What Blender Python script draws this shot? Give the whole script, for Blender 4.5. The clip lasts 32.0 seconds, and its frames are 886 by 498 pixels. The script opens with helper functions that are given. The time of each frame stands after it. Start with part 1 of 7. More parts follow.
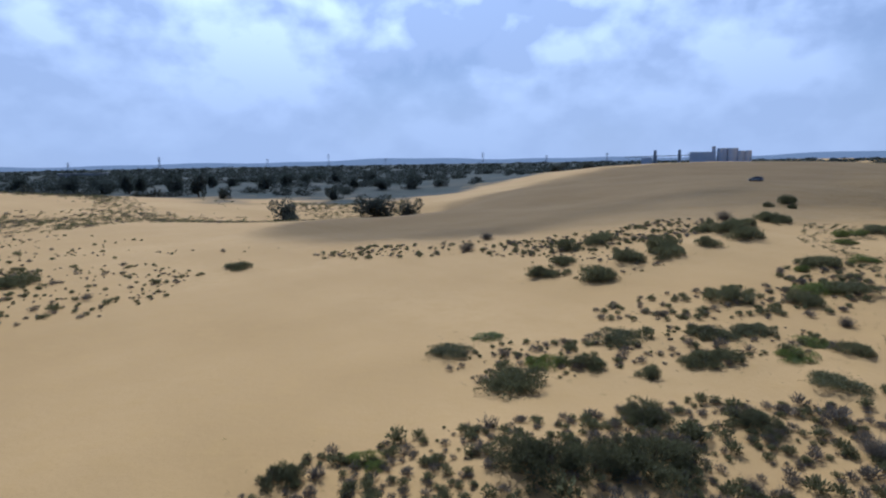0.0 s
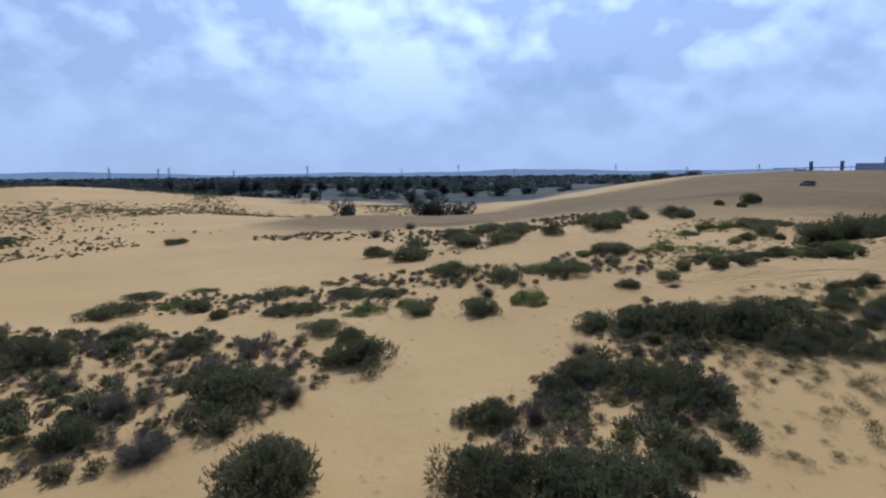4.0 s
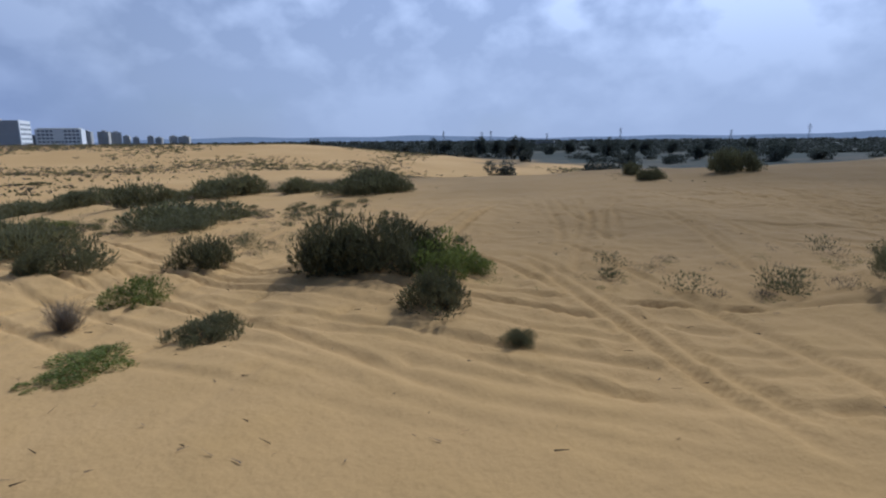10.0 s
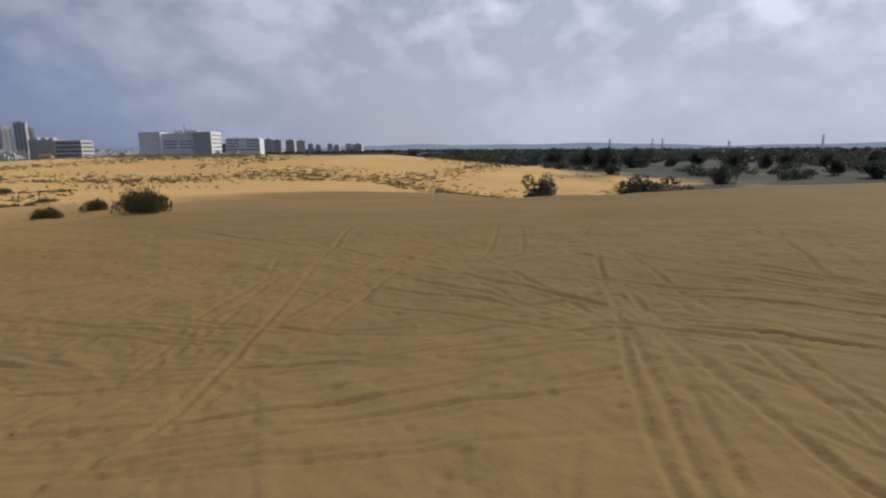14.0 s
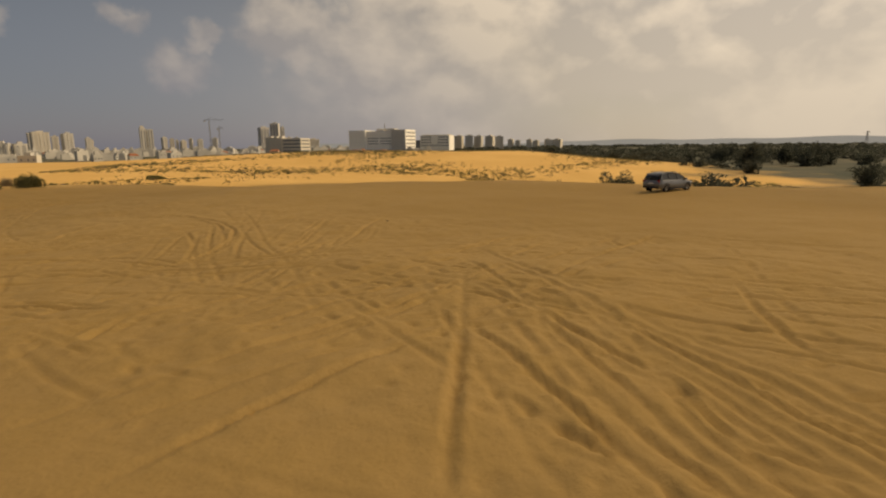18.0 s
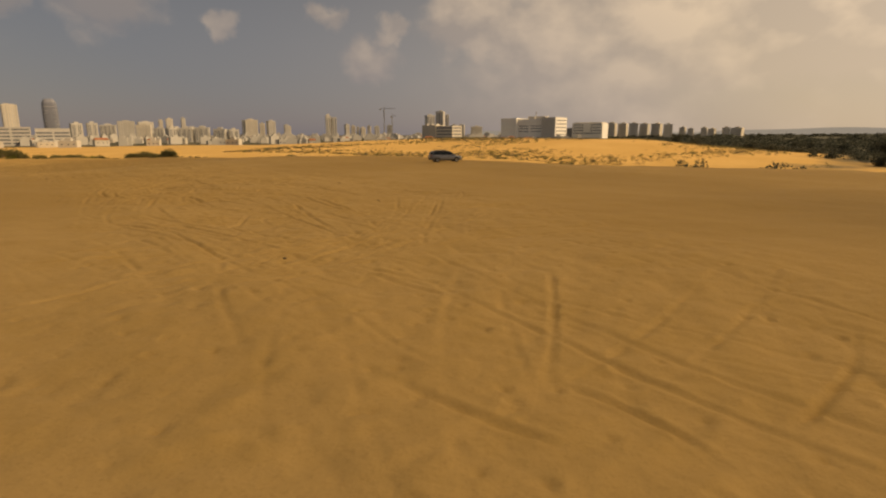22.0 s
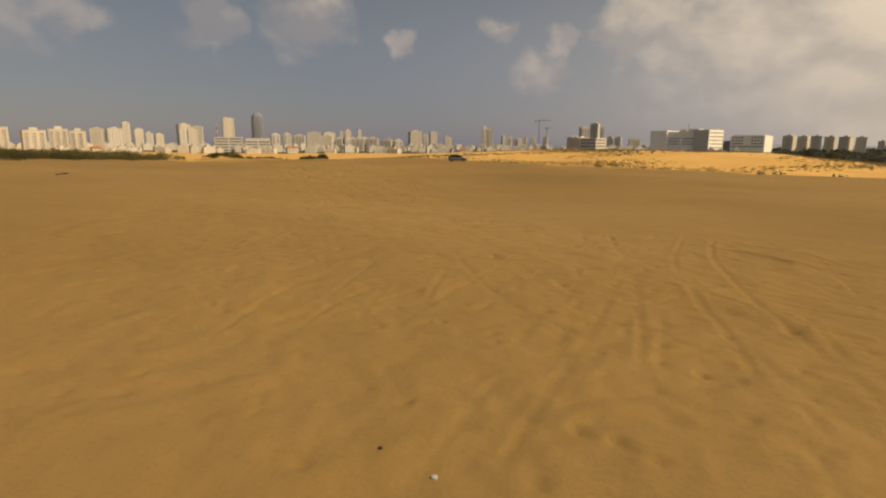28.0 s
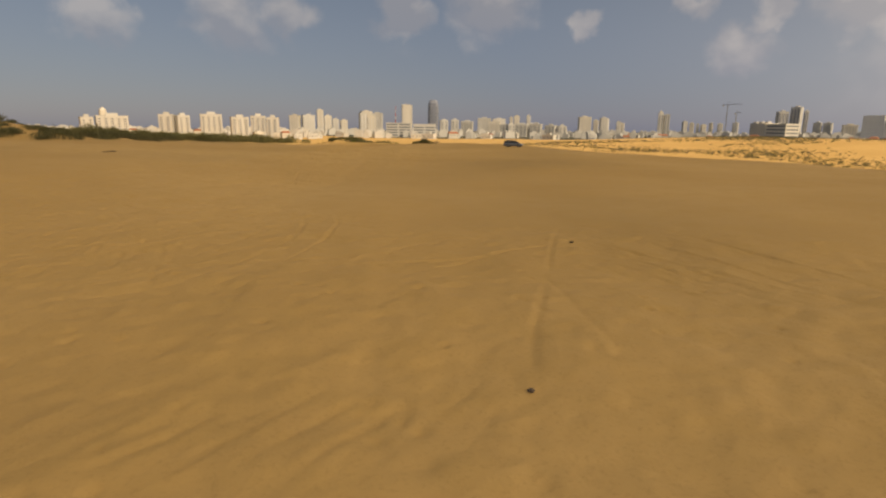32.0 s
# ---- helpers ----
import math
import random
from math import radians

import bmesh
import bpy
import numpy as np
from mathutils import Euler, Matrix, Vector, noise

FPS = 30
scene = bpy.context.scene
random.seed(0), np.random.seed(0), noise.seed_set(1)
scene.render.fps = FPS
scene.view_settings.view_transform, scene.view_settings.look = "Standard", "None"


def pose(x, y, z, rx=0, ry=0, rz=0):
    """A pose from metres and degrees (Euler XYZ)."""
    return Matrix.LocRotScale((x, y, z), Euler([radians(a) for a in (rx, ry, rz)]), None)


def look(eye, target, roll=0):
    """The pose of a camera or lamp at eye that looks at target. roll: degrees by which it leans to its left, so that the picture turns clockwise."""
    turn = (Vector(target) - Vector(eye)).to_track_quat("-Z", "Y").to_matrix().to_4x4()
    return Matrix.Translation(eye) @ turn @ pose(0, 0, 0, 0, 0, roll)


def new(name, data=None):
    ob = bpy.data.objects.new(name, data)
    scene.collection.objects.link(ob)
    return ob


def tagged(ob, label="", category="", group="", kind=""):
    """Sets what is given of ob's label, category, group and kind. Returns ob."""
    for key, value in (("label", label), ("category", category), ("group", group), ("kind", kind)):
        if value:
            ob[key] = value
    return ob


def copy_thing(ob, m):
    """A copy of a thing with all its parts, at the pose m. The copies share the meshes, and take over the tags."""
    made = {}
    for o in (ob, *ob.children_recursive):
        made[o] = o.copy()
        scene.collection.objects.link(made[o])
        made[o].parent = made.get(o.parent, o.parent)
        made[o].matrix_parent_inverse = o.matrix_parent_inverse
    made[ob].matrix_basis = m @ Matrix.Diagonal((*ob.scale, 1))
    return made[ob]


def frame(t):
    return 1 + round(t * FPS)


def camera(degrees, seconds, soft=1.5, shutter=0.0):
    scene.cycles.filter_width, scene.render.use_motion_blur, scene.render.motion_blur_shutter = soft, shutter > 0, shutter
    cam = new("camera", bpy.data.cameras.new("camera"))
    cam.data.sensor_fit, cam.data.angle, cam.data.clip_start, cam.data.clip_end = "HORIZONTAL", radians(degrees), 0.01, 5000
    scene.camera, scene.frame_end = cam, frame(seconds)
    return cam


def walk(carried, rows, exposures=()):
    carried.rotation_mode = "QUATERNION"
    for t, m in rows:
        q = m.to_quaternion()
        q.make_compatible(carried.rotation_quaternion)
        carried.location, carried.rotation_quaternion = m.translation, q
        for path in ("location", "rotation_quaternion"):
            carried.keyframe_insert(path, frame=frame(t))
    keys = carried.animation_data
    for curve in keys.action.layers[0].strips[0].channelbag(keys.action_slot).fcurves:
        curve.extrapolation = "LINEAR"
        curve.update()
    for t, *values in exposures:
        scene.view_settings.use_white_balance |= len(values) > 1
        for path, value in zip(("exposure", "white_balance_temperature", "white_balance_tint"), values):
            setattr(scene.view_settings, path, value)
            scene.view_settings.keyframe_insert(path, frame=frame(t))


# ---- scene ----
cam = camera(77.64, 32.0, soft=2.2, shutter=0.0)
# seconds, x, y, z, heading, tilt, lean
PATH = [
    (0.0, 0.00, 0.00, 11.80, 0.00, -9.06, -0.92),
    (0.5, 4.69, -3.00, 12.40, 1.20, -8.99, -0.74),
    (1.0, 9.37, -5.48, 12.21, 3.77, -9.40, -0.33),
    (1.5, 14.47, -7.06, 11.51, 6.04, -9.97, -0.05),
    (2.0, 19.57, -7.51, 10.78, 7.45, -8.96, 0.02),
    (2.5, 24.93, -7.21, 9.95, 9.02, -8.25, 0.02),
    (3.0, 30.16, -5.55, 9.07, 10.69, -8.04, -0.17),
    (3.5, 35.31, -2.95, 8.33, 12.38, -7.86, -0.41),
    (5.5, 52.80, 13.53, 6.24, 19.28, -7.97, 0.15),
    (6.0, 56.74, 19.03, 5.51, 22.15, -8.10, 0.26),
    (6.5, 60.30, 25.03, 4.86, 26.34, -8.17, 0.48),
    (7.0, 63.91, 31.10, 4.53, 29.76, -8.44, 0.50),
    (7.5, 67.49, 37.05, 4.30, 32.56, -8.87, 0.36),
    (8.0, 71.15, 43.03, 4.21, 35.22, -9.38, 0.21),
    (8.5, 75.04, 49.04, 4.30, 38.24, -9.90, -0.03),
    (9.0, 79.02, 55.12, 4.46, 41.10, -10.28, -0.21),
    (9.5, 82.82, 61.22, 4.59, 43.90, -10.74, -0.33),
    (10.0, 86.72, 67.21, 4.71, 46.76, -11.23, -0.49),
    (10.5, 90.61, 73.11, 4.89, 49.42, -11.60, -0.57),
    (11.0, 94.81, 78.78, 5.19, 52.05, -11.92, -0.79),
    (11.5, 99.09, 84.27, 5.61, 54.32, -11.57, -0.88),
    (12.0, 103.15, 90.46, 5.99, 56.25, -10.25, -0.83),
    (12.5, 107.02, 96.74, 6.19, 58.20, -9.80, -0.63),
    (13.0, 110.92, 103.01, 6.46, 60.20, -10.08, -0.56),
    (13.5, 114.89, 109.29, 6.71, 62.33, -10.25, -0.47),
    (15.5, 132.49, 133.78, 7.04, 71.73, -10.95, -0.26),
    (16.0, 136.75, 139.86, 6.77, 74.80, -11.04, -0.36),
    (16.5, 140.79, 146.11, 6.86, 77.82, -10.95, -0.46),
    (17.0, 144.49, 152.59, 7.06, 80.75, -10.71, -0.50),
    (17.5, 147.87, 158.98, 7.26, 83.59, -10.66, -0.60),
    (18.0, 151.00, 165.09, 7.41, 86.23, -10.73, -0.57),
    (18.5, 154.24, 170.78, 7.54, 88.76, -10.87, -0.49),
    (19.0, 157.38, 175.86, 7.42, 90.79, -11.34, -0.42),
    (19.5, 160.94, 180.96, 7.43, 92.33, -11.40, -0.42),
    (20.0, 164.47, 186.23, 7.46, 93.97, -11.34, -0.46),
    (20.5, 167.97, 191.44, 7.58, 96.17, -11.25, -0.30),
    (21.0, 172.03, 196.36, 7.46, 98.70, -11.76, -0.18),
    (21.5, 176.49, 200.86, 7.37, 101.31, -11.93, -0.12),
    (22.0, 181.20, 204.83, 7.31, 103.59, -11.88, -0.20),
    (22.5, 185.92, 208.54, 7.14, 105.58, -11.81, -0.27),
    (23.0, 190.22, 212.29, 7.64, 107.44, -11.73, -0.15),
    (23.5, 194.75, 216.04, 7.58, 109.53, -11.75, -0.19),
    (24.0, 199.25, 219.28, 7.52, 111.58, -11.72, -0.17),
    (24.5, 203.57, 222.48, 7.44, 113.27, -11.69, -0.11),
    (26.5, 217.45, 238.06, 7.27, 116.69, -11.14, 0.17),
    (27.0, 219.27, 242.13, 7.45, 118.77, -11.06, 0.27),
    (27.5, 220.53, 246.01, 7.50, 119.87, -11.13, 0.22),
    (28.0, 221.00, 249.54, 7.37, 119.98, -10.77, 0.31),
    (28.5, 220.75, 252.34, 7.60, 121.02, -10.51, 0.50),
    (29.0, 219.77, 255.26, 7.78, 122.79, -10.30, 0.55),
    (29.5, 218.22, 258.57, 7.70, 124.92, -10.35, 0.61),
    (30.0, 216.26, 261.99, 7.56, 127.36, -10.52, 0.73),
    (30.5, 214.02, 265.31, 7.44, 130.07, -10.87, 0.72),
    (31.0, 211.64, 268.35, 7.38, 132.68, -11.38, 0.65),
    (31.5, 209.27, 270.87, 7.44, 135.28, -11.90, 0.56),
    (32.0, 206.82, 273.41, 7.50, 137.66, -12.31, 0.52),
]

walk(cam, [(t, pose(x, y, z, 90 + tilt, 0, heading) @ pose(0, 0, 0, 0, 0, lean)) for t, x, y, z, heading, tilt, lean in PATH],
     [(0, -0.71, 4780, 11), (6, -0.71, 4860, 12), (8, -0.8, 4950, 13), (10, -0.87, 5000, 12), (11.3, -0.8, 4960, 10), (13.6, -0.71, 5850, 10), (15.3, -0.72, 8400, 10), (16.5, -0.66, 10100, 11), (19, -0.62, 13300, 14), (22, -0.6, 16000, 18), (24.5, -0.54, 16000, 18), (27.5, -0.44, 13200, 14), (30, -0.34, 10600, 12), (32, -0.32, 10200, 12)])

SUN_HEADING, SUN_HEIGHT = 6.0, 47.0   # degrees: left of +Y, above the horizon


NORTH_HEAPS = [(18.7, 14.2, 5.9), (8.0, 12.8, 3.2), (1.4, 13.9, 3.8), (-10.8, 9.4, 4.7), (-21.4, 10.8, 6.5), (36.1, 12.1, 7.6), (85.5, 11.4, 5.9), (75.5, 10.8, 5.9), (57.3, 11.1, 5.3), (43.5, 10.2, 6.5), (27.1, 9.4, 7.6), (66.1, 10.2, 5.3), (51.7, 8.7, 7.1)]
WEST_HEAPS = [(111.2, 6.9, 2.3), (108.1, 9.4, 1.5), (101.0, 10.4, 2.9), (93.5, 9.2, 3.2), (88.0, 11.1, 3.2), (76.9, 10.1, 4.1), (114.8, 10.9, 1.5), (124.0, 9.8, 1.2), (133.5, 10.8, 3.3), (86.3, 8.7, 4.4), (142.0, 10.4, 2.1), (152.4, 10.1, 2.4), (158.1, 8.8, 3.6), (167.9, 8.7, 2.4)]


def build_light():
    sun = new("sun", bpy.data.lights.new("sun", "SUN"))
    sun.data.energy, sun.data.angle, sun.data.color = 4.8, radians(1.2), (1.0, 0.945, 0.845)
    a, e = radians(SUN_HEADING), radians(SUN_HEIGHT)
    way = Vector((-math.sin(a) * math.cos(e), math.cos(a) * math.cos(e), math.sin(e)))
    sun.matrix_world = look(way * 50, (0, 0, 0))
    world = bpy.data.worlds.new("sky")
    scene.world = world
    world.use_nodes = True
    nt = world.node_tree
    N, L = nt.nodes, nt.links
    N.clear()

    def node(kind, **kw):
        n = N.new(kind)
        for k, v in kw.items():
            if isinstance(k, str) and k.startswith("in_"):
                n.inputs[int(k[3:])].default_value = v
        return n

    def m(op, a, b=None):
        n = N.new("ShaderNodeMath")
        n.operation = op
        for i, v in enumerate((a, b)):
            if v is None:
                continue
            if isinstance(v, (int, float)):
                n.inputs[i].default_value = v
            else:
                L.new(v, n.inputs[i])
        return n.outputs[0]

    sky = N.new("ShaderNodeTexSky")
    sky.sky_type, sky.sun_disc = "NISHITA", False
    sky.sun_elevation, sky.sun_rotation = e, -a
    sky.air_density, sky.dust_density, sky.ozone_density = 1.0, 0.6, 3.0
    tc = N.new("ShaderNodeTexCoord")
    sep = N.new("ShaderNodeSeparateXYZ")
    L.new(tc.outputs["Generated"], sep.inputs[0])
    # heaped clouds: billows that flatten towards the horizon
    stretch = N.new("ShaderNodeVectorMath")
    stretch.operation = "MULTIPLY"
    stretch.inputs[1].default_value = (2.4, 2.4, 3.4)
    L.new(tc.outputs["Generated"], stretch.inputs[0])

    def billow(vector, scale, detail):
        n = N.new("ShaderNodeTexNoise")
        n.inputs["Scale"].default_value, n.inputs["Detail"].default_value, n.inputs["Roughness"].default_value, n.inputs["Distortion"].default_value = scale, detail, 0.47, 0.1
        L.new(vector, n.inputs["Vector"])
        return n.outputs[0]

    shifted = N.new("ShaderNodeVectorMath")
    shifted.operation = "ADD"
    shifted.inputs[1].default_value = (-0.06, 0.16, 0.3)
    L.new(stretch.outputs[0], shifted.inputs[0])
    body, lit, broad = billow(stretch.outputs[0], 1.15, 9), billow(shifted.outputs[0], 1.15, 5), billow(stretch.outputs[0], 0.4, 2)
    small = N.new("ShaderNodeVectorMath")
    small.operation = "ADD"
    small.inputs[1].default_value = (0.0, 0.03, 0.1)
    L.new(stretch.outputs[0], small.inputs[0])
    puff, puff_lit = billow(stretch.outputs[0], 4.2, 6), billow(small.outputs[0], 4.2, 4)
    # more cloud on the sun's side of the sky, clearer on the other
    side = m("ADD", m("MULTIPLY", sep.outputs[1], 0.1), m("MULTIPLY", sep.outputs[0], -0.02))
    cover = m("ADD", m("ADD", m("MULTIPLY", body, 0.74), m("MULTIPLY", broad, 0.36)), m("ADD", side, m("MULTIPLY", m("SUBTRACT", puff, 0.5), 0.1)))
    # single heaps: heading, height above the horizon and width, in degrees
    lumps = 0.0
    ragged = N.new("ShaderNodeTexNoise")
    ragged.inputs["Scale"].default_value, ragged.inputs["Detail"].default_value = 22.0, 5
    L.new(tc.outputs["Generated"], ragged.inputs["Vector"])
    sway, bent = N.new("ShaderNodeVectorMath"), N.new("ShaderNodeVectorMath")
    sway.operation, bent.operation = "SUBTRACT", "MULTIPLY_ADD"
    sway.inputs[1].default_value, bent.inputs[1].default_value = (0.5, 0.5, 0.5), (0.09, 0.09, 0.09)
    L.new(ragged.outputs["Color"], sway.inputs[0])
    L.new(sway.outputs[0], bent.inputs[0])
    L.new(tc.outputs["Generated"], bent.inputs[2])
    for head, tall, wide in NORTH_HEAPS + WEST_HEAPS:
        h, e2 = radians(head), radians(tall)
        gap = N.new("ShaderNodeVectorMath")
        gap.operation = "SUBTRACT"
        gap.inputs[1].default_value = (-math.sin(h) * math.cos(e2), math.cos(h) * math.cos(e2), math.sin(e2))
        L.new(bent.outputs[0], gap.inputs[0])
        size = N.new("ShaderNodeVectorMath")
        size.operation = "LENGTH"
        flat = N.new("ShaderNodeVectorMath")
        flat.operation = "MULTIPLY"
        flat.inputs[1].default_value = (1.0, 1.0, 1.35)
        L.new(gap.outputs[0], flat.inputs[0])
        L.new(flat.outputs[0], size.inputs[0])
        lump = m("MULTIPLY", m("MAXIMUM", m("SUBTRACT", 1.0, m("DIVIDE", size.outputs["Value"], radians(wide) * 1.8)), 0.0), 0.34)
        lumps = m("MAXIMUM", lumps, lump)
    cover = m("ADD", cover, lumps)
    ramp = N.new("ShaderNodeMapRange")
    ramp.interpolation_type = "SMOOTHSTEP"
    ramp.inputs[1].default_value, ramp.inputs[2].default_value = 0.49, 0.68
    L.new(cover, ramp.inputs[0])
    glow = N.new("ShaderNodeMapRange")
    glow.inputs[1].default_value, glow.inputs[2].default_value = -0.07, 0.1
    L.new(m("ADD", m("MULTIPLY", m("SUBTRACT", body, lit), 0.6), m("MULTIPLY", m("SUBTRACT", puff, puff_lit), 0.55)), glow.inputs[0])
    white = N.new("ShaderNodeMix")
    white.data_type = "RGBA"
    white.inputs[6].default_value, white.inputs[7].default_value = (4.6, 5.1, 6.3, 1), (9.8, 10.2, 11.2, 1)
    L.new(glow.outputs[0], white.inputs[0])
    # clouds shine towards the sun
    toward = N.new("ShaderNodeVectorMath")
    toward.operation = "DOT_PRODUCT"
    toward.inputs[1].default_value = way
    L.new(tc.outputs["Generated"], toward.inputs[0])
    shine = m("ADD", m("MULTIPLY", m("POWER", m("MAXIMUM", toward.outputs["Value"], 0.0), 1.5), 1.3), 0.95)
    bright = N.new("ShaderNodeVectorMath")
    bright.operation = "SCALE"
    L.new(white.outputs[2], bright.inputs[0])
    L.new(shine, bright.inputs["Scale"])
    clouds = N.new("ShaderNodeMix")
    clouds.data_type = "RGBA"
    L.new(m("MULTIPLY", ramp.outputs[0], m("ADD", m("MULTIPLY", toward.outputs["Value"], 0.35), 0.62)), clouds.inputs[0])
    blue = N.new("ShaderNodeMix")
    blue.data_type, blue.blend_type = "RGBA", "MULTIPLY"
    blue.inputs[0].default_value = 1.0
    blue.inputs[7].default_value = (0.82, 0.82, 0.88, 1)
    L.new(sky.outputs[0], blue.inputs[6])
    L.new(blue.outputs[2], clouds.inputs[6])
    L.new(bright.outputs[0], clouds.inputs[7])
    # haze bank near the horizon
    haze = N.new("ShaderNodeMapRange")
    haze.interpolation_type = "SMOOTHSTEP"
    haze.inputs[1].default_value, haze.inputs[2].default_value, haze.inputs[3].default_value, haze.inputs[4].default_value = 0.0, 0.4, 0.95, 0.0
    L.new(sep.outputs[2], haze.inputs[0])
    veil = N.new("ShaderNodeMix")
    veil.data_type = "RGBA"
    bank = N.new("ShaderNodeVectorMath")
    bank.operation = "SCALE"
    tone, facing = N.new("ShaderNodeMix"), N.new("ShaderNodeMapRange")
    tone.data_type = "RGBA"
    facing.inputs[1].default_value, facing.inputs[2].default_value = -0.3, 0.32
    L.new(toward.outputs["Value"], facing.inputs[0])
    L.new(facing.outputs[0], tone.inputs[0])
    tone.inputs[6].default_value, tone.inputs[7].default_value = (2.8, 4.25, 9.2, 1), (5.3, 5.75, 6.7, 1)
    L.new(tone.outputs[2], bank.inputs[0])
    swell = N.new("ShaderNodeMapRange")
    swell.interpolation_type = "SMOOTHSTEP"
    swell.inputs[1].default_value, swell.inputs[2].default_value, swell.inputs[3].default_value, swell.inputs[4].default_value = -0.4, 0.6, 0.52, 1.45
    L.new(toward.outputs["Value"], swell.inputs[0])
    L.new(swell.outputs[0], bank.inputs["Scale"])
    L.new(bank.outputs[0], veil.inputs[7])
    L.new(m("MULTIPLY", haze.outputs[0], m("ADD", m("MULTIPLY", sep.outputs[1], 0.16), 0.8)), veil.inputs[0])
    L.new(clouds.outputs[2], veil.inputs[6])
    bg = N.new("ShaderNodeBackground")
    bg.inputs[1].default_value = 0.1
    L.new(veil.outputs[2], bg.inputs[0])
    out = N.new("ShaderNodeOutputWorld")
    L.new(bg.outputs[0], out.inputs[0])


build_light()


# ---- materials ----
def material(name, base, rough=0.8, vary=0.25, scale=4.0, fine=40.0, bump=0.2, metal=0.0, other=None, per_object=0.0, reach=0.02, thin=0.0, tint=None):
    """A surface whose colour wanders between two tones at two sizes, with fine relief."""
    mat = bpy.data.materials.new(name)
    mat.use_nodes = True
    nt = mat.node_tree
    N, L = nt.nodes, nt.links
    bsdf = N["Principled BSDF"]
    tc = N.new("ShaderNodeTexCoord")
    space = tc.outputs["Object"]
    n1, n2 = N.new("ShaderNodeTexNoise"), N.new("ShaderNodeTexNoise")
    n1.inputs["Scale"].default_value, n1.inputs["Detail"].default_value = scale, 4
    n2.inputs["Scale"].default_value, n2.inputs["Detail"].default_value = fine, 5
    for n in (n1, n2):
        L.new(space, n.inputs["Vector"])
    mix = N.new("ShaderNodeMix")
    mix.data_type = "RGBA"
    dark = other or tuple(c * (1 - vary) for c in base)
    mix.inputs[6].default_value, mix.inputs[7].default_value = (*dark, 1), (*base, 1)
    add = N.new("ShaderNodeMath")
    add.operation = "MULTIPLY_ADD"
    add.inputs[1].default_value = 0.6
    L.new(n1.outputs[0], add.inputs[0])
    half = N.new("ShaderNodeMath")
    half.operation = "MULTIPLY"
    half.inputs[1].default_value = 0.4
    L.new(n2.outputs[0], half.inputs[0])
    L.new(half.outputs[0], add.inputs[2])
    stretch = N.new("ShaderNodeMapRange")
    stretch.inputs[1].default_value, stretch.inputs[2].default_value = 0.32, 0.68
    L.new(add.outputs[0], stretch.inputs[0])
    L.new(stretch.outputs[0], mix.inputs[0])
    colour = mix.outputs[2]
    if per_object:
        info, hsv = N.new("ShaderNodeObjectInfo"), N.new("ShaderNodeHueSaturation")
        spread = N.new("ShaderNodeMapRange")
        spread.inputs[3].default_value, spread.inputs[4].default_value = 1 - per_object, 1 + per_object
        L.new(info.outputs["Random"], spread.inputs[0])
        L.new(spread.outputs[0], hsv.inputs["Value"])
        L.new(colour, hsv.inputs["Color"])
        colour = hsv.outputs[0]
    if tint:
        geo, hsv = N.new("ShaderNodeNewGeometry"), N.new("ShaderNodeMix")
        hsv.data_type = "RGBA"
        hsv.inputs[7].default_value = (*tint, 1)
        ramp = N.new("ShaderNodeMapRange")
        ramp.inputs[1].default_value, ramp.inputs[2].default_value, ramp.inputs[4].default_value = 0.55, 1.0, 0.8
        L.new(geo.outputs["Random Per Island"], ramp.inputs[0])
        L.new(ramp.outputs[0], hsv.inputs[0])
        L.new(colour, hsv.inputs[6])
        colour = hsv.outputs[2]
    L.new(colour, bsdf.inputs["Base Color"])
    bsdf.inputs["Roughness"].default_value, bsdf.inputs["Metallic"].default_value = rough, metal
    bsdf.inputs["Specular IOR Level"].default_value = 0.3
    if bump:
        b = N.new("ShaderNodeBump")
        b.inputs["Strength"].default_value, b.inputs["Distance"].default_value = bump, reach
        L.new(n2.outputs[0], b.inputs["Height"])
        L.new(b.outputs[0], bsdf.inputs["Normal"])
    if thin:
        # leaves let light through
        back, join = N.new("ShaderNodeBsdfTranslucent"), N.new("ShaderNodeMixShader")
        L.new(colour, back.inputs["Color"])
        join.inputs[0].default_value = thin
        L.new(bsdf.outputs[0], join.inputs[1])
        L.new(back.outputs[0], join.inputs[2])
        L.new(join.outputs[0], N["Material Output"].inputs["Surface"])
    return mat


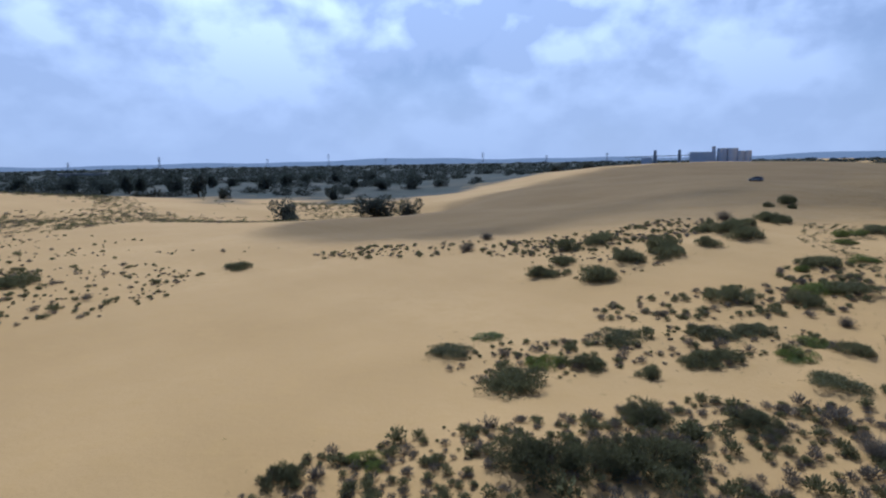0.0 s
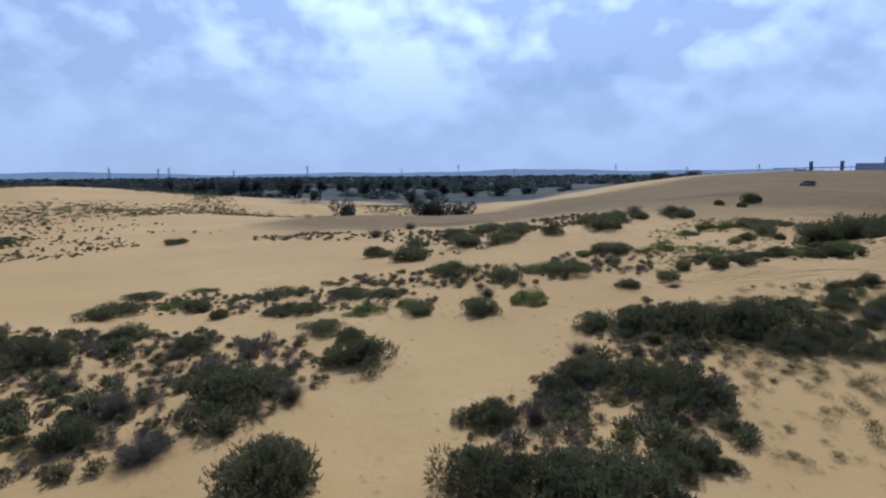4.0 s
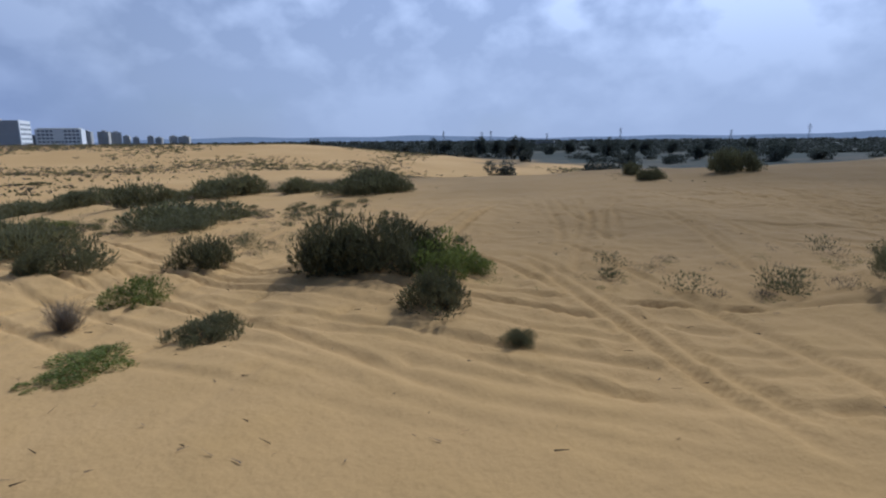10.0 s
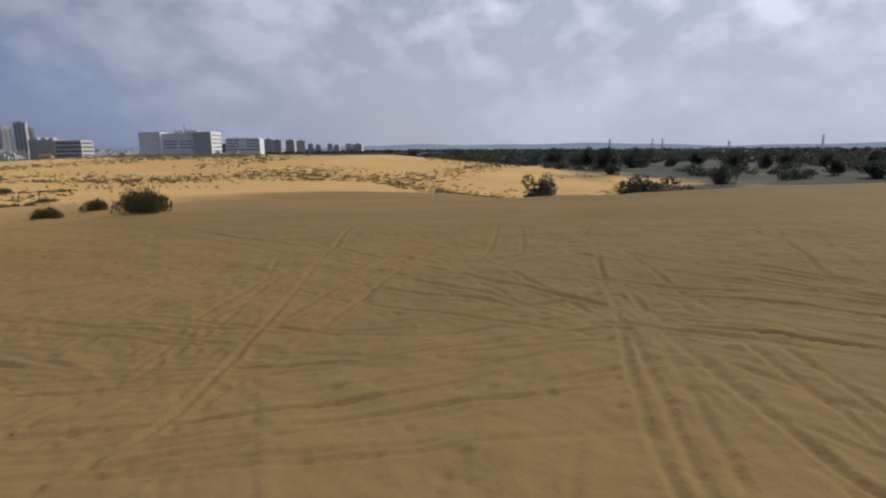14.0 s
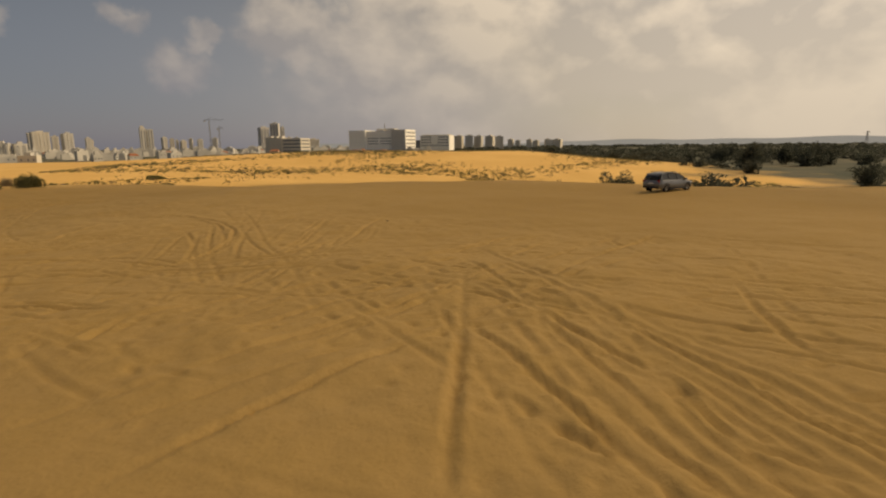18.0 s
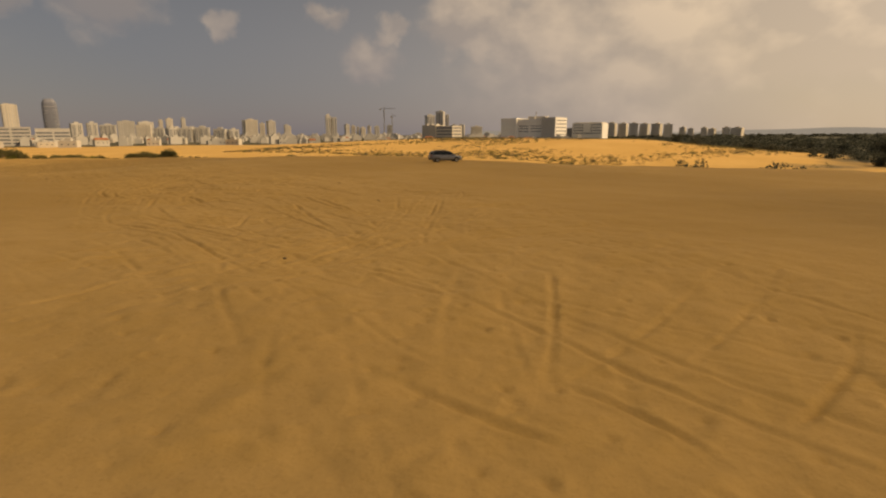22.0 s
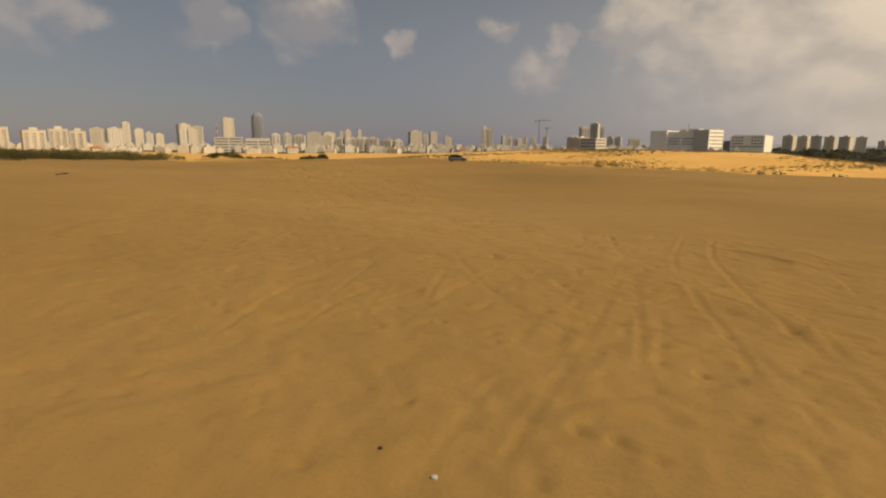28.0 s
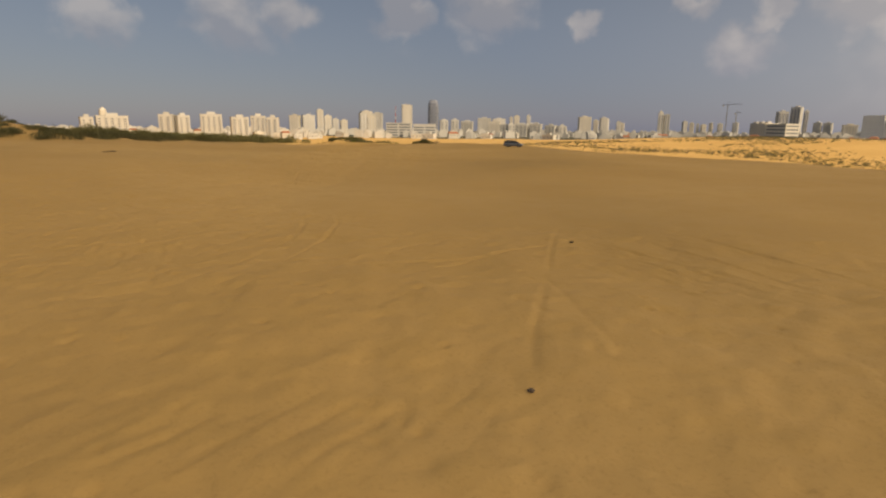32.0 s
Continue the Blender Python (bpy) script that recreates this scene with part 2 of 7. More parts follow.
def sand_material():
    mat = bpy.data.materials.new("dune_sand")
    mat.use_nodes = True
    nt = mat.node_tree
    N, L = nt.nodes, nt.links
    bsdf = N["Principled BSDF"]
    tc = N.new("ShaderNodeTexCoord")

    def noise_at(scale, detail, rough=0.5):
        n = N.new("ShaderNodeTexNoise")
        n.inputs["Scale"].default_value, n.inputs["Detail"].default_value, n.inputs["Roughness"].default_value = scale, detail, rough
        L.new(tc.outputs["Object"], n.inputs["Vector"])
        return n.outputs[0]

    def mixed(f, a, b, lo, hi):
        r, x = N.new("ShaderNodeMapRange"), N.new("ShaderNodeMix")
        r.inputs[1].default_value, r.inputs[2].default_value = lo, hi
        L.new(f, r.inputs[0])
        x.data_type = "RGBA"
        L.new(r.outputs[0], x.inputs[0])
        for i, v in ((6, a), (7, b)):
            if isinstance(v, tuple):
                x.inputs[i].default_value = (*v, 1)
            else:
                L.new(v, x.inputs[i])
        return x.outputs[2]

    broad, mid, grain = noise_at(0.03, 3), noise_at(0.6, 6, 0.6), noise_at(9.0, 8, 0.7)
    c = mixed(broad, (0.49, 0.3, 0.11), (0.57, 0.358, 0.142), 0.35, 0.65)
    c = mixed(mid, c, (0.52, 0.32, 0.115), 0.45, 0.75)
    c = mixed(grain, c, (0.41, 0.25, 0.09), 0.52, 0.85)
    # the plain beyond the dunes is overgrown
    place = N.new("ShaderNodeSeparateXYZ")
    L.new(tc.outputs["Object"], place.inputs[0])

    def sums(op, a, b):
        n = N.new("ShaderNodeMath")
        n.operation = op
        for i, v in enumerate((a, b)):
            if isinstance(v, (int, float)):
                n.inputs[i].default_value = v
            else:
                L.new(v, n.inputs[i])
        return n.outputs[0]

    north = sums("SUBTRACT", place.outputs[1], sums("MULTIPLY", sums("MAXIMUM", sums("ADD", place.outputs[0], 20.0), 0.0), 1.4))
    edge = sums("ADD", sums("MAXIMUM", sums("SUBTRACT", north, 335.0), sums("SUBTRACT", -380.0, place.outputs[0])), sums("MULTIPLY", sums("SUBTRACT", noise_at(0.012, 5), 0.5), 260.0))
    wild = mixed(noise_at(0.02, 6, 0.65), (0.05, 0.058, 0.045), (0.13, 0.11, 0.075), 0.42, 0.75)
    c = mixed(edge, c, wild, 0.0, 30.0)
    L.new(c, bsdf.inputs["Base Color"])
    bsdf.inputs["Roughness"].default_value = 0.95
    bsdf.inputs["Specular IOR Level"].default_value = 0.15
    b1, b2 = N.new("ShaderNodeBump"), N.new("ShaderNodeBump")
    b1.inputs["Strength"].default_value, b1.inputs["Distance"].default_value = 0.42, 0.13
    b2.inputs["Strength"].default_value, b2.inputs["Distance"].default_value = 0.5, 0.02
    L.new(mid, b1.inputs["Height"])
    L.new(grain, b2.inputs["Height"])
    b3 = N.new("ShaderNodeBump")
    b3.inputs["Strength"].default_value, b3.inputs["Distance"].default_value = 0.4, 0.06
    L.new(noise_at(2.3, 4, 0.6), b3.inputs["Height"])
    L.new(b1.outputs[0], b3.inputs["Normal"])
    L.new(b3.outputs[0], b2.inputs["Normal"])
    L.new(b2.outputs[0], bsdf.inputs["Normal"])
    return mat


SAND = sand_material()
BROOM = material("broom_foliage", (0.168, 0.16, 0.07), 0.75, 0.4, 1.5, 9, 0, per_object=0.25, thin=0.42, tint=(0.235, 0.218, 0.105))
LEAFY = material("leafy_foliage", (0.18, 0.21, 0.045), 0.6, 0.4, 2.0, 9, 0, per_object=0.2, thin=0.45, tint=(0.29, 0.31, 0.07))
DRY = material("dry_twigs", (0.2, 0.165, 0.12), 0.9, 0.35, 2.0, 12, 0, per_object=0.2, thin=0.2, tint=(0.3, 0.25, 0.17))
STEM = material("woody_stem", (0.12, 0.085, 0.055), 0.9, 0.4, 6.0, 30, 0.2)
TREE_LEAF = material("tree_foliage", (0.082, 0.092, 0.072), 0.8, 0.35, 0.6, 4, 0, per_object=0.2, thin=0.35, tint=(0.115, 0.125, 0.095))
BARK = material("bark", (0.14, 0.10, 0.07), 0.9, 0.4, 4, 20, 0.4)
WHITE_WALL = material("white_render", (0.52, 0.5, 0.46), 0.8, 0.1, 0.15, 2.0, 0.05, per_object=0.1)
CREAM_WALL = material("cream_render", (0.6, 0.55, 0.47), 0.8, 0.12, 0.15, 2.0, 0.05, per_object=0.12)
GREY_WALL = material("grey_cladding", (0.56, 0.54, 0.51), 0.7, 0.12, 0.15, 2.0, 0.05, per_object=0.1)
DARK_GLASS = material("dark_glazing", (0.2, 0.215, 0.235), 0.2, 0.3, 0.2, 2.0, 0)
PALE_STONE = material("pale_stone_cladding", (0.86, 0.84, 0.79), 0.8, 0.1, 0.15, 2.0, 0.05)
PALE_METAL = material("pale_grey_sheeting", (0.7, 0.74, 0.8), 0.7, 0.12, 0.15, 2.0, 0.05)
CONCRETE = material("concrete", (0.4, 0.38, 0.35), 0.85, 0.2, 0.2, 3.0, 0.1)
STEEL = material("galvanised_steel", (0.35, 0.36, 0.38), 0.5, 0.15, 1, 10, 0, metal=0.6)
TILE_ROOF = material("red_tile_roof", (0.34, 0.14, 0.08), 0.85, 0.3, 0.3, 5, 0.1, per_object=0.15)
TOWER_GLASS = material("blue_grey_glazing", (0.2, 0.22, 0.27), 0.5, 0.25, 0.1, 0.8, 0)


# ---- the cloud whose shadow lies over the flat ----
SHADE = [(111, 83), (95, 92), (79, 99), (70, 106), (57, 109), (44, 114), (24, 113), (2, 116), (-28, 126), (-52, 150), (-58, 190), (-30, 250), (20, 310), (70, 360), (150, 400), (260, 400), (345, 330), (350, 200), (310, 110), (220, 62), (157, 69)]
CLOUD_BASE = 420.0


def build_cloud():
    """One heaped cloud, high towards the sun: a lumpy base and billowing top over the outline of its shadow."""
    a, lift = radians(SUN_HEADING), CLOUD_BASE / math.tan(radians(SUN_HEIGHT))
    ox, oy = -math.sin(a) * lift, math.cos(a) * lift
    ring = np.array(SHADE, float) + np.array((ox, oy))
    nxt = np.roll(ring, -1, 0)
    step = 7.0
    xs, ys = np.arange(ring[:, 0].min() - 20, ring[:, 0].max() + 20, step), np.arange(ring[:, 1].min() - 20, ring[:, 1].max() + 20, step)
    X, Y = np.meshgrid(xs, ys)
    inside, gap = np.zeros(X.shape, bool), np.full(X.shape, 1e9)
    for (x1, y1), (x2, y2) in zip(ring, nxt):
        if y1 != y2:
            inside ^= ((y1 > Y) != (y2 > Y)) & (X < (x2 - x1) * (Y - y1) / (y2 - y1) + x1)
        dx, dy = x2 - x1, y2 - y1
        t = np.clip(((X - x1) * dx + (Y - y1) * dy) / (dx * dx + dy * dy), 0, 1)
        gap = np.minimum(gap, np.hypot(X - x1 - t * dx, Y - y1 - t * dy))
    deep = np.where(inside, gap, -gap)
    lumps = sum(h * np.sin(X * p + q) * np.cos(Y * p * 1.13 - q * 1.7 + 0.6 * np.sin(X * p * 0.6)) for p, q, h in ((0.045, 0.4, 5.0), (0.09, 2.1, 3.2), (0.21, 4.4, 1.8), (0.47, 1.3, 0.9)))
    deep = deep + lumps
    keep = deep > -2.0
    rise = np.sqrt(np.clip(deep + 2.0, 0, 90))
    top = CLOUD_BASE + rise * 6.0 + np.where(keep, lumps, 0) * rise * 0.35
    low = CLOUD_BASE - rise * 1.2 - lumps * 0.2 * np.minimum(rise, 3)
    n = X.size
    v = np.concatenate([np.stack([X, Y, top], 2).reshape(-1, 3), np.stack([X, Y, low - 0.3], 2).reshape(-1, 3)])
    i = np.arange(n).reshape(X.shape)
    cell = keep[:-1, :-1] & keep[1:, 1:] & keep[:-1, 1:] & keep[1:, :-1]
    q = np.stack([i[:-1, :-1], i[:-1, 1:], i[1:, 1:], i[1:, :-1]], 2)[cell]
    faces = np.concatenate([q, q[:, ::-1] + n])
    used, back = np.unique(faces.ravel(), return_inverse=True)
    me = bpy.data.meshes.new("cloud")
    me.from_pydata(v[used].tolist(), [], back.reshape(-1, 4).tolist())
    me.polygons.foreach_set("use_smooth", np.ones(len(me.polygons), bool))
    me.materials.append(CLOUD)
    tagged(new("cloud", me), "large heaped white cloud drifting before the sun", "cloud", kind="structure")


CLOUD = material("cloud_white", (0.86, 0.86, 0.87), 1.0, 0.06, 0.02, 0.1, 0)


def thin_out(mat, share):
    """Let a share of the light straight through."""
    N, L = mat.node_tree.nodes, mat.node_tree.links
    clear, join = N.new("ShaderNodeBsdfTransparent"), N.new("ShaderNodeMixShader")
    join.inputs[0].default_value = share
    L.new(N["Principled BSDF"].outputs[0], join.inputs[1])
    L.new(clear.outputs[0], join.inputs[2])
    L.new(join.outputs[0], N["Material Output"].inputs["Surface"])


thin_out(CLOUD, 0.5)
build_cloud()

# ---- ground ----
def part(name, bm, mat, parent=None, label=""):
    me = bpy.data.meshes.new(name)
    if isinstance(bm, tuple):
        me.from_pydata(*bm)
    else:
        bm.to_mesh(me)
        bm.free()
    me.materials.append(mat)
    ob = new(name, me)
    ob.parent = parent
    return tagged(ob, label)


def thing(name, m, label, category, group="", kind=""):
    ob = new(name)
    ob.matrix_world = m
    ob.empty_display_size = 0.2
    return tagged(ob, label, category, group, kind)


# shrubs: x, y, radius, height
BROOMS_A = [
    (12.6, 71.8, 1.8, 1.6), (17, 77.3, 1.6, 1.4), (19.2, 67.2, 2.3, 1.9), (20.3, 88.3, 2.3, 1.9), (24.9, 72.8, 2.3, 1.9), (25.8, 88.4, 2.2, 1.7),
    (31.5, 77.6, 2.3, 1.9), (30.5, 73.3, 1.9, 1.6), (42.3, 85.2, 2.3, 1.9), (45.2, 84.5, 2.3, 1.9), (48.9, 87.7, 1.4, 1.3),
    (28.1, 52, 2, 1.5), (33.7, 50.2, 1.5, 1.4), (39.4, 51.8, 1.9, 1.2), (43.5, 62.2, 1.7, 1.5), (33.4, 38.1, 1.3, 1.3), (-33.4, 88.3, 2, 1.1),
    (-61.5, 71.9, 2.3, 1.9), (-58.4, 74.3, 2.3, 1.9), (0.6, 42.8, 1.9, 0.7), (5, 35.2, 1.9, 1.3), (10.2, 37.9, 1.1, 1.1), (14.1, 43.5, 2.1, 0.9),
]
BROOMS_B = [
    (13.9, 35.5, 0.7, 0.9), (18.2, 37.2, 1.2, 0.8), (21.3, 42.5, 1.6, 0.8), (24.7, 42.4, 1.7, 0.7), (20.3, 37.6, 1, 0.9), (28.9, 37.1, 1, 1.1),
    (24.3, 32.1, 1.6, 0.7), (26.8, 30.4, 0.9, 1), (28.7, 27.7, 1.6, 1.4), (4.1, 23.7, 1.7, 1.5), (6.8, 23.6, 1.6, 1.4), (9.8, 24.1, 1.8, 1.6),
    (-5.2, 17.6, 2.3, 1.9), (11.8, 16.4, 1.8, 1.6), (14.3, 17.1, 1.8, 1.6), (3.8, 12.8, 2, 1.7), (7.2, 13.3, 2, 1.7), (24.6, 21.6, 2.2, 1.8),
    (30, 15.4, 2.1, 1.8), (17.3, 28.1, 1.2, 0.9), (11.4, 29.5, 1.4, 1), (-7.8, 23.8, 1, 0.9), (20.1, 17.1, 1, 1.1), (41, 35.4, 1.2, 1.2),
]
BROOMS_C = [
    (43.6, 35.6, 1.9, 1.6), (46.7, 35.4, 2.3, 1.9), (50.2, 34.4, 2.3, 1.9), (40.7, 27.5, 1.3, 1.3), (42.6, 26.8, 1.6, 1.4), (36.6, 22.3, 1.1, 1.1),
    (44.5, 25, 1.7, 1.5), (36.8, 17.8, 1.4, 1.3), (39.2, 17.4, 1.6, 1.4), (41.5, 16.8, 2, 1.7), (43.9, 19.9, 1.1, 1.1), (44.1, 46.1, 0.9, 0.9),
    (47.4, 48.8, 0.9, 1), (49.2, 52.2, 0.7, 0.9), (51.8, 51.1, 0.9, 1), (53.9, 50.8, 0.8, 0.9), (57.1, 53.6, 1, 1), (59.5, 52, 0.8, 0.9),
    (60.8, 52.8, 0.8, 0.9), (57.7, 65.4, 0.9, 0.9), (61.1, 75.4, 2.3, 1.2), (60.7, 65.7, 0.8, 0.9), (63.4, 60, 0.9, 1), (62.6, 51.7, 0.4, 0.6),
]
BROOMS_D = [
    (55.4, 51.1, 0.3, 0.4), (65.9, 56.6, 0.8, 0.9), (66.9, 55, 0.8, 0.7), (47.6, 37.8, 1.1, 1.1), (50.2, 37.9, 1.1, 1.1),
    (52.6, 37.9, 0.9, 1), (56.3, 39, 0.5, 0.8), (56.4, 40.2, 0.5, 0.7), (57.8, 37, 0.7, 0.9), (57, 41.9, 0.7, 0.7), (58.2, 42.8, 0.6, 0.7),
    (59.3, 42.9, 0.7, 0.9), (59.9, 40.1, 0.3, 0.6), (61.7, 41.1, 0.5, 0.8), (62.5, 39.5, 0.9, 1), 
    (64.5, 41.2, 0.7, 0.9), (65.5, 41.6, 0.7, 0.9), (63.4, 39.7, 0.7, 0.5),
]
BROOMS_E_ONE = [
    (71.7, 56.5, 0.5, 0.8), (65.9, 49.7, 1.0, 1.25), (66.7, 49.5, 0.8, 1.2), (65.2, 49.8, 0.7, 0.9), (69.7, 51.5, 0.7, 1.1), (70.3, 50.8, 0.6, 1), (69.5, 50.9, 0.55, 0.7),
    (71, 50.4, 0.35, 0.5), (67.2, 52.8, 0.6, 0.4), (71, 53.5, 0.4, 0.6), (71.6, 52.6, 0.3, 0.6), (65.2, 52.9, 0.3, 0.5), (74.8, 57, 0.3, 0.6), (75, 57.5, 0.4, 0.7),
    (75.9, 59.3, 0.3, 0.6), (76.4, 59.6, 0.3, 0.6), (69.5, 69.7, 1.1, 0.9), (72, 72.3, 0.8, 0.9), (77.6, 70.4, 0.6, 0.5), (76.1, 57.3, 0.25, 0.3), (60.2, 69, 1.5, 1.4),
    (65, 69.2, 1.4, 1.2),
]
BROOMS_E_TWO = [
    (91.6, 82.4, 1.5, 1.7), (85.9, 79.2, 0.75, 1.2), (85.9, 82.8, 0.5, 0.7), (87.3, 80.6, 0.5, 0.6),
]
BROOMS_E = BROOMS_E_ONE + BROOMS_E_TWO
BROOMS_F = [
    (81.7, 73.5, 0.3, 0.3), (79.7, 73.6, 0.7, 0.8), (75.6, 74.1, 1.15, 1.35), (76.7, 74.9, 1.1, 1.4), (63.8, 74.6, 1.2, 0.7), (43.6, 78.4, 2.3, 1.9),
    (36.7, 75.7, 1.5, 1.3), (67.6, 106.2, 0.9, 1), (64.6, 109.2, 0.8, 1.2), (70.8, 113, 1.7, 2.2), (54.9, 89.4, 1.9, 1.6), (53.9, 91.4, 2.3, 1.9),
    
]
BROOMS = BROOMS_A + BROOMS_B + BROOMS_C + BROOMS_D + BROOMS_E + BROOMS_F
BROOMS_G = [
    (69.2, 58.3, 1.5, 1.5), (71.8, 59.4, 1.3, 1.4), (67.7, 59.8, 2.2, 2.2), (64.4, 60, 2.0, 2.3), (70, 61.6, 2, 2.2), (66, 61.8, 2, 2.2),
    (70.8, 57.3, 1.3, 1.1), (73.3, 57.4, 0.9, 1), (72.2, 56.2, 0.8, 0.8), (76.2, 60.4, 0.9, 0.9), (74.4, 58.2, 0.8, 0.9), (62.2, 59, 1.8, 2.1),
    (65.5, 39.7, 1.2, 1), (64.2, 37.8, 1.1, 0.9), (62.6, 38.8, 0.9, 0.8), (61.2, 37, 1, 0.8), (66.3, 41.6, 1, 1.1), (68.1, 45, 1.25, 2.3), (67.4, 44.4, 1.1, 1.9), (69, 45.5, 0.8, 1.7), (69.3, 46.6, 0.65, 1.75), (69.9, 46.9, 0.45, 1.5),
    (62.9, 42.8, 0.9, 1.6), (62.2, 42.2, 0.9, 1.1), (60.2, 38.2, 0.8, 0.8),
]
BROOMS_H = [
    (64.9, 41.6, 0.8, 0.84), (65.8, 43.1, 0.9, 0.95), (65.8, 40.9, 0.9, 0.95), (64.3, 40.2, 0.6, 0.63), (65.5, 44.8, 0.8, 0.84),
    (57.3, 36.6, 0.91, 0.86), (59, 38.3, 0.71, 0.67), (61.2, 40.4, 0.99, 0.94), (59.2, 35.5, 0.71, 0.67), (61.6, 36.4, 1, 0.95),
    (57.9, 32.6, 0.75, 0.71), (59.8, 33.7, 0.81, 0.77), (61.2, 33.6, 0.82, 0.78), (56.7, 30.8, 0.55, 0.52), (58.9, 31.5, 0.65, 0.62),
    (60.3, 31.8, 0.8, 0.76), (55.3, 31.8, 0.52, 0.49), (54.3, 31, 0.64, 0.61), (52.4, 32.9, 0.87, 0.83), (55.5, 34.5, 0.6, 0.57),
]
BROOMS += BROOMS_G + BROOMS_H + [(67.8, 51.2, 0.7, 0.6), (68.6, 51.4, 0.6, 0.6), (92.8, 83.7, 1.0, 1.1), (90.5, 81.7, 0.9, 1.1)]
LEAFY_SHRUBS_A = [
    (36.8, 53.2, 1.7, 1.2), (41, 61.3, 0.9, 0.8), (36.4, 41.3, 1.4, 1.3), (3.6, 46.7, 1.3, 0.5), (7.6, 39.3, 1.4, 1.1), (25.2, 37.3, 1.3, 0.8),
    (27.7, 39.8, 1.1, 0.7), (5.2, 19.8, 0.9, 0.9), (-2.5, 14, 1.4, 0.7), (-4.1, 25.7, 0.9, 0.7), (48.9, 63, 1.3, 0.9), (52.6, 60, 1, 0.7),
    (56.1, 64, 0.9, 0.8), (52.7, 71.4, 1.1, 0.8), (55.9, 76.5, 1.1, 1.1), (58.1, 75.9, 1.2, 1), (51.2, 40.9, 0.4, 0.5), (57.1, 36.5, 0.5, 0.7),
    (58.1, 41, 0.3, 0.6), (58.1, 38.6, 0.3, 0.6), (53.8, 35.5, 0.5, 0.8), (69.6, 53.3, 0.7, 0.9), (61.5, 50.9, 0.4, 0.5), (75.1, 58.8, 0.5, 0.5),
]
LEAFY_SHRUBS_B = [
    (74.6, 62.3, 0.4, 0.4), (74.1, 70.3, 0.7, 0.7), (75.9, 65.2, 0.3, 0.4), (76.9, 63.9, 0.4, 0.6), (77.6, 68.7, 0.7, 0.3), (77.3, 59.9, 0.4, 0.6),
    (76.9, 59.1, 0.25, 0.3), (88, 79.9, 0.4, 0.5), (77.5, 75.6, 0.9, 1.1), (63.6, 45.4, 0.4, 0.45), (65, 45.5, 0.4, 0.2),
]
LEAFY_SHRUBS = LEAFY_SHRUBS_A + LEAFY_SHRUBS_B
DRY_SHRUBS_A = [
    (4.2, 94.4, 2.3, 1.6), (8.2, 102.4, 2.3, 1.3), (33, 43.6, 1, 0.9), (13.8, 22.7, 0.9, 0.6), (8.5, 18.2, 1, 0.6), (19.9, 19.9, 1.3, 1.2),
    (24, 17, 1.8, 0.8), (21.1, 24.9, 1.6, 1), (27.3, 22.3, 1.1, 0.9), (38.5, 22.4, 1.1, 1.1), (35.4, 15, 1, 0.7), (40.4, 31.1, 1.2, 0.7),
    (47.6, 46.7, 0.9, 0.3), (63.2, 53.9, 0.5, 0.4), (50.3, 38.7, 1.1, 0.9), (60.7, 40.4, 0.25, 0.3), (59.6, 38.7, 0.4, 0.2), (61.2, 38.8, 0.4, 0.3),
    (52.2, 42.2, 0.5, 0.2), (74, 56.8, 0.4, 0.7), (70.5, 64, 0.6, 0.8), (73.3, 66.8, 0.5, 0.8), (75.3, 68.7, 0.6, 0.6), (78, 65.2, 0.4, 0.7),
]
DRY_SHRUBS_B = [
    (76.8, 58.4, 0.3, 0.3), (74.4, 56, 0.4, 0.4), (85.3, 82.5, 0.25, 0.2), (48.8, 95, 2.3, 1.7),
]
DRY_SHRUBS = DRY_SHRUBS_A + DRY_SHRUBS_B


BROAD_DUNES_ONE = [
    (250, 100, 200, 13.17), (-300, 100, 120, 11.80), (200, 450, 120, 13.95), (-300, -200, 120, 4.29), (-400, 300, 120, -1.25), (-70, 250, 70, -6.25), (-230, 250, 70, 5.86),
    (0, 400, 70, -6.45), (0, -200, 70, 3.64), (-400, 0, 70, -3.45), (-150, 400, 70, -1.19), (-100, -50, 70, 1.04), (215, 85, 40, 3.34), (200, 270, 40, -1.66), (-35, 85, 40, -1.01),
    (150, -50, 40, 1.97), (100, 400, 40, 2.82), (-170, 120, 40, -1.81), (300, 400, 40, 1.66), (350, 100, 40, 1.15), (120, 300, 40, 0.75), (-320, 200, 40, -0.61),
]
BROAD_DUNES_TWO = [
    (-150, 60, 40, -0.72), (300, 300, 40, 0.65), (130, 240, 40, 0.83), (65, 110, 22, 1.71),
]
BROAD_DUNES = BROAD_DUNES_ONE + BROAD_DUNES_TWO
SMALL_DUNES_ONE = [
    (-71, 251, 24, -4.0), (-20, 268, 22, -4.5), (95, 180, 22, 2.04), (-15, 270, 22, -2.12), (80, 70, 22, 0.99), (215, 85, 22, 4.79), (10, 70, 22, -1.37), (45, 90, 22, 0.92),
    (85, 230, 22, 1.37), (30, 200, 22, -1.46), (80, 150, 22, 1.66), (40, 0, 22, -1.26), (-10, 150, 22, -1.84), (250, 100, 22, -2.55), (95, 105, 22, -0.87), (175, 215, 22, -0.89),
    (-15, 210, 22, -0.93), (-30, 175, 22, 1.11), (180, 100, 22, -1.32), (200, 125, 22, -0.92), (-100, 250, 22, 1.06), (240, 290, 22, -0.75),
]
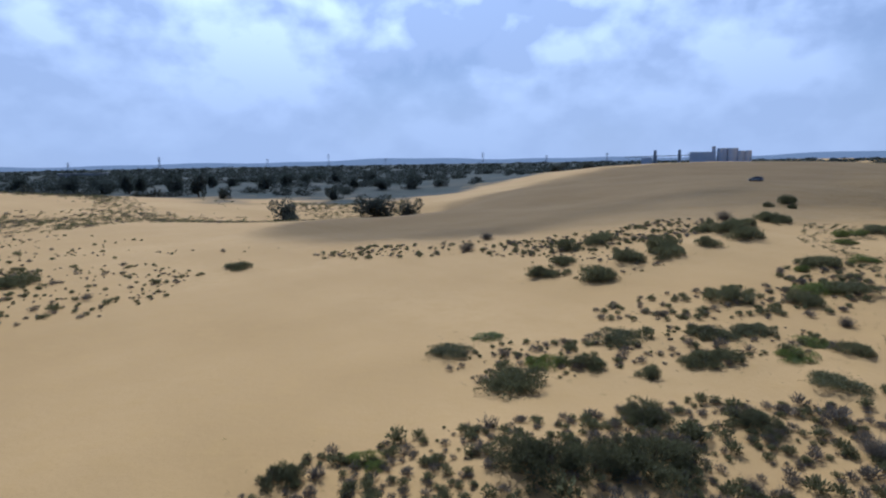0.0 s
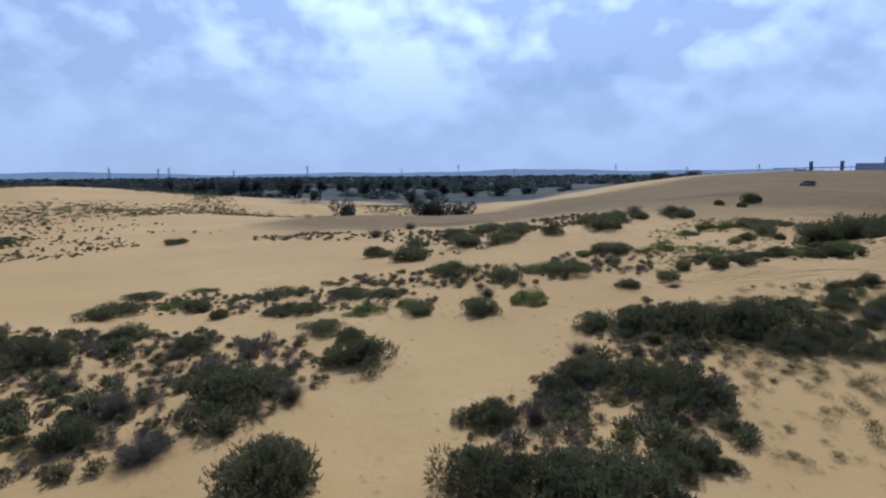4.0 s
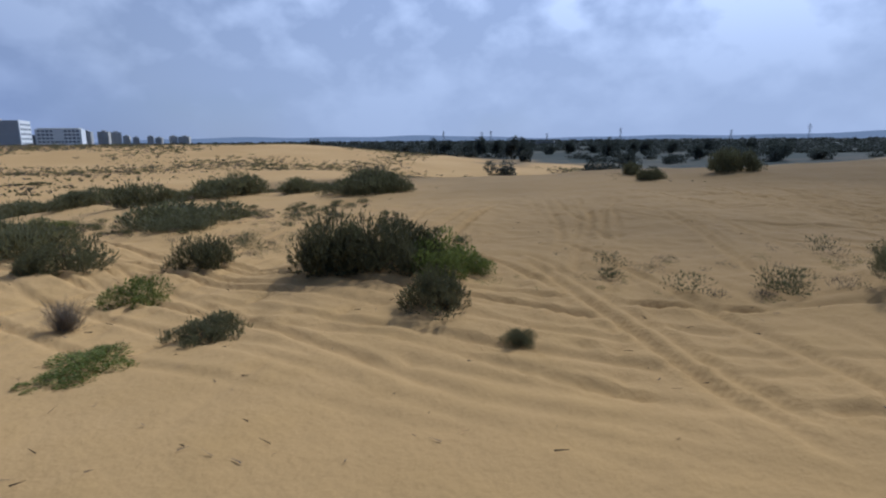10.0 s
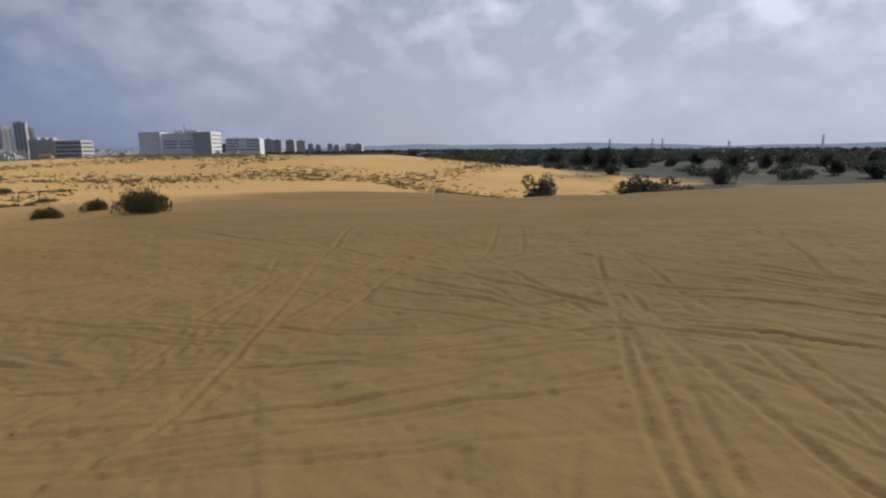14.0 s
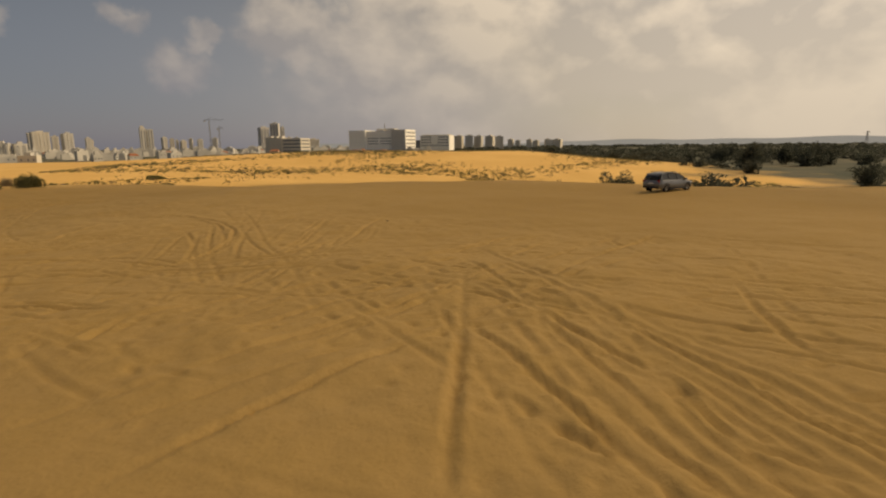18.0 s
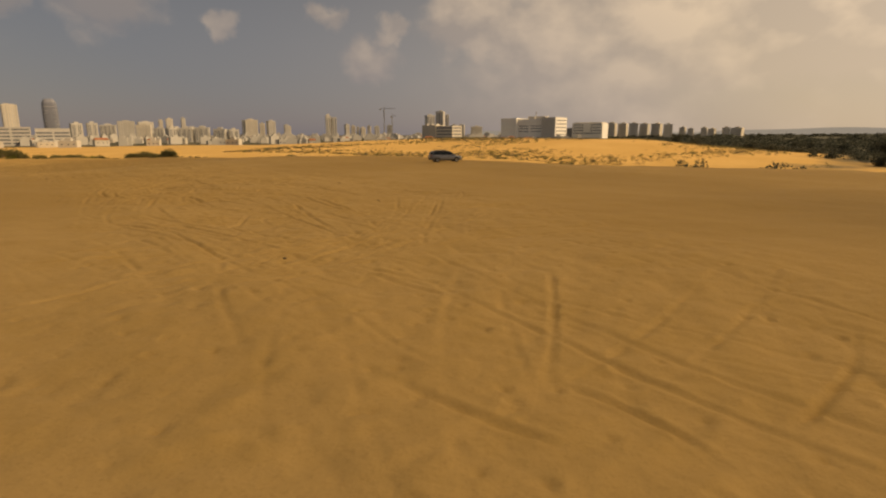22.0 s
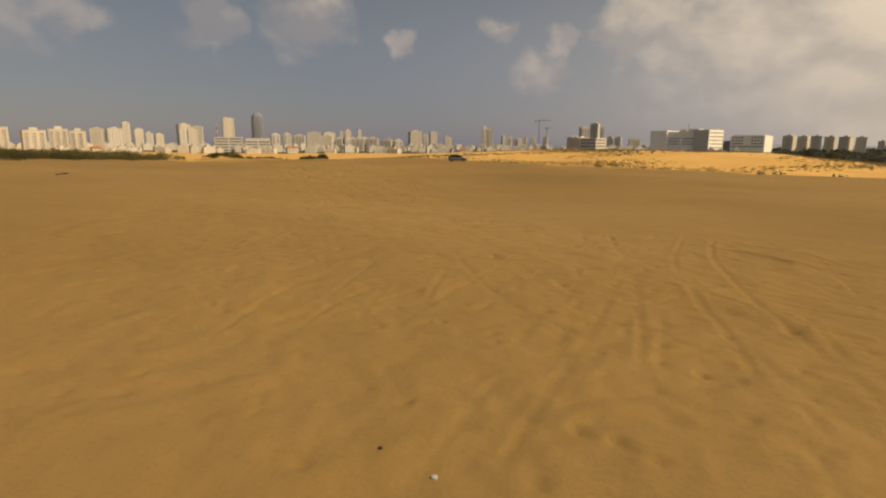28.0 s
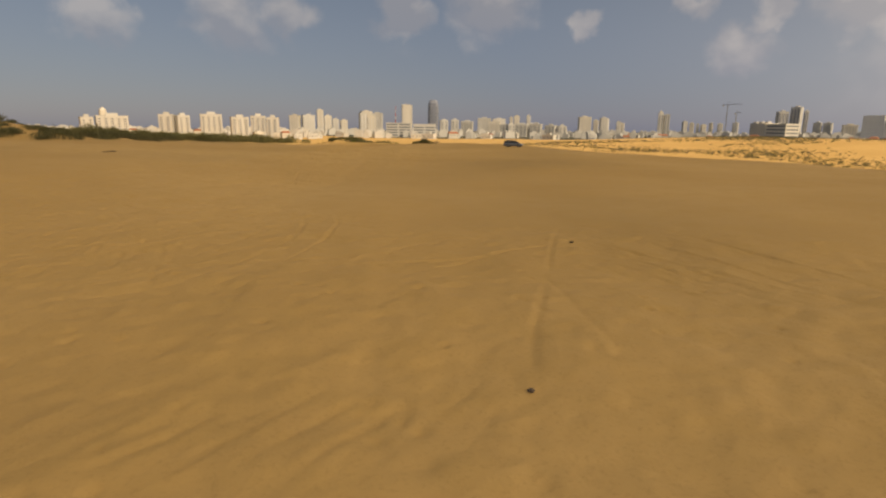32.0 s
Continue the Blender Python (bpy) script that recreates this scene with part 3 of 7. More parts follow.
SMALL_DUNES_TWO = [
    (-230, 250, 22, 1.29), (-210, 140, 22, 0.71), (69, 56, 4.5, 1.30), (75.5, 59, 3.5, 0.80), (90.3, 82.3, 2.6, 0.90), (57, 50.5, 5, 0.9), (56.5, 37, 5.5, 0.7), (23, 75, 7, 0.7),
    (36, 77, 5, 0.6), (9, 103, 5, 0.7), (3.7, 24.6, 5, 0.8), (87.4, 80.8, 2.2, 0.45), (66, 53, 2.2, 0.75), (71.5, 53.6, 2.2, 0.7),
]
SMALL_DUNES = SMALL_DUNES_ONE + SMALL_DUNES_TWO
# swells of the sand: x, y, width, rise
DUNES = np.array(BROAD_DUNES + SMALL_DUNES, float)
PLAIN = -9.0
WAVES = [(0.021, 0.013, 0.5, 0.22), (-0.017, 0.034, 1.9, 0.18), (0.051, -0.029, 0.7, 0.12), (0.083, 0.061, 2.6, 0.08), (-0.11, 0.09, 4.0, 0.05), (0.19, 0.13, 1.1, 0.035), (0.33, -0.27, 2.2, 0.03)]
MOUNDS = [(x, y, 1.5 * r + 0.3, 0.16 * min(r, 1.6)) for x, y, r, h in BROOMS if r > 0.6]


def height(x, y):
    """The lie of the dunes: broad and small swells over a plain, low waves, and sand heaped round the shrubs."""
    x, y = np.asarray(x, float), np.asarray(y, float)
    z = np.full(np.broadcast(x, y).shape, PLAIN)
    for a, b, s, h in DUNES:
        z = z + h * np.exp(-((x - a) ** 2 + (y - b) ** 2) / (2 * s * s))
    near = np.exp(-((x - 60) ** 2 + (y - 120) ** 2) / (2 * 260.0 ** 2))
    for a, b, c, h in WAVES:
        z = z + near * h * np.sin(x * a * 6.2832 + y * b * 2 + c) * np.cos(y * a * 3 - x * b + 2 * c)
    heap = np.zeros(z.shape)
    for mx, my, mr, mh in MOUNDS:
        heap = np.maximum(heap, mh * np.exp(-(((x - mx) ** 2 + (y - my) ** 2) / (mr * mr)) ** 1.3))
    return z + heap


def z_at(x, y):
    return float(height(x, y))


# wheel tracks: three points of a bend each
TRACKS_A = [
    (125.4, 156.1, 119.1, 155.3, 111.8, 150), (127.1, 141.2, 122.8, 141.8, 114.2, 143.7), (128.7, 143.2, 130.3, 142.9, 131.3, 142.7),
    (128.6, 144.3, 130.3, 145.3, 131.8, 145.7), (127.5, 146.1, 129.2, 146.5, 130.8, 146.3), (128.3, 148.3, 129.7, 148.3, 131, 148.5),
    (124.4, 135, 124.4, 138.2, 124.7, 142), (127.2, 136.8, 127.3, 138.5, 127.3, 141), (109.7, 145.6, 114.8, 153, 121.9, 155.9),
    (121.9, 155.9, 126.8, 155.5, 132.5, 153.6), (125.8, 144.8, 125.7, 150.1, 128.1, 155.5), (128.3, 148.8, 128.7, 153.7, 130.5, 155.9),
    (130.8, 155.8, 132.6, 158.1, 134.2, 160.7), (133.3, 146, 134.4, 151.2, 135.6, 156.3), (136.7, 157.8, 137.9, 157.7, 138.7, 157.7),
]
TRACKS_B = [
    (137.7, 155.9, 138.5, 157.1, 139.4, 158.8), (137.4, 153.8, 138.2, 154.8, 139.1, 155.8), (129.6, 148.8, 135.7, 149.2, 138, 149.4),
    (129.7, 145.1, 133, 147.1, 136.1, 148.3), (137.6, 168.5, 141.4, 168.2, 145.2, 169), (137.4, 170.5, 142.3, 169.8, 144.8, 169.9),
    (133.9, 166.9, 140.9, 166, 144.6, 165.7), (144, 169.8, 144.4, 170.3, 145.3, 170.9), (138.5, 156.1, 140.8, 158.3, 141.8, 159.6),
    (138.8, 158.5, 140.6, 160.2, 141.4, 161.8), (135.2, 163.1, 139, 164.8, 141.1, 165.7), (135.3, 175.3, 139.8, 173.6, 141.2, 173.8),
    (147.3, 170.8, 144.1, 169.7, 140.9, 170.1), (147.7, 171.2, 149.3, 172.4, 150.3, 173.9), (146.2, 174.9, 149.3, 175.1, 151.2, 175.7),
]
TRACKS_C = [
    (147.3, 175.9, 148.1, 177.9, 149.8, 181), (144.3, 176.2, 146.9, 177.3, 150.3, 177.4), (141.7, 178.4, 143.8, 179.7, 144.5, 181),
    (145.1, 178, 145.7, 179.6, 146.2, 183.1), (148.5, 172.8, 149.9, 174.2, 150.7, 175.7), (139.3, 183.1, 146.8, 180.2, 149.7, 179.2),
    (145.8, 182.4, 148.9, 181.1, 151, 180.2), (150, 176, 154.5, 178.3, 158, 181.6), (147.9, 178.1, 150.8, 180.7, 152.1, 185.6),
    (152.1, 185.6, 152.8, 189.3, 153.1, 194.7), (153.7, 186.8, 155.8, 187.7, 157.7, 188.1), (133.3, 194.1, 141.1, 196.6, 145.9, 195.5),
    (145.9, 195.5, 149.6, 193.5, 151.1, 191.1), (153.1, 188.1, 155.1, 188.6, 155.8, 189.6), (141.4, 180.1, 145.5, 179.1, 148.6, 178.4),
]
TRACKS_F = [
    (163.1, 204.2, 168.7, 204.4, 172.5, 204.3), (165.6, 212.1, 168.2, 210.8, 171.1, 208.9), (171.6, 201.5, 172.6, 203.4, 173.3, 204.8),
    (170.6, 204.6, 171.5, 206, 172.8, 207), (151.3, 216.6, 156.1, 215.7, 158.9, 215.6), (159, 215.5, 169.3, 221.6, 173.9, 227),
    (154.8, 217.7, 166.7, 223.6, 168.9, 229), (177.6, 213.7, 183.4, 219.3, 187.9, 222.1), (183.3, 215.3, 187, 218.5, 190.1, 220.7),
    (176.6, 222.3, 185.8, 220.9, 191.7, 220.1), (163.2, 228.2, 183.8, 222.9, 191.5, 220.9), (174.9, 225.7, 187.2, 222.6, 190.9, 221.8),
    (204.4, 235.3, 209, 236.7, 212.5, 238.1), (202.4, 236.2, 208.4, 238.2, 211, 239.1), (201.4, 238.5, 207.3, 238.8, 210.7, 239.4),
]
TRACKS_G = [
    (206.4, 239.1, 208.7, 239.9, 210.1, 240.6), (203.4, 239.6, 206.4, 240.7, 208.3, 241.4), (190.2, 240.6, 205.3, 241.5, 209.7, 241.7),
    (190.7, 242.4, 204.3, 243, 208, 243.2), (198.3, 242.9, 203.4, 244.4, 206.8, 244.6), (188.4, 244.3, 198.7, 244.9, 201.5, 245.7),
    (211.6, 245.4, 213.8, 245.5, 215.4, 245.8), (201.7, 245.6, 209.8, 246.3, 214.1, 246.8), (203.9, 244.3, 208.1, 244.7, 209.5, 244.9),
    (202.1, 246.2, 206.2, 247, 209.3, 247.7), (205.3, 247.6, 208.7, 248, 210.8, 248.5), (201.4, 247.6, 206.5, 249.2, 209.4, 250),
    (172, 250.3, 190.1, 261.1, 199.3, 268), (192.3, 262.6, 195, 265.7, 196.6, 267.8), (204.2, 263.6, 205.5, 264.2, 206.4, 264.5),
]
TRACKS_H = [
    (203.9, 264.7, 205, 265, 205.9, 265.2), (202.2, 265.1, 204.1, 265.6, 205.2, 265.9), (201.2, 265.6, 203.3, 266.1, 204.7, 266.5),
    (200.5, 266.2, 202.6, 266.7, 204, 267.1), (199.6, 266.7, 202, 267.3, 203.4, 267.7), (199.3, 267.2, 200.9, 267.9, 201.9, 268.2),
]
TRACKS_D = [
    (204.3, 263.7, 205.7, 264.2, 206.6, 264.4), (86.9, 110.1, 95.1, 106.9, 102.3, 107.1), (102.3, 107.1, 103.6, 107.3, 104.6, 107.7),
    (87, 124.4, 101.3, 117.5, 107, 114.2), (89.1, 117.6, 93.1, 114.4, 94.4, 112.3), (86, 89.5, 90.2, 90.7, 93.1, 91.4),
    (87.1, 93.7, 91.6, 94.6, 95.4, 94.8), (92.3, 105.9, 97.1, 99.7, 99.1, 96.9), (94.1, 101.1, 96.7, 97.5, 98.1, 95.4),
    (95.2, 105.8, 97.9, 101.8, 100, 98.8), (80.6, 88.1, 89.4, 91.3, 95.6, 92.7), (86.2, 92.4, 93.4, 94.7, 97.6, 95.2),
    (82.7, 85.5, 90.1, 86.4, 93.3, 86.5), (84.8, 87.4, 90.8, 87.5, 93.8, 87.2), (87.4, 91.2, 91.9, 92.5, 95.5, 94.1),
]
TRACKS_E = [
    (90.5, 92.2, 94.1, 92.9, 96.8, 94), (72, 79.6, 81.8, 75.8, 85.4, 73.8), (78.1, 78.7, 82.1, 76.1, 85.6, 73.9),
    (78.2, 80.5, 84, 76.5, 86.3, 74.7), (81.7, 79.5, 85.2, 76.9, 87.1, 75.5), (75.1, 71.1, 80.8, 72.4, 84, 73.4),
    (77.2, 71, 81.7, 71.8, 84.3, 72.5), (67.7, 70.6, 78.4, 71.3, 83.9, 72.6), (78.7, 70.4, 82.2, 71.2, 84.9, 71.9),
    (78.2, 78.2, 83.7, 74.5, 85.9, 73.4), (51.7, 48.2, 60.9, 48.3, 67.5, 48.5), (56.1, 46.9, 61.2, 47.1, 65.4, 47.4),
    (46.1, 43.6, 51.2, 49.4, 63.5, 51.4), (48.7, 43, 53.6, 48.2, 63.5, 50.4), (34.2, 30.9, 35.9, 36.9, 44, 43.9),
]
TRACKS_J = [
    (84.9, 89.2, 89.8, 90.7, 94, 91.6), (85.2, 90.4, 92.2, 92.6, 96.2, 93.6), (83.1, 91.8, 90.6, 93.9, 95.1, 94.8),
    (83, 92.8, 88.8, 95.8, 92.3, 98), (87.3, 93.7, 92, 94.5, 93.9, 94.7), (86.8, 96.5, 91.9, 97.9, 95.2, 98.9),
    (92.6, 95.3, 95.3, 96.1, 97.3, 96.6), (94.7, 100.6, 96.8, 97.4, 98, 95.6), (93.7, 103.4, 97.4, 98.9, 98.9, 96.8),
    (93, 106.1, 97.3, 99.8, 99, 97.1), (90.6, 111.6, 96.9, 102.3, 99.7, 98.1), (94.8, 106.5, 98.4, 101.8, 100.3, 99.2),
    (95.6, 106.9, 98.9, 102.6, 100.2, 101.2), (95.7, 99.3, 98.2, 100.2, 100.3, 100.9), (97.3, 99.5, 98.8, 100.8, 100.1, 101.5),
]
TRACKS_K = [
    (82.5, 93.4, 77.6, 95.9, 73.2, 99.2), (84.3, 94.4, 79.7, 96.3, 75.9, 98.7), (84.1, 102.1, 87.2, 100.3, 89.2, 98.4),
    (86.5, 89.3, 91, 89.5, 93.1, 89.6), (91.8, 91.4, 93.7, 91.3, 95.2, 91.3), (80.9, 88.2, 86, 91, 89.6, 93.1),
    (87.9, 93.5, 92.7, 94.2, 95.8, 95.3), (92.3, 90.6, 94.3, 91.5, 95.7, 92.1), (93.8, 93.8, 96, 94.5, 97.7, 95.2),
    (110.1, 146.6, 114.1, 152.1, 120, 154.9), (120, 154.9, 125.1, 156, 129, 154.9), (129, 154.9, 132.3, 153.7, 134.6, 152.2),
    (126.2, 141.8, 126.7, 145.5, 125.9, 148.9), (125.9, 148.9, 125.6, 152.4, 128.2, 155.9), (128.6, 152.7, 131.5, 156.4, 134.1, 160.1),
]
TRACKS_L = [
    (134.1, 160.1, 134.7, 161.7, 134.9, 163.7), (133.2, 145.7, 133.4, 148.9, 134.6, 152.2), (134.6, 152.2, 134.7, 154.3, 135.5, 156.3),
    (132.8, 153.4, 133.6, 156.4, 134.6, 160.4), (137.7, 148.9, 135.7, 149.2, 129.1, 149), (133.6, 147.6, 135.7, 148.6, 136.9, 149.1),
    (129.2, 144.9, 132.1, 146.7, 134.1, 147.9), (134.6, 150.4, 136.1, 150.8, 137.1, 151.2), (136.6, 157.8, 137.9, 157.6, 138.8, 157.5),
    (137.4, 153.9, 138.3, 154.8, 139, 155.7), (137.6, 156.2, 138.7, 157.3, 139.7, 158.4), (136.2, 152.8, 136.7, 153.1, 137, 153.5),
    (207, 251.6, 205.4, 251.4, 203.1, 250.9), (210.6, 252.1, 209.1, 251.9, 207, 251.6), (211.3, 253.8, 210.2, 253.5, 208.9, 253),
]
TRACKS_M = [
    (204.1, 255.9, 200.4, 256, 194.3, 256.1), (190.7, 255.7, 196.6, 256.9, 201.1, 257.6), (211.3, 250.9, 210.5, 250.8, 209.1, 250.5),
    (211.8, 251.8, 210.5, 251.6, 209.3, 251.5), (213.6, 251.1, 212.4, 250.8, 211.1, 250.7), (212.3, 253.1, 211, 252.7, 209.9, 252.3),
    (210.9, 254.8, 209.5, 254.3, 207.9, 253.7), (209.2, 255.6, 208.1, 255.4, 206.5, 255), (209, 256.7, 207.6, 256.4, 205.9, 256),
    (206.7, 249.3, 203.8, 248.6, 200.3, 247.7), (204.1, 254.6, 202, 254.2, 199.5, 253.7), (200.7, 256.6, 197.1, 256.1, 192.2, 255.3),
    (207.6, 253.8, 204.2, 253.2, 196.8, 252),
]
TRACKS = TRACKS_D + TRACKS_E + TRACKS_J + TRACKS_K + TRACKS_L + TRACKS_M + TRACKS_A + TRACKS_B + TRACKS_C + TRACKS_F + TRACKS_G + TRACKS_H
RX, RY, CELL = (35.0, 250.0), (35.0, 305.0), 0.1


# sheaves of tracks: x, y, heading, number, half length
SHEAVES_ONE = [
    (150, 176, 0.6, 7, 10), (156, 184, 2.2, 7, 10), (144, 178, 1.5, 6, 9), (160, 190, 1.2, 6, 9), (136, 170, 0.9, 6, 10), (150, 196, 0.15, 6, 10), (128, 160, 2.9, 7, 11),
    (134, 150, 0.6, 6, 10), (88, 97, 0.35, 7, 13), (96, 108, 1.7, 6, 12), (84, 92, 2.3, 9, 14), (92, 101, 2.2, 11, 15), (101, 112, 2.35, 11, 14), (97, 109, 0.9, 6, 13),
    (106, 116, 1.25, 7, 12), (112, 126, 2.6, 5, 12), (124, 156, 0.3, 8, 12),
]
SHEAVES_TWO = [
    (128, 152, 1.5, 6, 11), (133, 166, 2.4, 8, 12), (142, 170, 0.2, 7, 12), (146, 184, 1.9, 8, 11), (151, 190, 0.9, 8, 10), (160, 196, 2.7, 7, 11), (176, 236, 0.95, 8, 12),
    (188, 268, 1.3, 7, 8), (138, 182, 1.2, 7, 11), (120, 146, 2.0, 8, 12), (116, 136, 0.5, 6, 12), (78, 82, 2.2, 7, 12), (72, 76, 2.15, 6, 12),
]
SHEAVES = SHEAVES_ONE + SHEAVES_TWO


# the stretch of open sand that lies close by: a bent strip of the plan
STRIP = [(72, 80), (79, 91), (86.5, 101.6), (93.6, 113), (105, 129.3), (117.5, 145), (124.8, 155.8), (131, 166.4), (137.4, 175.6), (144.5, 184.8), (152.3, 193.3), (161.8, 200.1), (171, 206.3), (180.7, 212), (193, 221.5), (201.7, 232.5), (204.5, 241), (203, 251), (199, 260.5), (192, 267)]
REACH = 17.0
ROAD = [(47, 48.4), (54, 47.3), (61, 47.6), (66.5, 47.4), (71, 48.4), (79, 49.5)]
BEND = [(56, 68.5), (66, 69.3), (75, 71), (82, 73.4), (88, 76.5)]
ROAD_REACH = 5.5


def pressed_tracks():
    """A map of how far wheels have pressed the sand down or heaped it up, over the driven part of the dunes."""
    nx, ny = int((RX[1] - RX[0]) / CELL), int((RY[1] - RY[0]) / CELL)
    press = np.zeros((ny, nx), np.float32)
    rng = np.random.default_rng(5)

    def worn(x, y):
        # the far end of the flat is smoother, above all on its south-east side
        far = np.clip((y - 188) / 14, 0, 1)
        q = (x - 161) * 0.69 - (y - 200) * 0.72
        side = np.clip((9 - 0.05 * (y - 220) - 0.75 * np.maximum(y - 240, 0) - 0.6 * np.maximum(y - 248, 0) - q) / 6, 0, 1)
        return 1.25 - far * (1.25 - 0.8 * (0.12 + 0.88 * side))

    def press_one(points, depth, wide, fresh=False):
        wide = wide * 0.85
        seg = np.gradient(points, axis=0)
        n = np.stack([-seg[:, 1], seg[:, 0]], 1) / (np.linalg.norm(seg, axis=1)[:, None] + 1e-9)
        d = np.arange(-0.6, 0.601, 0.05)
        q = np.abs(d) / wide
        shape = -1.0 * np.exp(-(q / 0.7) ** 6) + 0.7 * np.exp(-((q - 1.25) / 0.32) ** 2)
        shape[d > 0] *= 0.8
        fade = np.clip(1.9 - q, 0, 1)
        run = 0.6 + 0.4 * np.sin(np.arange(len(points)) * 0.023 + rng.uniform(0, 6)) * np.sin(np.arange(len(points)) * 0.0071 + rng.uniform(0, 6))
        end = np.minimum(np.arange(len(points)), np.arange(len(points))[::-1]) / (16.0 if fresh else 60.0)
        run = run * np.clip(end, 0, 1) * (0.95 if fresh else worn(points[:, 0], points[:, 1]))
        for k in range(len(d)):
            p = points + n * d[k]
            ix, iy = ((p[:, 0] - RX[0]) / CELL).astype(int), ((p[:, 1] - RY[0]) / CELL).astype(int)
            ok = (ix >= 0) & (iy >= 0) & (ix < nx) & (iy < ny)
            ix, iy = ix[ok], iy[ok]
            press[iy, ix] = press[iy, ix] * (1 - 0.8 * fade[k]) + (depth * shape[k] * run[ok]) * (0.2 + 0.8 * fade[k])

    def bend(x1, y1, x2, y2, x3, y3, off=0.0):
        a, b, c = np.array((x1, y1)), np.array((x2, y2)), np.array((x3, y3))
        ctrl = 2 * b - (a + c) / 2
        n = max(30, int((np.linalg.norm(b - a) + np.linalg.norm(c - b)) / 0.05))
        t = np.linspace(-0.08, 1.08, n)[:, None]
        p = (1 - t) ** 2 * a + 2 * t * (1 - t) * ctrl + t * t * c
        t2 = np.gradient(p, axis=0)
        side = np.stack([-t2[:, 1], t2[:, 0]], 1) / (np.linalg.norm(t2, axis=1)[:, None] + 1e-9)
        wob = 0.12 * np.sin(np.arange(n)[:, None] * 0.02 + off)
        return p + side * (off + wob)

    # old, half blown-over tracks that cross the flat in all directions
    for _ in range(170):
        s = rng.uniform(0, 1)
        cx, cy = 92 + 128 * s + rng.normal(0, 12), 92 + 178 * s + rng.normal(0, 14)
        a, turn, ln = rng.uniform(0, 6.283), rng.normal(0, 0.5), rng.uniform(6, 22)
        p1, p3 = (cx - ln * math.cos(a), cy - ln * math.sin(a)), (cx + ln * math.cos(a + turn), cy + ln * math.sin(a + turn))
        for off in (0.0, 1.55):
            press_one(bend(*p1, cx, cy, *p3, off), rng.uniform(0.04, 0.08), rng.uniform(0.14, 0.19))
    # sheaves of tracks that run side by side
    for cx, cy, a, n, ln in SHEAVES:
        n = int(n * (1.8 if cy < 150 else 1.3))
        for k in range(n):
            off = (k - n / 2) * rng.uniform(0.3, 0.62) + rng.normal(0, 0.25)
            b = a + rng.normal(0, 0.09)
            mx, my = cx - off * math.sin(a) + rng.normal(0, 1.5) * math.cos(a), cy + off * math.cos(a) + rng.normal(0, 1.5) * math.sin(a)
            q = ln * rng.uniform(0.6, 1.1)
            press_one(bend(mx - q * math.cos(b), my - q * math.sin(b), mx + rng.normal(0, 0.3), my + rng.normal(0, 0.3), mx + q * math.cos(b), my + q * math.sin(b)), rng.uniform(0.06, 0.12), rng.uniform(0.12, 0.17))
    # the two sand roads through the scrub
    for line, rows in ((ROAD, (-1.9, -1.5, -0.9, -0.5, -0.1, 0.4, 0.8, 1.3, 1.7)), (BEND, (-2.6, -1.9, -1.4, -0.8, -0.3, 0.3, 0.9, 1.5, 2.0, 2.7))):
        way = np.array(line, float)
        run = np.concatenate([[0], np.cumsum(np.linalg.norm(np.diff(way, axis=0), axis=1))])
        at = np.arange(0, run[-1], 0.05)
        mid = np.stack([np.interp(at, run, way[:, 0]), np.interp(at, run, way[:, 1])], 1)
        soft = np.ones(81) / 81
        mid[40:-40] = np.stack([np.convolve(mid[:, 0], soft, "valid"), np.convolve(mid[:, 1], soft, "valid")], 1)
        tan = np.gradient(mid, axis=0)
        nor = np.stack([-tan[:, 1], tan[:, 0]], 1) / (np.linalg.norm(tan, axis=1)[:, None] + 1e-9)
        for off in rows:
            wob = 0.25 * np.sin(at * rng.uniform(0.15, 0.35) + rng.uniform(0, 6))[:, None]
            press_one(mid + nor * (off + wob), rng.uniform(0.07, 0.13), rng.uniform(0.13, 0.18))
    for row in TRACKS:
        old = min(max((row[3] - 195) / 25, 0), 1)
        press_one(bend(*row), rng.uniform(0.11, 0.17) * (1 - (0.42 if row[3] < 232 else 0.7) * old), rng.uniform(0.12, 0.17), True)
    # sand churned up between the tracks
    for size, depth in ((3, 0.011), (5, 0.014), (10, 0.018), (22, 0.02)):
        coarse = rng.normal(0, depth, (ny // size + 2, nx // size + 2)).astype(np.float32)
        v, u = np.arange(ny) / size, np.arange(nx) / size
        j, i = v.astype(int), u.astype(int)
        b, a = (v - j)[:, None].astype(np.float32), (u - i)[None].astype(np.float32)
        a, b = a * a * (3 - 2 * a), b * b * (3 - 2 * b)
        press += (coarse[j][:, i] * (1 - a) + coarse[j][:, i + 1] * a) * (1 - b) + (coarse[j + 1][:, i] * (1 - a) + coarse[j + 1][:, i + 1] * a) * b
    # footprints and pocks
    for _ in range(5000):
        s = rng.uniform(0, 1)
        cx, cy = 85 + 140 * s + rng.normal(0, 14), 85 + 190 * s + rng.normal(0, 14)
        i, j = int((cx - RX[0]) / CELL), int((cy - RY[0]) / CELL)
        if 2 < i < nx - 3 and 2 < j < ny - 3:
            press[j:j + 2, i:i + 2] -= rng.uniform(0.02, 0.08)
    # a line of footprints
    for x, y in ((192.9, 216.3), (192.6, 217.0), (191.7, 217.4), (191.2, 218.1), (190.8, 218.8), (190.4, 219.5), (189.9, 220.3), (189.5, 221.1), (188.9, 221.8), (188.5, 222.6)):
        i, j = int((x - RX[0]) / CELL), int((y - RY[0]) / CELL)
        press[j - 1:j + 2, i - 1:i + 3] -= 0.06
        press[j + 2, i - 1:i + 3] += 0.03
    return press


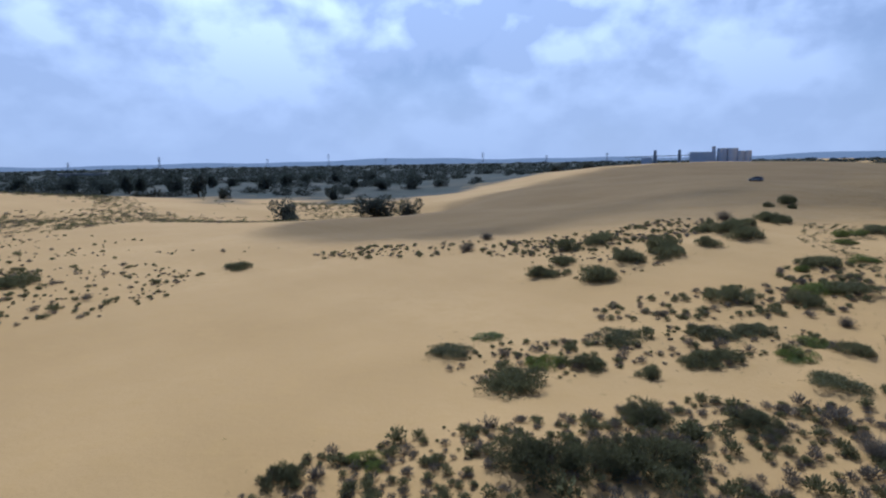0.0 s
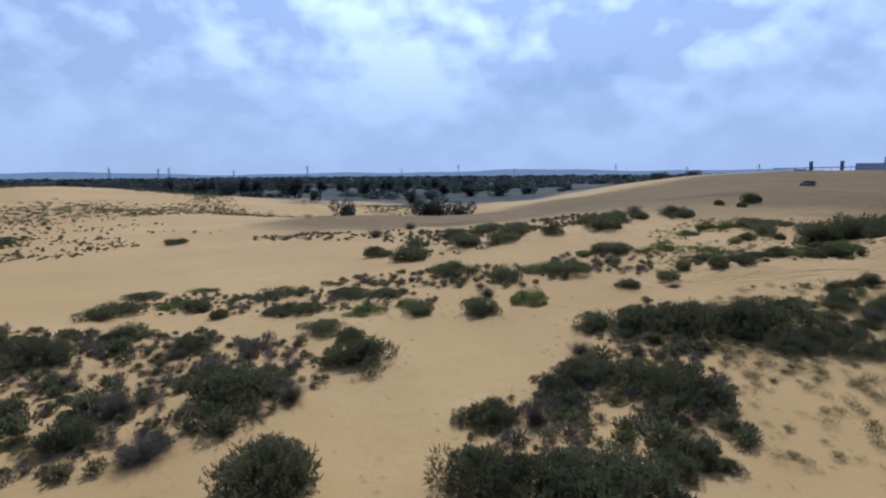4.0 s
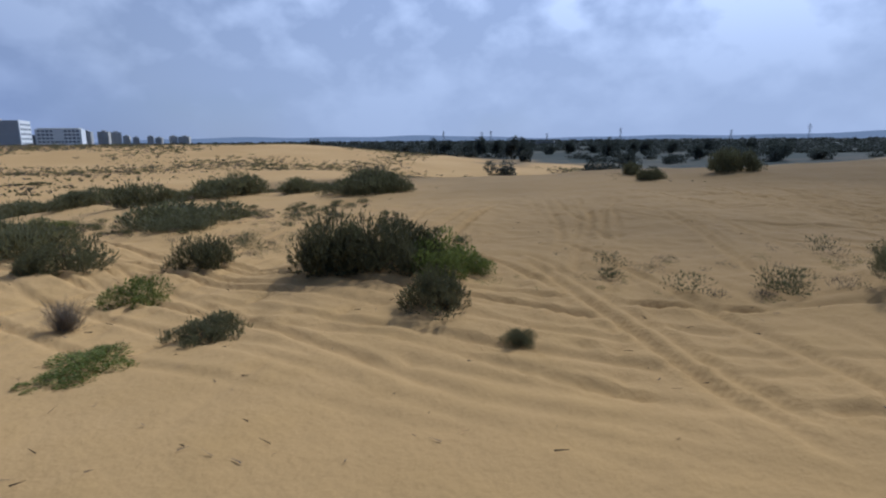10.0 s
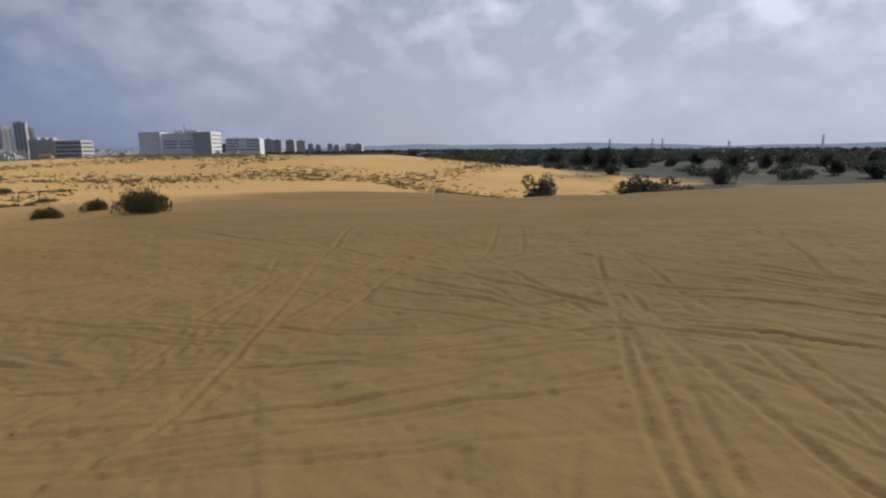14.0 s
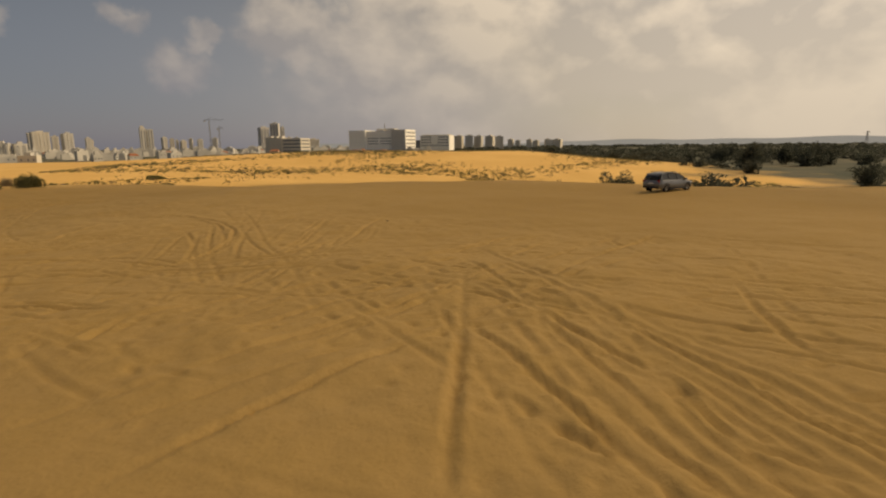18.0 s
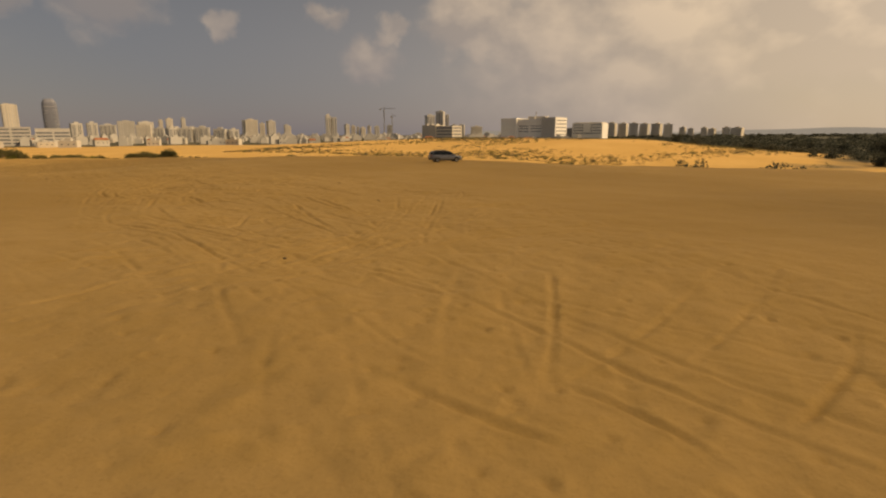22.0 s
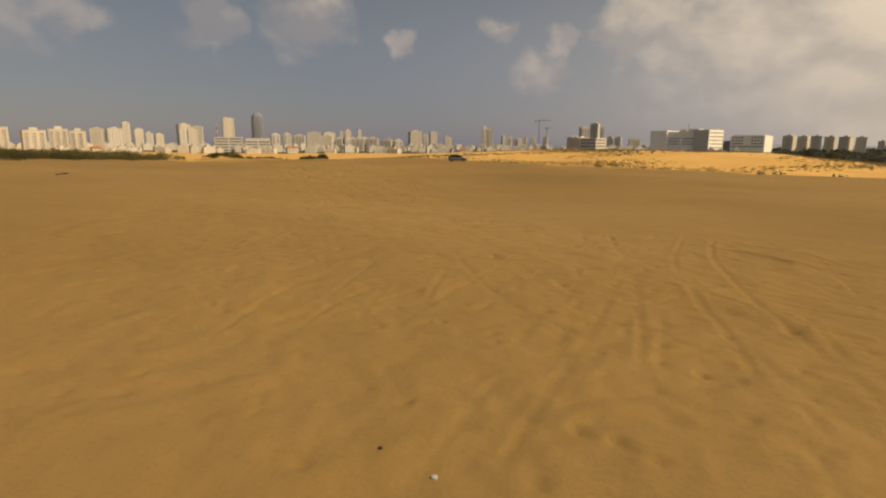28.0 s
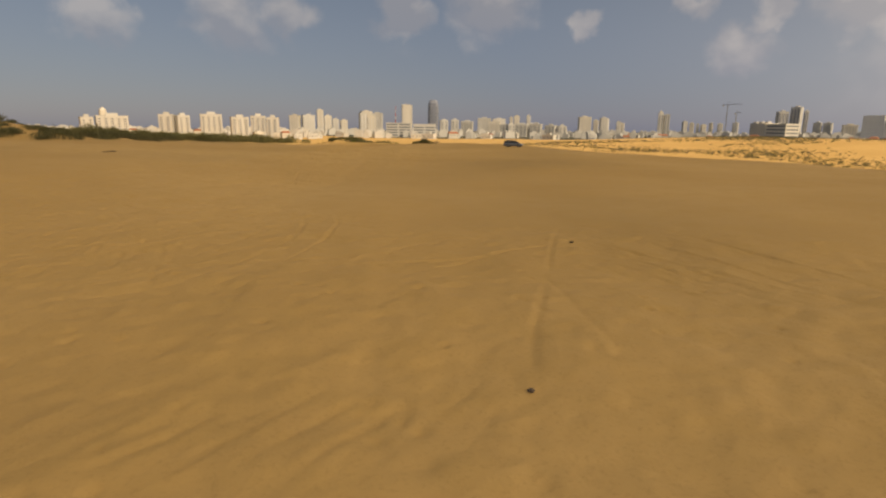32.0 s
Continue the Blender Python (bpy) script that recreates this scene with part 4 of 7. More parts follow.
PRESS = pressed_tracks()


def pressed(x, y):
    """The track map at x, y, between its cells."""
    u, v = (x - RX[0]) / CELL, (y - RY[0]) / CELL
    ok = (u > 1) & (v > 1) & (u < PRESS.shape[1] - 2) & (v < PRESS.shape[0] - 2)
    u, v = np.where(ok, u, 1), np.where(ok, v, 1)
    i, j = u.astype(int), v.astype(int)
    a, b = u - i, v - j
    z = (PRESS[j, i] * (1 - a) + PRESS[j, i + 1] * a) * (1 - b) + (PRESS[j + 1, i] * (1 - a) + PRESS[j + 1, i + 1] * a) * b
    return np.where(ok, z, 0.0)


def spread(lo, hi, step, far):
    """Grid lines: even between lo and hi, then ever wider out to far."""
    n = round((hi - lo) / step)
    mid = list(lo + step * np.arange(n + 1))
    out, s, p = [], step, mid[-1]
    while p < far:
        s = min(s * 1.13, 120)
        p += s
        out.append(p)
    left, s, p = [], step, mid[0]
    while p > -far:
        s = min(s * 1.13, 120)
        p -= s
        left.append(p)
    return np.array(left[::-1] + mid + out), len(left), n


GRID, FINE = 0.9, 8


def off_line(x, y, line):
    """How far x, y lie from a bent line of the plan."""
    best = np.full(np.shape(x), 1e9)
    for (x1, y1), (x2, y2) in zip(line, line[1:]):
        dx, dy = x2 - x1, y2 - y1
        t = np.clip(((x - x1) * dx + (y - y1) * dy) / (dx * dx + dy * dy), 0, 1)
        best = np.minimum(best, np.hypot(x - x1 - t * dx, y - y1 - t * dy))
    return best


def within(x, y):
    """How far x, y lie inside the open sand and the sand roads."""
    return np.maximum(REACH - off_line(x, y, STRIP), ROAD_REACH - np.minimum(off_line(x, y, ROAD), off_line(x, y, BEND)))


def build_ground():
    xs, ax, nx = spread(-60.0, 255.0, GRID, 4300)
    ys, ay, ny = spread(-5.0, 301.0, GRID, 4300)
    X, Y = np.meshgrid(xs, ys)
    n, k = len(xs), len(ys)
    i = np.arange(n * k).reshape(k, n)
    mx, my = (X[:-1, :-1] + X[1:, 1:]) / 2, (Y[:-1, :-1] + Y[1:, 1:]) / 2
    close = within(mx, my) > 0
    inside = np.zeros(mx.shape, bool)
    inside[ay:ay + ny, ax:ax + nx] = True
    close &= inside
    quads = np.stack([i[:-1, :-1][~close], i[:-1, 1:][~close], i[1:, 1:][~close], i[1:, :-1][~close]], 1)
    cj, ci = np.nonzero(close)
    cj, ci = cj - ay, ci - ax
    wide = nx * FINE + 1
    a, b = np.meshgrid(np.arange(FINE), np.arange(FINE))
    I = (ci[:, None] * FINE + a.ravel()[None]).ravel()
    J = (cj[:, None] * FINE + b.ravel()[None]).ravel()
    key = J * wide + I
    corners = np.stack([key, key + 1, key + 1 + wide, key + wide], 1)
    uniq, back = np.unique(corners.ravel(), return_inverse=True)
    fx, fy = -60.0 + (uniq % wide) * GRID / FINE, -5.0 + (uniq // wide) * GRID / FINE
    # fine vertices between the corners of the wide cells, eased into the plain sheet at the border
    u, v = (uniq % wide) / FINE, (uniq // wide) / FINE
    iu, iv = np.minimum(u.astype(int), nx - 1), np.minimum(v.astype(int), ny - 1)
    fu, fv = u - iu, v - iv
    zc = height(X.ravel(), Y.ravel()).reshape(k, n)
    c00, c10 = zc[iv + ay, iu + ax], zc[iv + ay, iu + ax + 1]
    c01, c11 = zc[iv + ay + 1, iu + ax], zc[iv + ay + 1, iu + ax + 1]
    flat = (c00 * (1 - fu) + c10 * fu) * (1 - fv) + (c01 * (1 - fu) + c11 * fu) * fv
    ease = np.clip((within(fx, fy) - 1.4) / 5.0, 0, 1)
    ease = ease * ease * (3 - 2 * ease)
    fz = flat + ease * (height(fx, fy) + pressed(fx, fy) - flat)
    own = ~((uniq % wide % FINE == 0) & (uniq // wide % FINE == 0))
    index = np.where(own, n * k + np.cumsum(own) - 1, i[(uniq // wide) // FINE + ay, (uniq % wide) // FINE + ax])
    fq = index[back].reshape(-1, 4)
    zc[(uniq[~own] // wide) // FINE + ay, (uniq[~own] % wide) // FINE + ax] = fz[~own]
    vx, vy = np.concatenate([X.ravel(), fx[own]]), np.concatenate([Y.ravel(), fy[own]])
    vz = np.concatenate([zc.ravel(), fz[own]])
    quads = np.concatenate([quads, fq])
    me = bpy.data.meshes.new("ground")
    me.vertices.add(len(vx))
    me.vertices.foreach_set("co", np.stack([vx, vy, vz], 1).ravel())
    me.loops.add(quads.size)
    me.loops.foreach_set("vertex_index", quads.ravel())
    me.polygons.add(len(quads))
    me.polygons.foreach_set("loop_start", np.arange(0, quads.size, 4))
    me.polygons.foreach_set("use_smooth", np.ones(len(quads), bool))
    me.update(calc_edges=True)
    me.materials.append(SAND)
    tagged(new("ground", me), "yellow dune sand crossed by wheel tracks", "ground", kind="structure")


build_ground()


# ---- plants ----
def blades(p, d, length, width, rng, taper=0.25):
    """Narrow leaves or twigs: at points p, along d. Vertices and faces."""
    n = len(p)
    side = np.cross(d, rng.normal(size=(n, 3)))
    side /= np.linalg.norm(side, axis=1)[:, None] + 1e-9
    w = (width * rng.uniform(0.7, 1.3, n))[:, None] * side
    tip = p + d * (length * rng.uniform(0.6, 1.4, n))[:, None]
    v = np.stack([p - w, p + w, tip + w * taper, tip - w * taper], 1).reshape(-1, 3)
    f = np.arange(4 * n).reshape(-1, 4)
    return v, f


def unit(v):
    return v / (np.linalg.norm(v, axis=1)[:, None] + 1e-9)


def lobed(rng, n, lobes, flat=1.0):
    """Points over the skin of a few merged lumps that stand on the ground, about one metre in radius and height."""
    a = rng.uniform(0, 6.283, lobes)
    d = rng.uniform(0.0, 1.0, lobes) ** 0.6 * 0.78
    c = np.stack([d * np.cos(a), d * np.sin(a), rng.uniform(0.1, 0.55, lobes) * (1 - 0.75 * d) * flat], 1)
    r = rng.uniform(0.22, 0.42, lobes) * (1.1 - 0.3 * d)
    pick = rng.integers(0, lobes, n)
    out = unit(rng.normal(size=(n, 3)) + np.array((0, 0, 0.35)))
    p = c[pick] + out * (r[pick] * rng.uniform(0.45, 1.05, n) ** 0.6)[:, None]
    p[:, 2] = np.abs(p[:, 2])
    return p, out


def mesh_of(name, v, f, mat, smooth=False):
    me = bpy.data.meshes.new(name)
    me.vertices.add(len(v))
    me.vertices.foreach_set("co", np.asarray(v, float).ravel())
    me.loops.add(f.size)
    me.loops.foreach_set("vertex_index", f.ravel())
    me.polygons.add(len(f))
    me.polygons.foreach_set("loop_start", np.arange(0, f.size, f.shape[1]))
    me.update(calc_edges=True)
    me.materials.append(mat)
    return me


def stems(rng, n, reach, tall, width=0.012):
    """Curved woody stems from one root."""
    vs, fs, k = [], [], 0
    for _ in range(n):
        a, lean = rng.uniform(0, 6.283), rng.uniform(0.15, 1.0)
        p = np.array((rng.normal(0, 0.08), rng.normal(0, 0.08), -0.05))
        d = np.array((math.cos(a) * lean * reach, math.sin(a) * lean * reach, tall * rng.uniform(0.7, 1.05)))
        steps = 5
        side = np.array((-math.sin(a), math.cos(a), 0))
        for s in range(steps + 1):
            q = s / steps
            c = p + d * np.array((q ** 0.8, q ** 0.8, q)) + rng.normal(0, 0.02, 3) * q
            w = width * (1.1 - q)
            vs += [c - side * w, c + side * w, c + np.array((0, 0, 1)) * w * 1.5]
        for s in range(steps):
            b = k + 3 * s
            for e in range(3):
                g = (e + 1) % 3
                fs.append((b + e, b + g, b + 3 + g, b + 3 + e))
        k += 3 * (steps + 1)
    return np.array(vs), np.array(fs)


def broom_mesh(seed, n, long, wide, lobes=9):
    rng = np.random.default_rng(seed)
    p, out = lobed(rng, n, lobes)
    d = unit(out * 0.55 + np.array((0, 0, 0.75)) + rng.normal(0, 0.3, (n, 3)))
    v, f = blades(p, d, long, wide, rng)
    # sprays that stand out of the top
    m = n // 12
    q, o2 = lobed(rng, m, lobes)
    d2 = unit(o2 * 0.35 + np.array((0, 0, 1)) + rng.normal(0, 0.15, (m, 3)))
    v2, f2 = blades(q + np.array((0, 0, 0.1)), d2, long * 1.15, wide * 0.7, rng, 0.1)
    return np.concatenate([v, v2]), np.concatenate([f, f2 + len(v)])


def spray_mesh(seed, twigs, leaves, long, leaf, lobes=12):
    """A feathery bush: thin twigs that fan out of merged lumps, each set with small narrow leaves."""
    rng = np.random.default_rng(seed)
    p, out = lobed(rng, twigs, lobes)
    d = unit(out * 0.6 + np.array((0, 0, 0.7)) + rng.normal(0, 0.3, (twigs, 3)))
    ln = long * rng.uniform(0.5, 1.3, twigs)
    root = p - d * (ln * 0.55)[:, None]
    root[:, 2] = np.abs(root[:, 2])
    bow = rng.normal(0, 0.12, (twigs, 3)) * ln[:, None]
    at = rng.uniform(0.1, 1.0, (twigs, leaves))[:, :, None]
    c = root[:, None] + d[:, None] * ln[:, None, None] * at + bow[:, None] * at * at
    dl = unit((np.repeat(d, leaves, 0) * 0.9 + rng.normal(0, 0.5, (twigs * leaves, 3))))
    c = c.reshape(-1, 3)
    side = unit(np.cross(dl, rng.normal(size=dl.shape))) * (leaf[1] * rng.uniform(0.6, 1.4, len(c)))[:, None]
    tip = c + dl * (leaf[0] * rng.uniform(0.5, 1.4, len(c)))[:, None]
    v1 = np.stack([c - side, c + side, tip], 1).reshape(-1, 3)
    s2 = unit(np.cross(d, rng.normal(size=d.shape))) * 0.0022
    mid, end = root + d * (ln * 0.5)[:, None] + bow * 0.25, root + d * ln[:, None] + bow
    v2 = np.stack([root - s2, root + s2, mid, mid - s2, mid + s2, end], 1).reshape(-1, 3)
    v = np.concatenate([v1, v2])
    return v, np.arange(len(v)).reshape(-1, 3)


def leafy_mesh(seed, n, size):
    rng = np.random.default_rng(seed)
    p, out = lobed(rng, n, 12, 0.9)
    d = unit(out + rng.normal(0, 0.5, (n, 3)) + np.array((0, 0, 0.25)))
    return blades(p, d, size, size * 0.28, rng, 0.55)


def dry_mesh(seed, n):
    rng = np.random.default_rng(seed)
    a, lean = rng.uniform(0, 6.283, n), rng.uniform(0.05, 0.75, n)
    root = np.stack([0.55 * lean * np.cos(a), 0.55 * lean * np.sin(a), rng.uniform(0.0, 0.55, n)], 1) * rng.uniform(0.2, 1.3, n)[:, None]
    root[:, 2] = np.abs(root[:, 2])
    d = unit(np.stack([np.cos(a) * lean, np.sin(a) * lean, np.full(n, 0.75)], 1) + rng.normal(0, 0.28, (n, 3)))
    return blades(root, d, 0.26, 0.0034, rng, 0.3)


FAR_BROOMS = [mesh_of("foliage", *broom_mesh(20 + i, 2600, 0.1, 0.017, 16), BROOM) for i in range(4)]
CLOSE_BROOMS = [mesh_of("foliage", *spray_mesh(15 + i, 3000, 34, 0.22, (0.022, 0.0028), 20), BROOM) for i in range(3)]
FINE_BROOMS = [mesh_of("foliage", *spray_mesh(110 + i, 1300, 18, 0.19, (0.045, 0.0085), 18), BROOM) for i in range(4)]
LEAFIES = [mesh_of("foliage", *leafy_mesh(30 + i, 3400, 0.05), LEAFY) for i in range(4)]
DRIES = [mesh_of("branchwork", *dry_mesh(40 + i, 2600), DRY) for i in range(3)]
STEMS = [mesh_of("woody_base", *stems(np.random.default_rng(50 + i), 11, 0.75, 0.8, 0.016), STEM) for i in range(3)]


def shrub(name, x, y, r, h, leaf, rng, label, group):
    turn = rng.uniform(0, 360)
    m = pose(x, y, z_at(x, y) - 0.04, rng.uniform(-5, 5), rng.uniform(-5, 5), turn) @ Matrix.Diagonal((r * 1.25, r * rng.uniform(1.0, 1.25), h * 1.2, 1))
    ob = thing(name, m, label, "shrub", group)
    leaves = new(leaf.name.split(".")[0], leaf)
    leaves.parent = ob
    wood = new("woody_base", STEMS[int(rng.integers(0, len(STEMS)))])
    wood.parent = ob
    return ob


def close_by(x, y, far=26.0):
    return min((x - a) ** 2 + (y - b) ** 2 for a, b in NEAR_LINE) < far * far


# the low flight over the scrub
NEAR_LINE = [(50, 12), (56, 20), (62, 30), (68, 40), (75, 50), (80, 58), (86, 68), (92, 76), (98, 84), (104, 92), (112, 104)]


def on_road(x, y, half=2.3):
    return off_line(x, y, ROAD) < half or off_line(x, y, BEND) < half + 0.7


def build_shrubs():
    rng = np.random.default_rng(77)
    for x, y, r, h in BROOMS:
        pool = CLOSE_BROOMS if close_by(x, y, 7) else FINE_BROOMS if close_by(x, y, 18) or y < 30 else FAR_BROOMS
        size = "tall" if h > 1.2 else ("low" if h < 0.6 else "rounded")
        shrub("broom_shrub", x, y, r, h, pool[int(rng.integers(0, len(pool)))], rng, "%s dark green broom shrub on a sand mound" % size, "dune shrubs")
    for x, y, r, h in LEAFY_SHRUBS:
        shrub("leafy_shrub", x, y, r, h, LEAFIES[int(rng.integers(0, 4))], rng, "bright green leafy shrub low on the sand", "green dune shrubs")
    for x, y, r, h in DRY_SHRUBS:
        shrub("dry_shrub", x, y, r, h, DRIES[int(rng.integers(0, 3))], rng, "half-dead grey brown twiggy shrub on sand", "dry dune shrubs")
    # the green slope beside the sand road
    for _ in range(26):
        a, d = rng.uniform(0, 6.283), rng.uniform(0, 1) ** 0.5
        x, y, r = 57.5 + 7.5 * d * math.cos(a), 54.8 + 3.2 * d * math.sin(a), rng.uniform(0.5, 1.1)
        if rng.uniform() < 0.55:
            shrub("leafy_shrub", x, y, r, r * 0.6, LEAFIES[int(rng.integers(0, 4))], rng, "low yellow-green shrub on the sandy slope", "green dune shrubs")
        else:
            shrub("broom_shrub", x, y, r, r * 0.75, FINE_BROOMS[int(rng.integers(0, 4))], rng, "small dark broom shrub on the sandy slope", "dune shrubs")
    # the close thicket before the road
    for cx, cy, rx, ry, n in ((53, 35, 8.5, 4, 26), (62, 36.5, 4, 3, 10), (43, 24, 4, 7, 8)):
        for _ in range(n):
            a, d = rng.uniform(0, 6.283), rng.uniform(0, 1) ** 0.5
            x, y, r = cx + rx * d * math.cos(a), cy + ry * d * math.sin(a), rng.uniform(0.5, 1.25)
            u = rng.uniform()
            if u < 0.62:
                shrub("broom_shrub", x, y, r, r * rng.uniform(0.55, 0.85), FINE_BROOMS[int(rng.integers(0, 4))], rng, "dark broom shrub crowded in the thicket", "dune shrubs")
            elif u < 0.82:
                shrub("dry_shrub", x, y, r, r * 0.6, DRIES[int(rng.integers(0, 3))], rng, "dry twiggy shrub crowded in the thicket", "dry dune shrubs")
            else:
                shrub("leafy_shrub", x, y, r, r * 0.55, LEAFIES[int(rng.integers(0, 4))], rng, "small leafy shrub crowded in the thicket", "green dune shrubs")
    # offshoots that spread each shrub into a low mat: near ones single, far ones in one sheet
    kinds = [broom_mesh(400 + i, 900, 0.12, 0.019, 12) for i in range(3)]
    vs, fs, k = [], [], 0
    for kind, rows in (("broom", BROOMS), ("leafy", LEAFY_SHRUBS)):
        for x, y, r, h in rows:
            if r < 0.45 or (84 < x < 96 and 75 < y < 90):
                continue
            for _ in range(2 if r < 0.9 else 3):
                a, d = rng.uniform(0, 6.283), r * rng.uniform(0.55, 1.1)
                px, py, pr = x + d * math.cos(a), y + d * math.sin(a), r * rng.uniform(0.4, 0.7)
                ph = h * rng.uniform(0.4, 0.75)
                if on_road(px, py, 1.8) or min((px - p) ** 2 + (py - q) ** 2 for p, q in NEAR_LINE) < 2.5 ** 2:
                    continue
                if kind == "leafy":
                    shrub("leafy_shrub", px, py, pr, ph, LEAFIES[int(rng.integers(0, 4))], rng, "small green leafy shrub in the scrub", "green dune shrubs")
                elif close_by(px, py, 9):
                    shrub("broom_shrub", px, py, pr, ph, FINE_BROOMS[int(rng.integers(0, 4))], rng, "small dark green broom shrub in the scrub", "dune shrubs")
                else:
                    v0, f0 = kinds[int(rng.integers(0, 3))]
                    t = rng.uniform(0, 6.283)
                    c, s = math.cos(t) * pr * 1.25, math.sin(t) * pr * 1.25
                    vs.append(np.stack([v0[:, 0] * c - v0[:, 1] * s + px, v0[:, 0] * s + v0[:, 1] * c + py, v0[:, 2] * ph * 1.2 + z_at(px, py) - 0.04], 1))
                    fs.append(f0 + k)
                    k += len(v0)
    tagged(new("shrub_offshoots", mesh_of("shrub_offshoots", np.concatenate(vs), np.concatenate(fs), BROOM)), "low offshoots round the dark dune shrubs", "shrubs", kind="stuff")


def scrub(name, cx, cy, rx, ry, n, low, high, squat, label, seed):
    """A thicket of shrubs too many to count, in one sheet."""
    rng = np.random.default_rng(seed)
    kinds = [broom_mesh(seed + i, 620, 0.13, 0.022, 12) for i in range(3)]
    vs, fs, k = [], [], 0
    for _ in range(n):
        a, d, t = rng.uniform(0, 6.283), rng.uniform(0, 1) ** 0.5, rng.uniform(0, 6.283)
        d *= 0.85 + 0.2 * math.sin(2 * a + seed) + 0.2 * math.sin(5 * a + 2 * seed)
        x, y, r = cx + rx * d * math.cos(a), cy + ry * d * math.sin(a), rng.uniform(low, high)
        v0, f0 = kinds[int(rng.integers(0, 3))]
        c, s, h = math.cos(t), math.sin(t), r * squat * rng.uniform(0.8, 1.2)
        vs.append(np.stack([(v0[:, 0] * c - v0[:, 1] * s) * r * 1.3 + x, (v0[:, 0] * s + v0[:, 1] * c) * r * 1.3 + y, v0[:, 2] * h * 1.15 + z_at(x, y) - 0.08], 1))
        fs.append(f0 + k)
        k += len(v0)
    tagged(new(name, mesh_of(name, np.concatenate(vs), np.concatenate(fs), BROOM)), label, "shrubs", kind="stuff")


scrub("scrub_dune_thicket", 192, 98, 46, 26, 110, 1.4, 3.4, 0.62, "dense dark green scrub over a high dune", 301)
scrub("eastern_thicket", 140, 62, 42, 15, 165, 1.8, 3.6, 1.05, "hedge-like dark green scrub east of the tracks", 311)


build_shrubs()


def cover(name, places, mats, rng, label, leaf=(0.022, 0.0036), count=85, wide=0.16, tall=0.75, coarse=False):
    """One sheet of small uncounted plants, each a little dome of leaves and twigs."""
    x, y, s = places
    n = len(x)
    z = height(x, y)
    c = np.repeat(np.stack([x, y, z], 1), count, 0)
    lean = np.repeat(rng.normal(0, 0.25, (n, 2)), count, 0)
    s = np.repeat(s, count)
    size = s if coarse else np.minimum(s, 1.2)
    out = rng.normal(size=(n * count, 3))
    out[:, 2] = np.abs(out[:, 2]) + 0.5
    out = unit(out)
    reach = (wide * s * rng.uniform(0.05, 1.05, n * count) ** 0.6)[:, None]
    off = out * reach * np.array((1, 1, tall))
    off[:, :2] += lean * off[:, 2:3]
    p = c + off - np.array((0, 0, 0.01))
    d = unit(out + rng.normal(0, 0.45, out.shape) + np.array((0, 0, 0.45)))
    side = unit(np.cross(d, rng.normal(size=d.shape))) * (leaf[1] * size * rng.uniform(0.6, 1.4, n * count))[:, None]
    tip = p + d * (leaf[0] * size * rng.uniform(0.5, 1.6, n * count))[:, None]
    v = np.stack([p - side, p + side, tip], 1).reshape(-1, 3)
    f = np.arange(len(v)).reshape(-1, 3)
    tagged(new(name, mesh_of(name, v, f, mats)), label, "plants", kind="stuff")


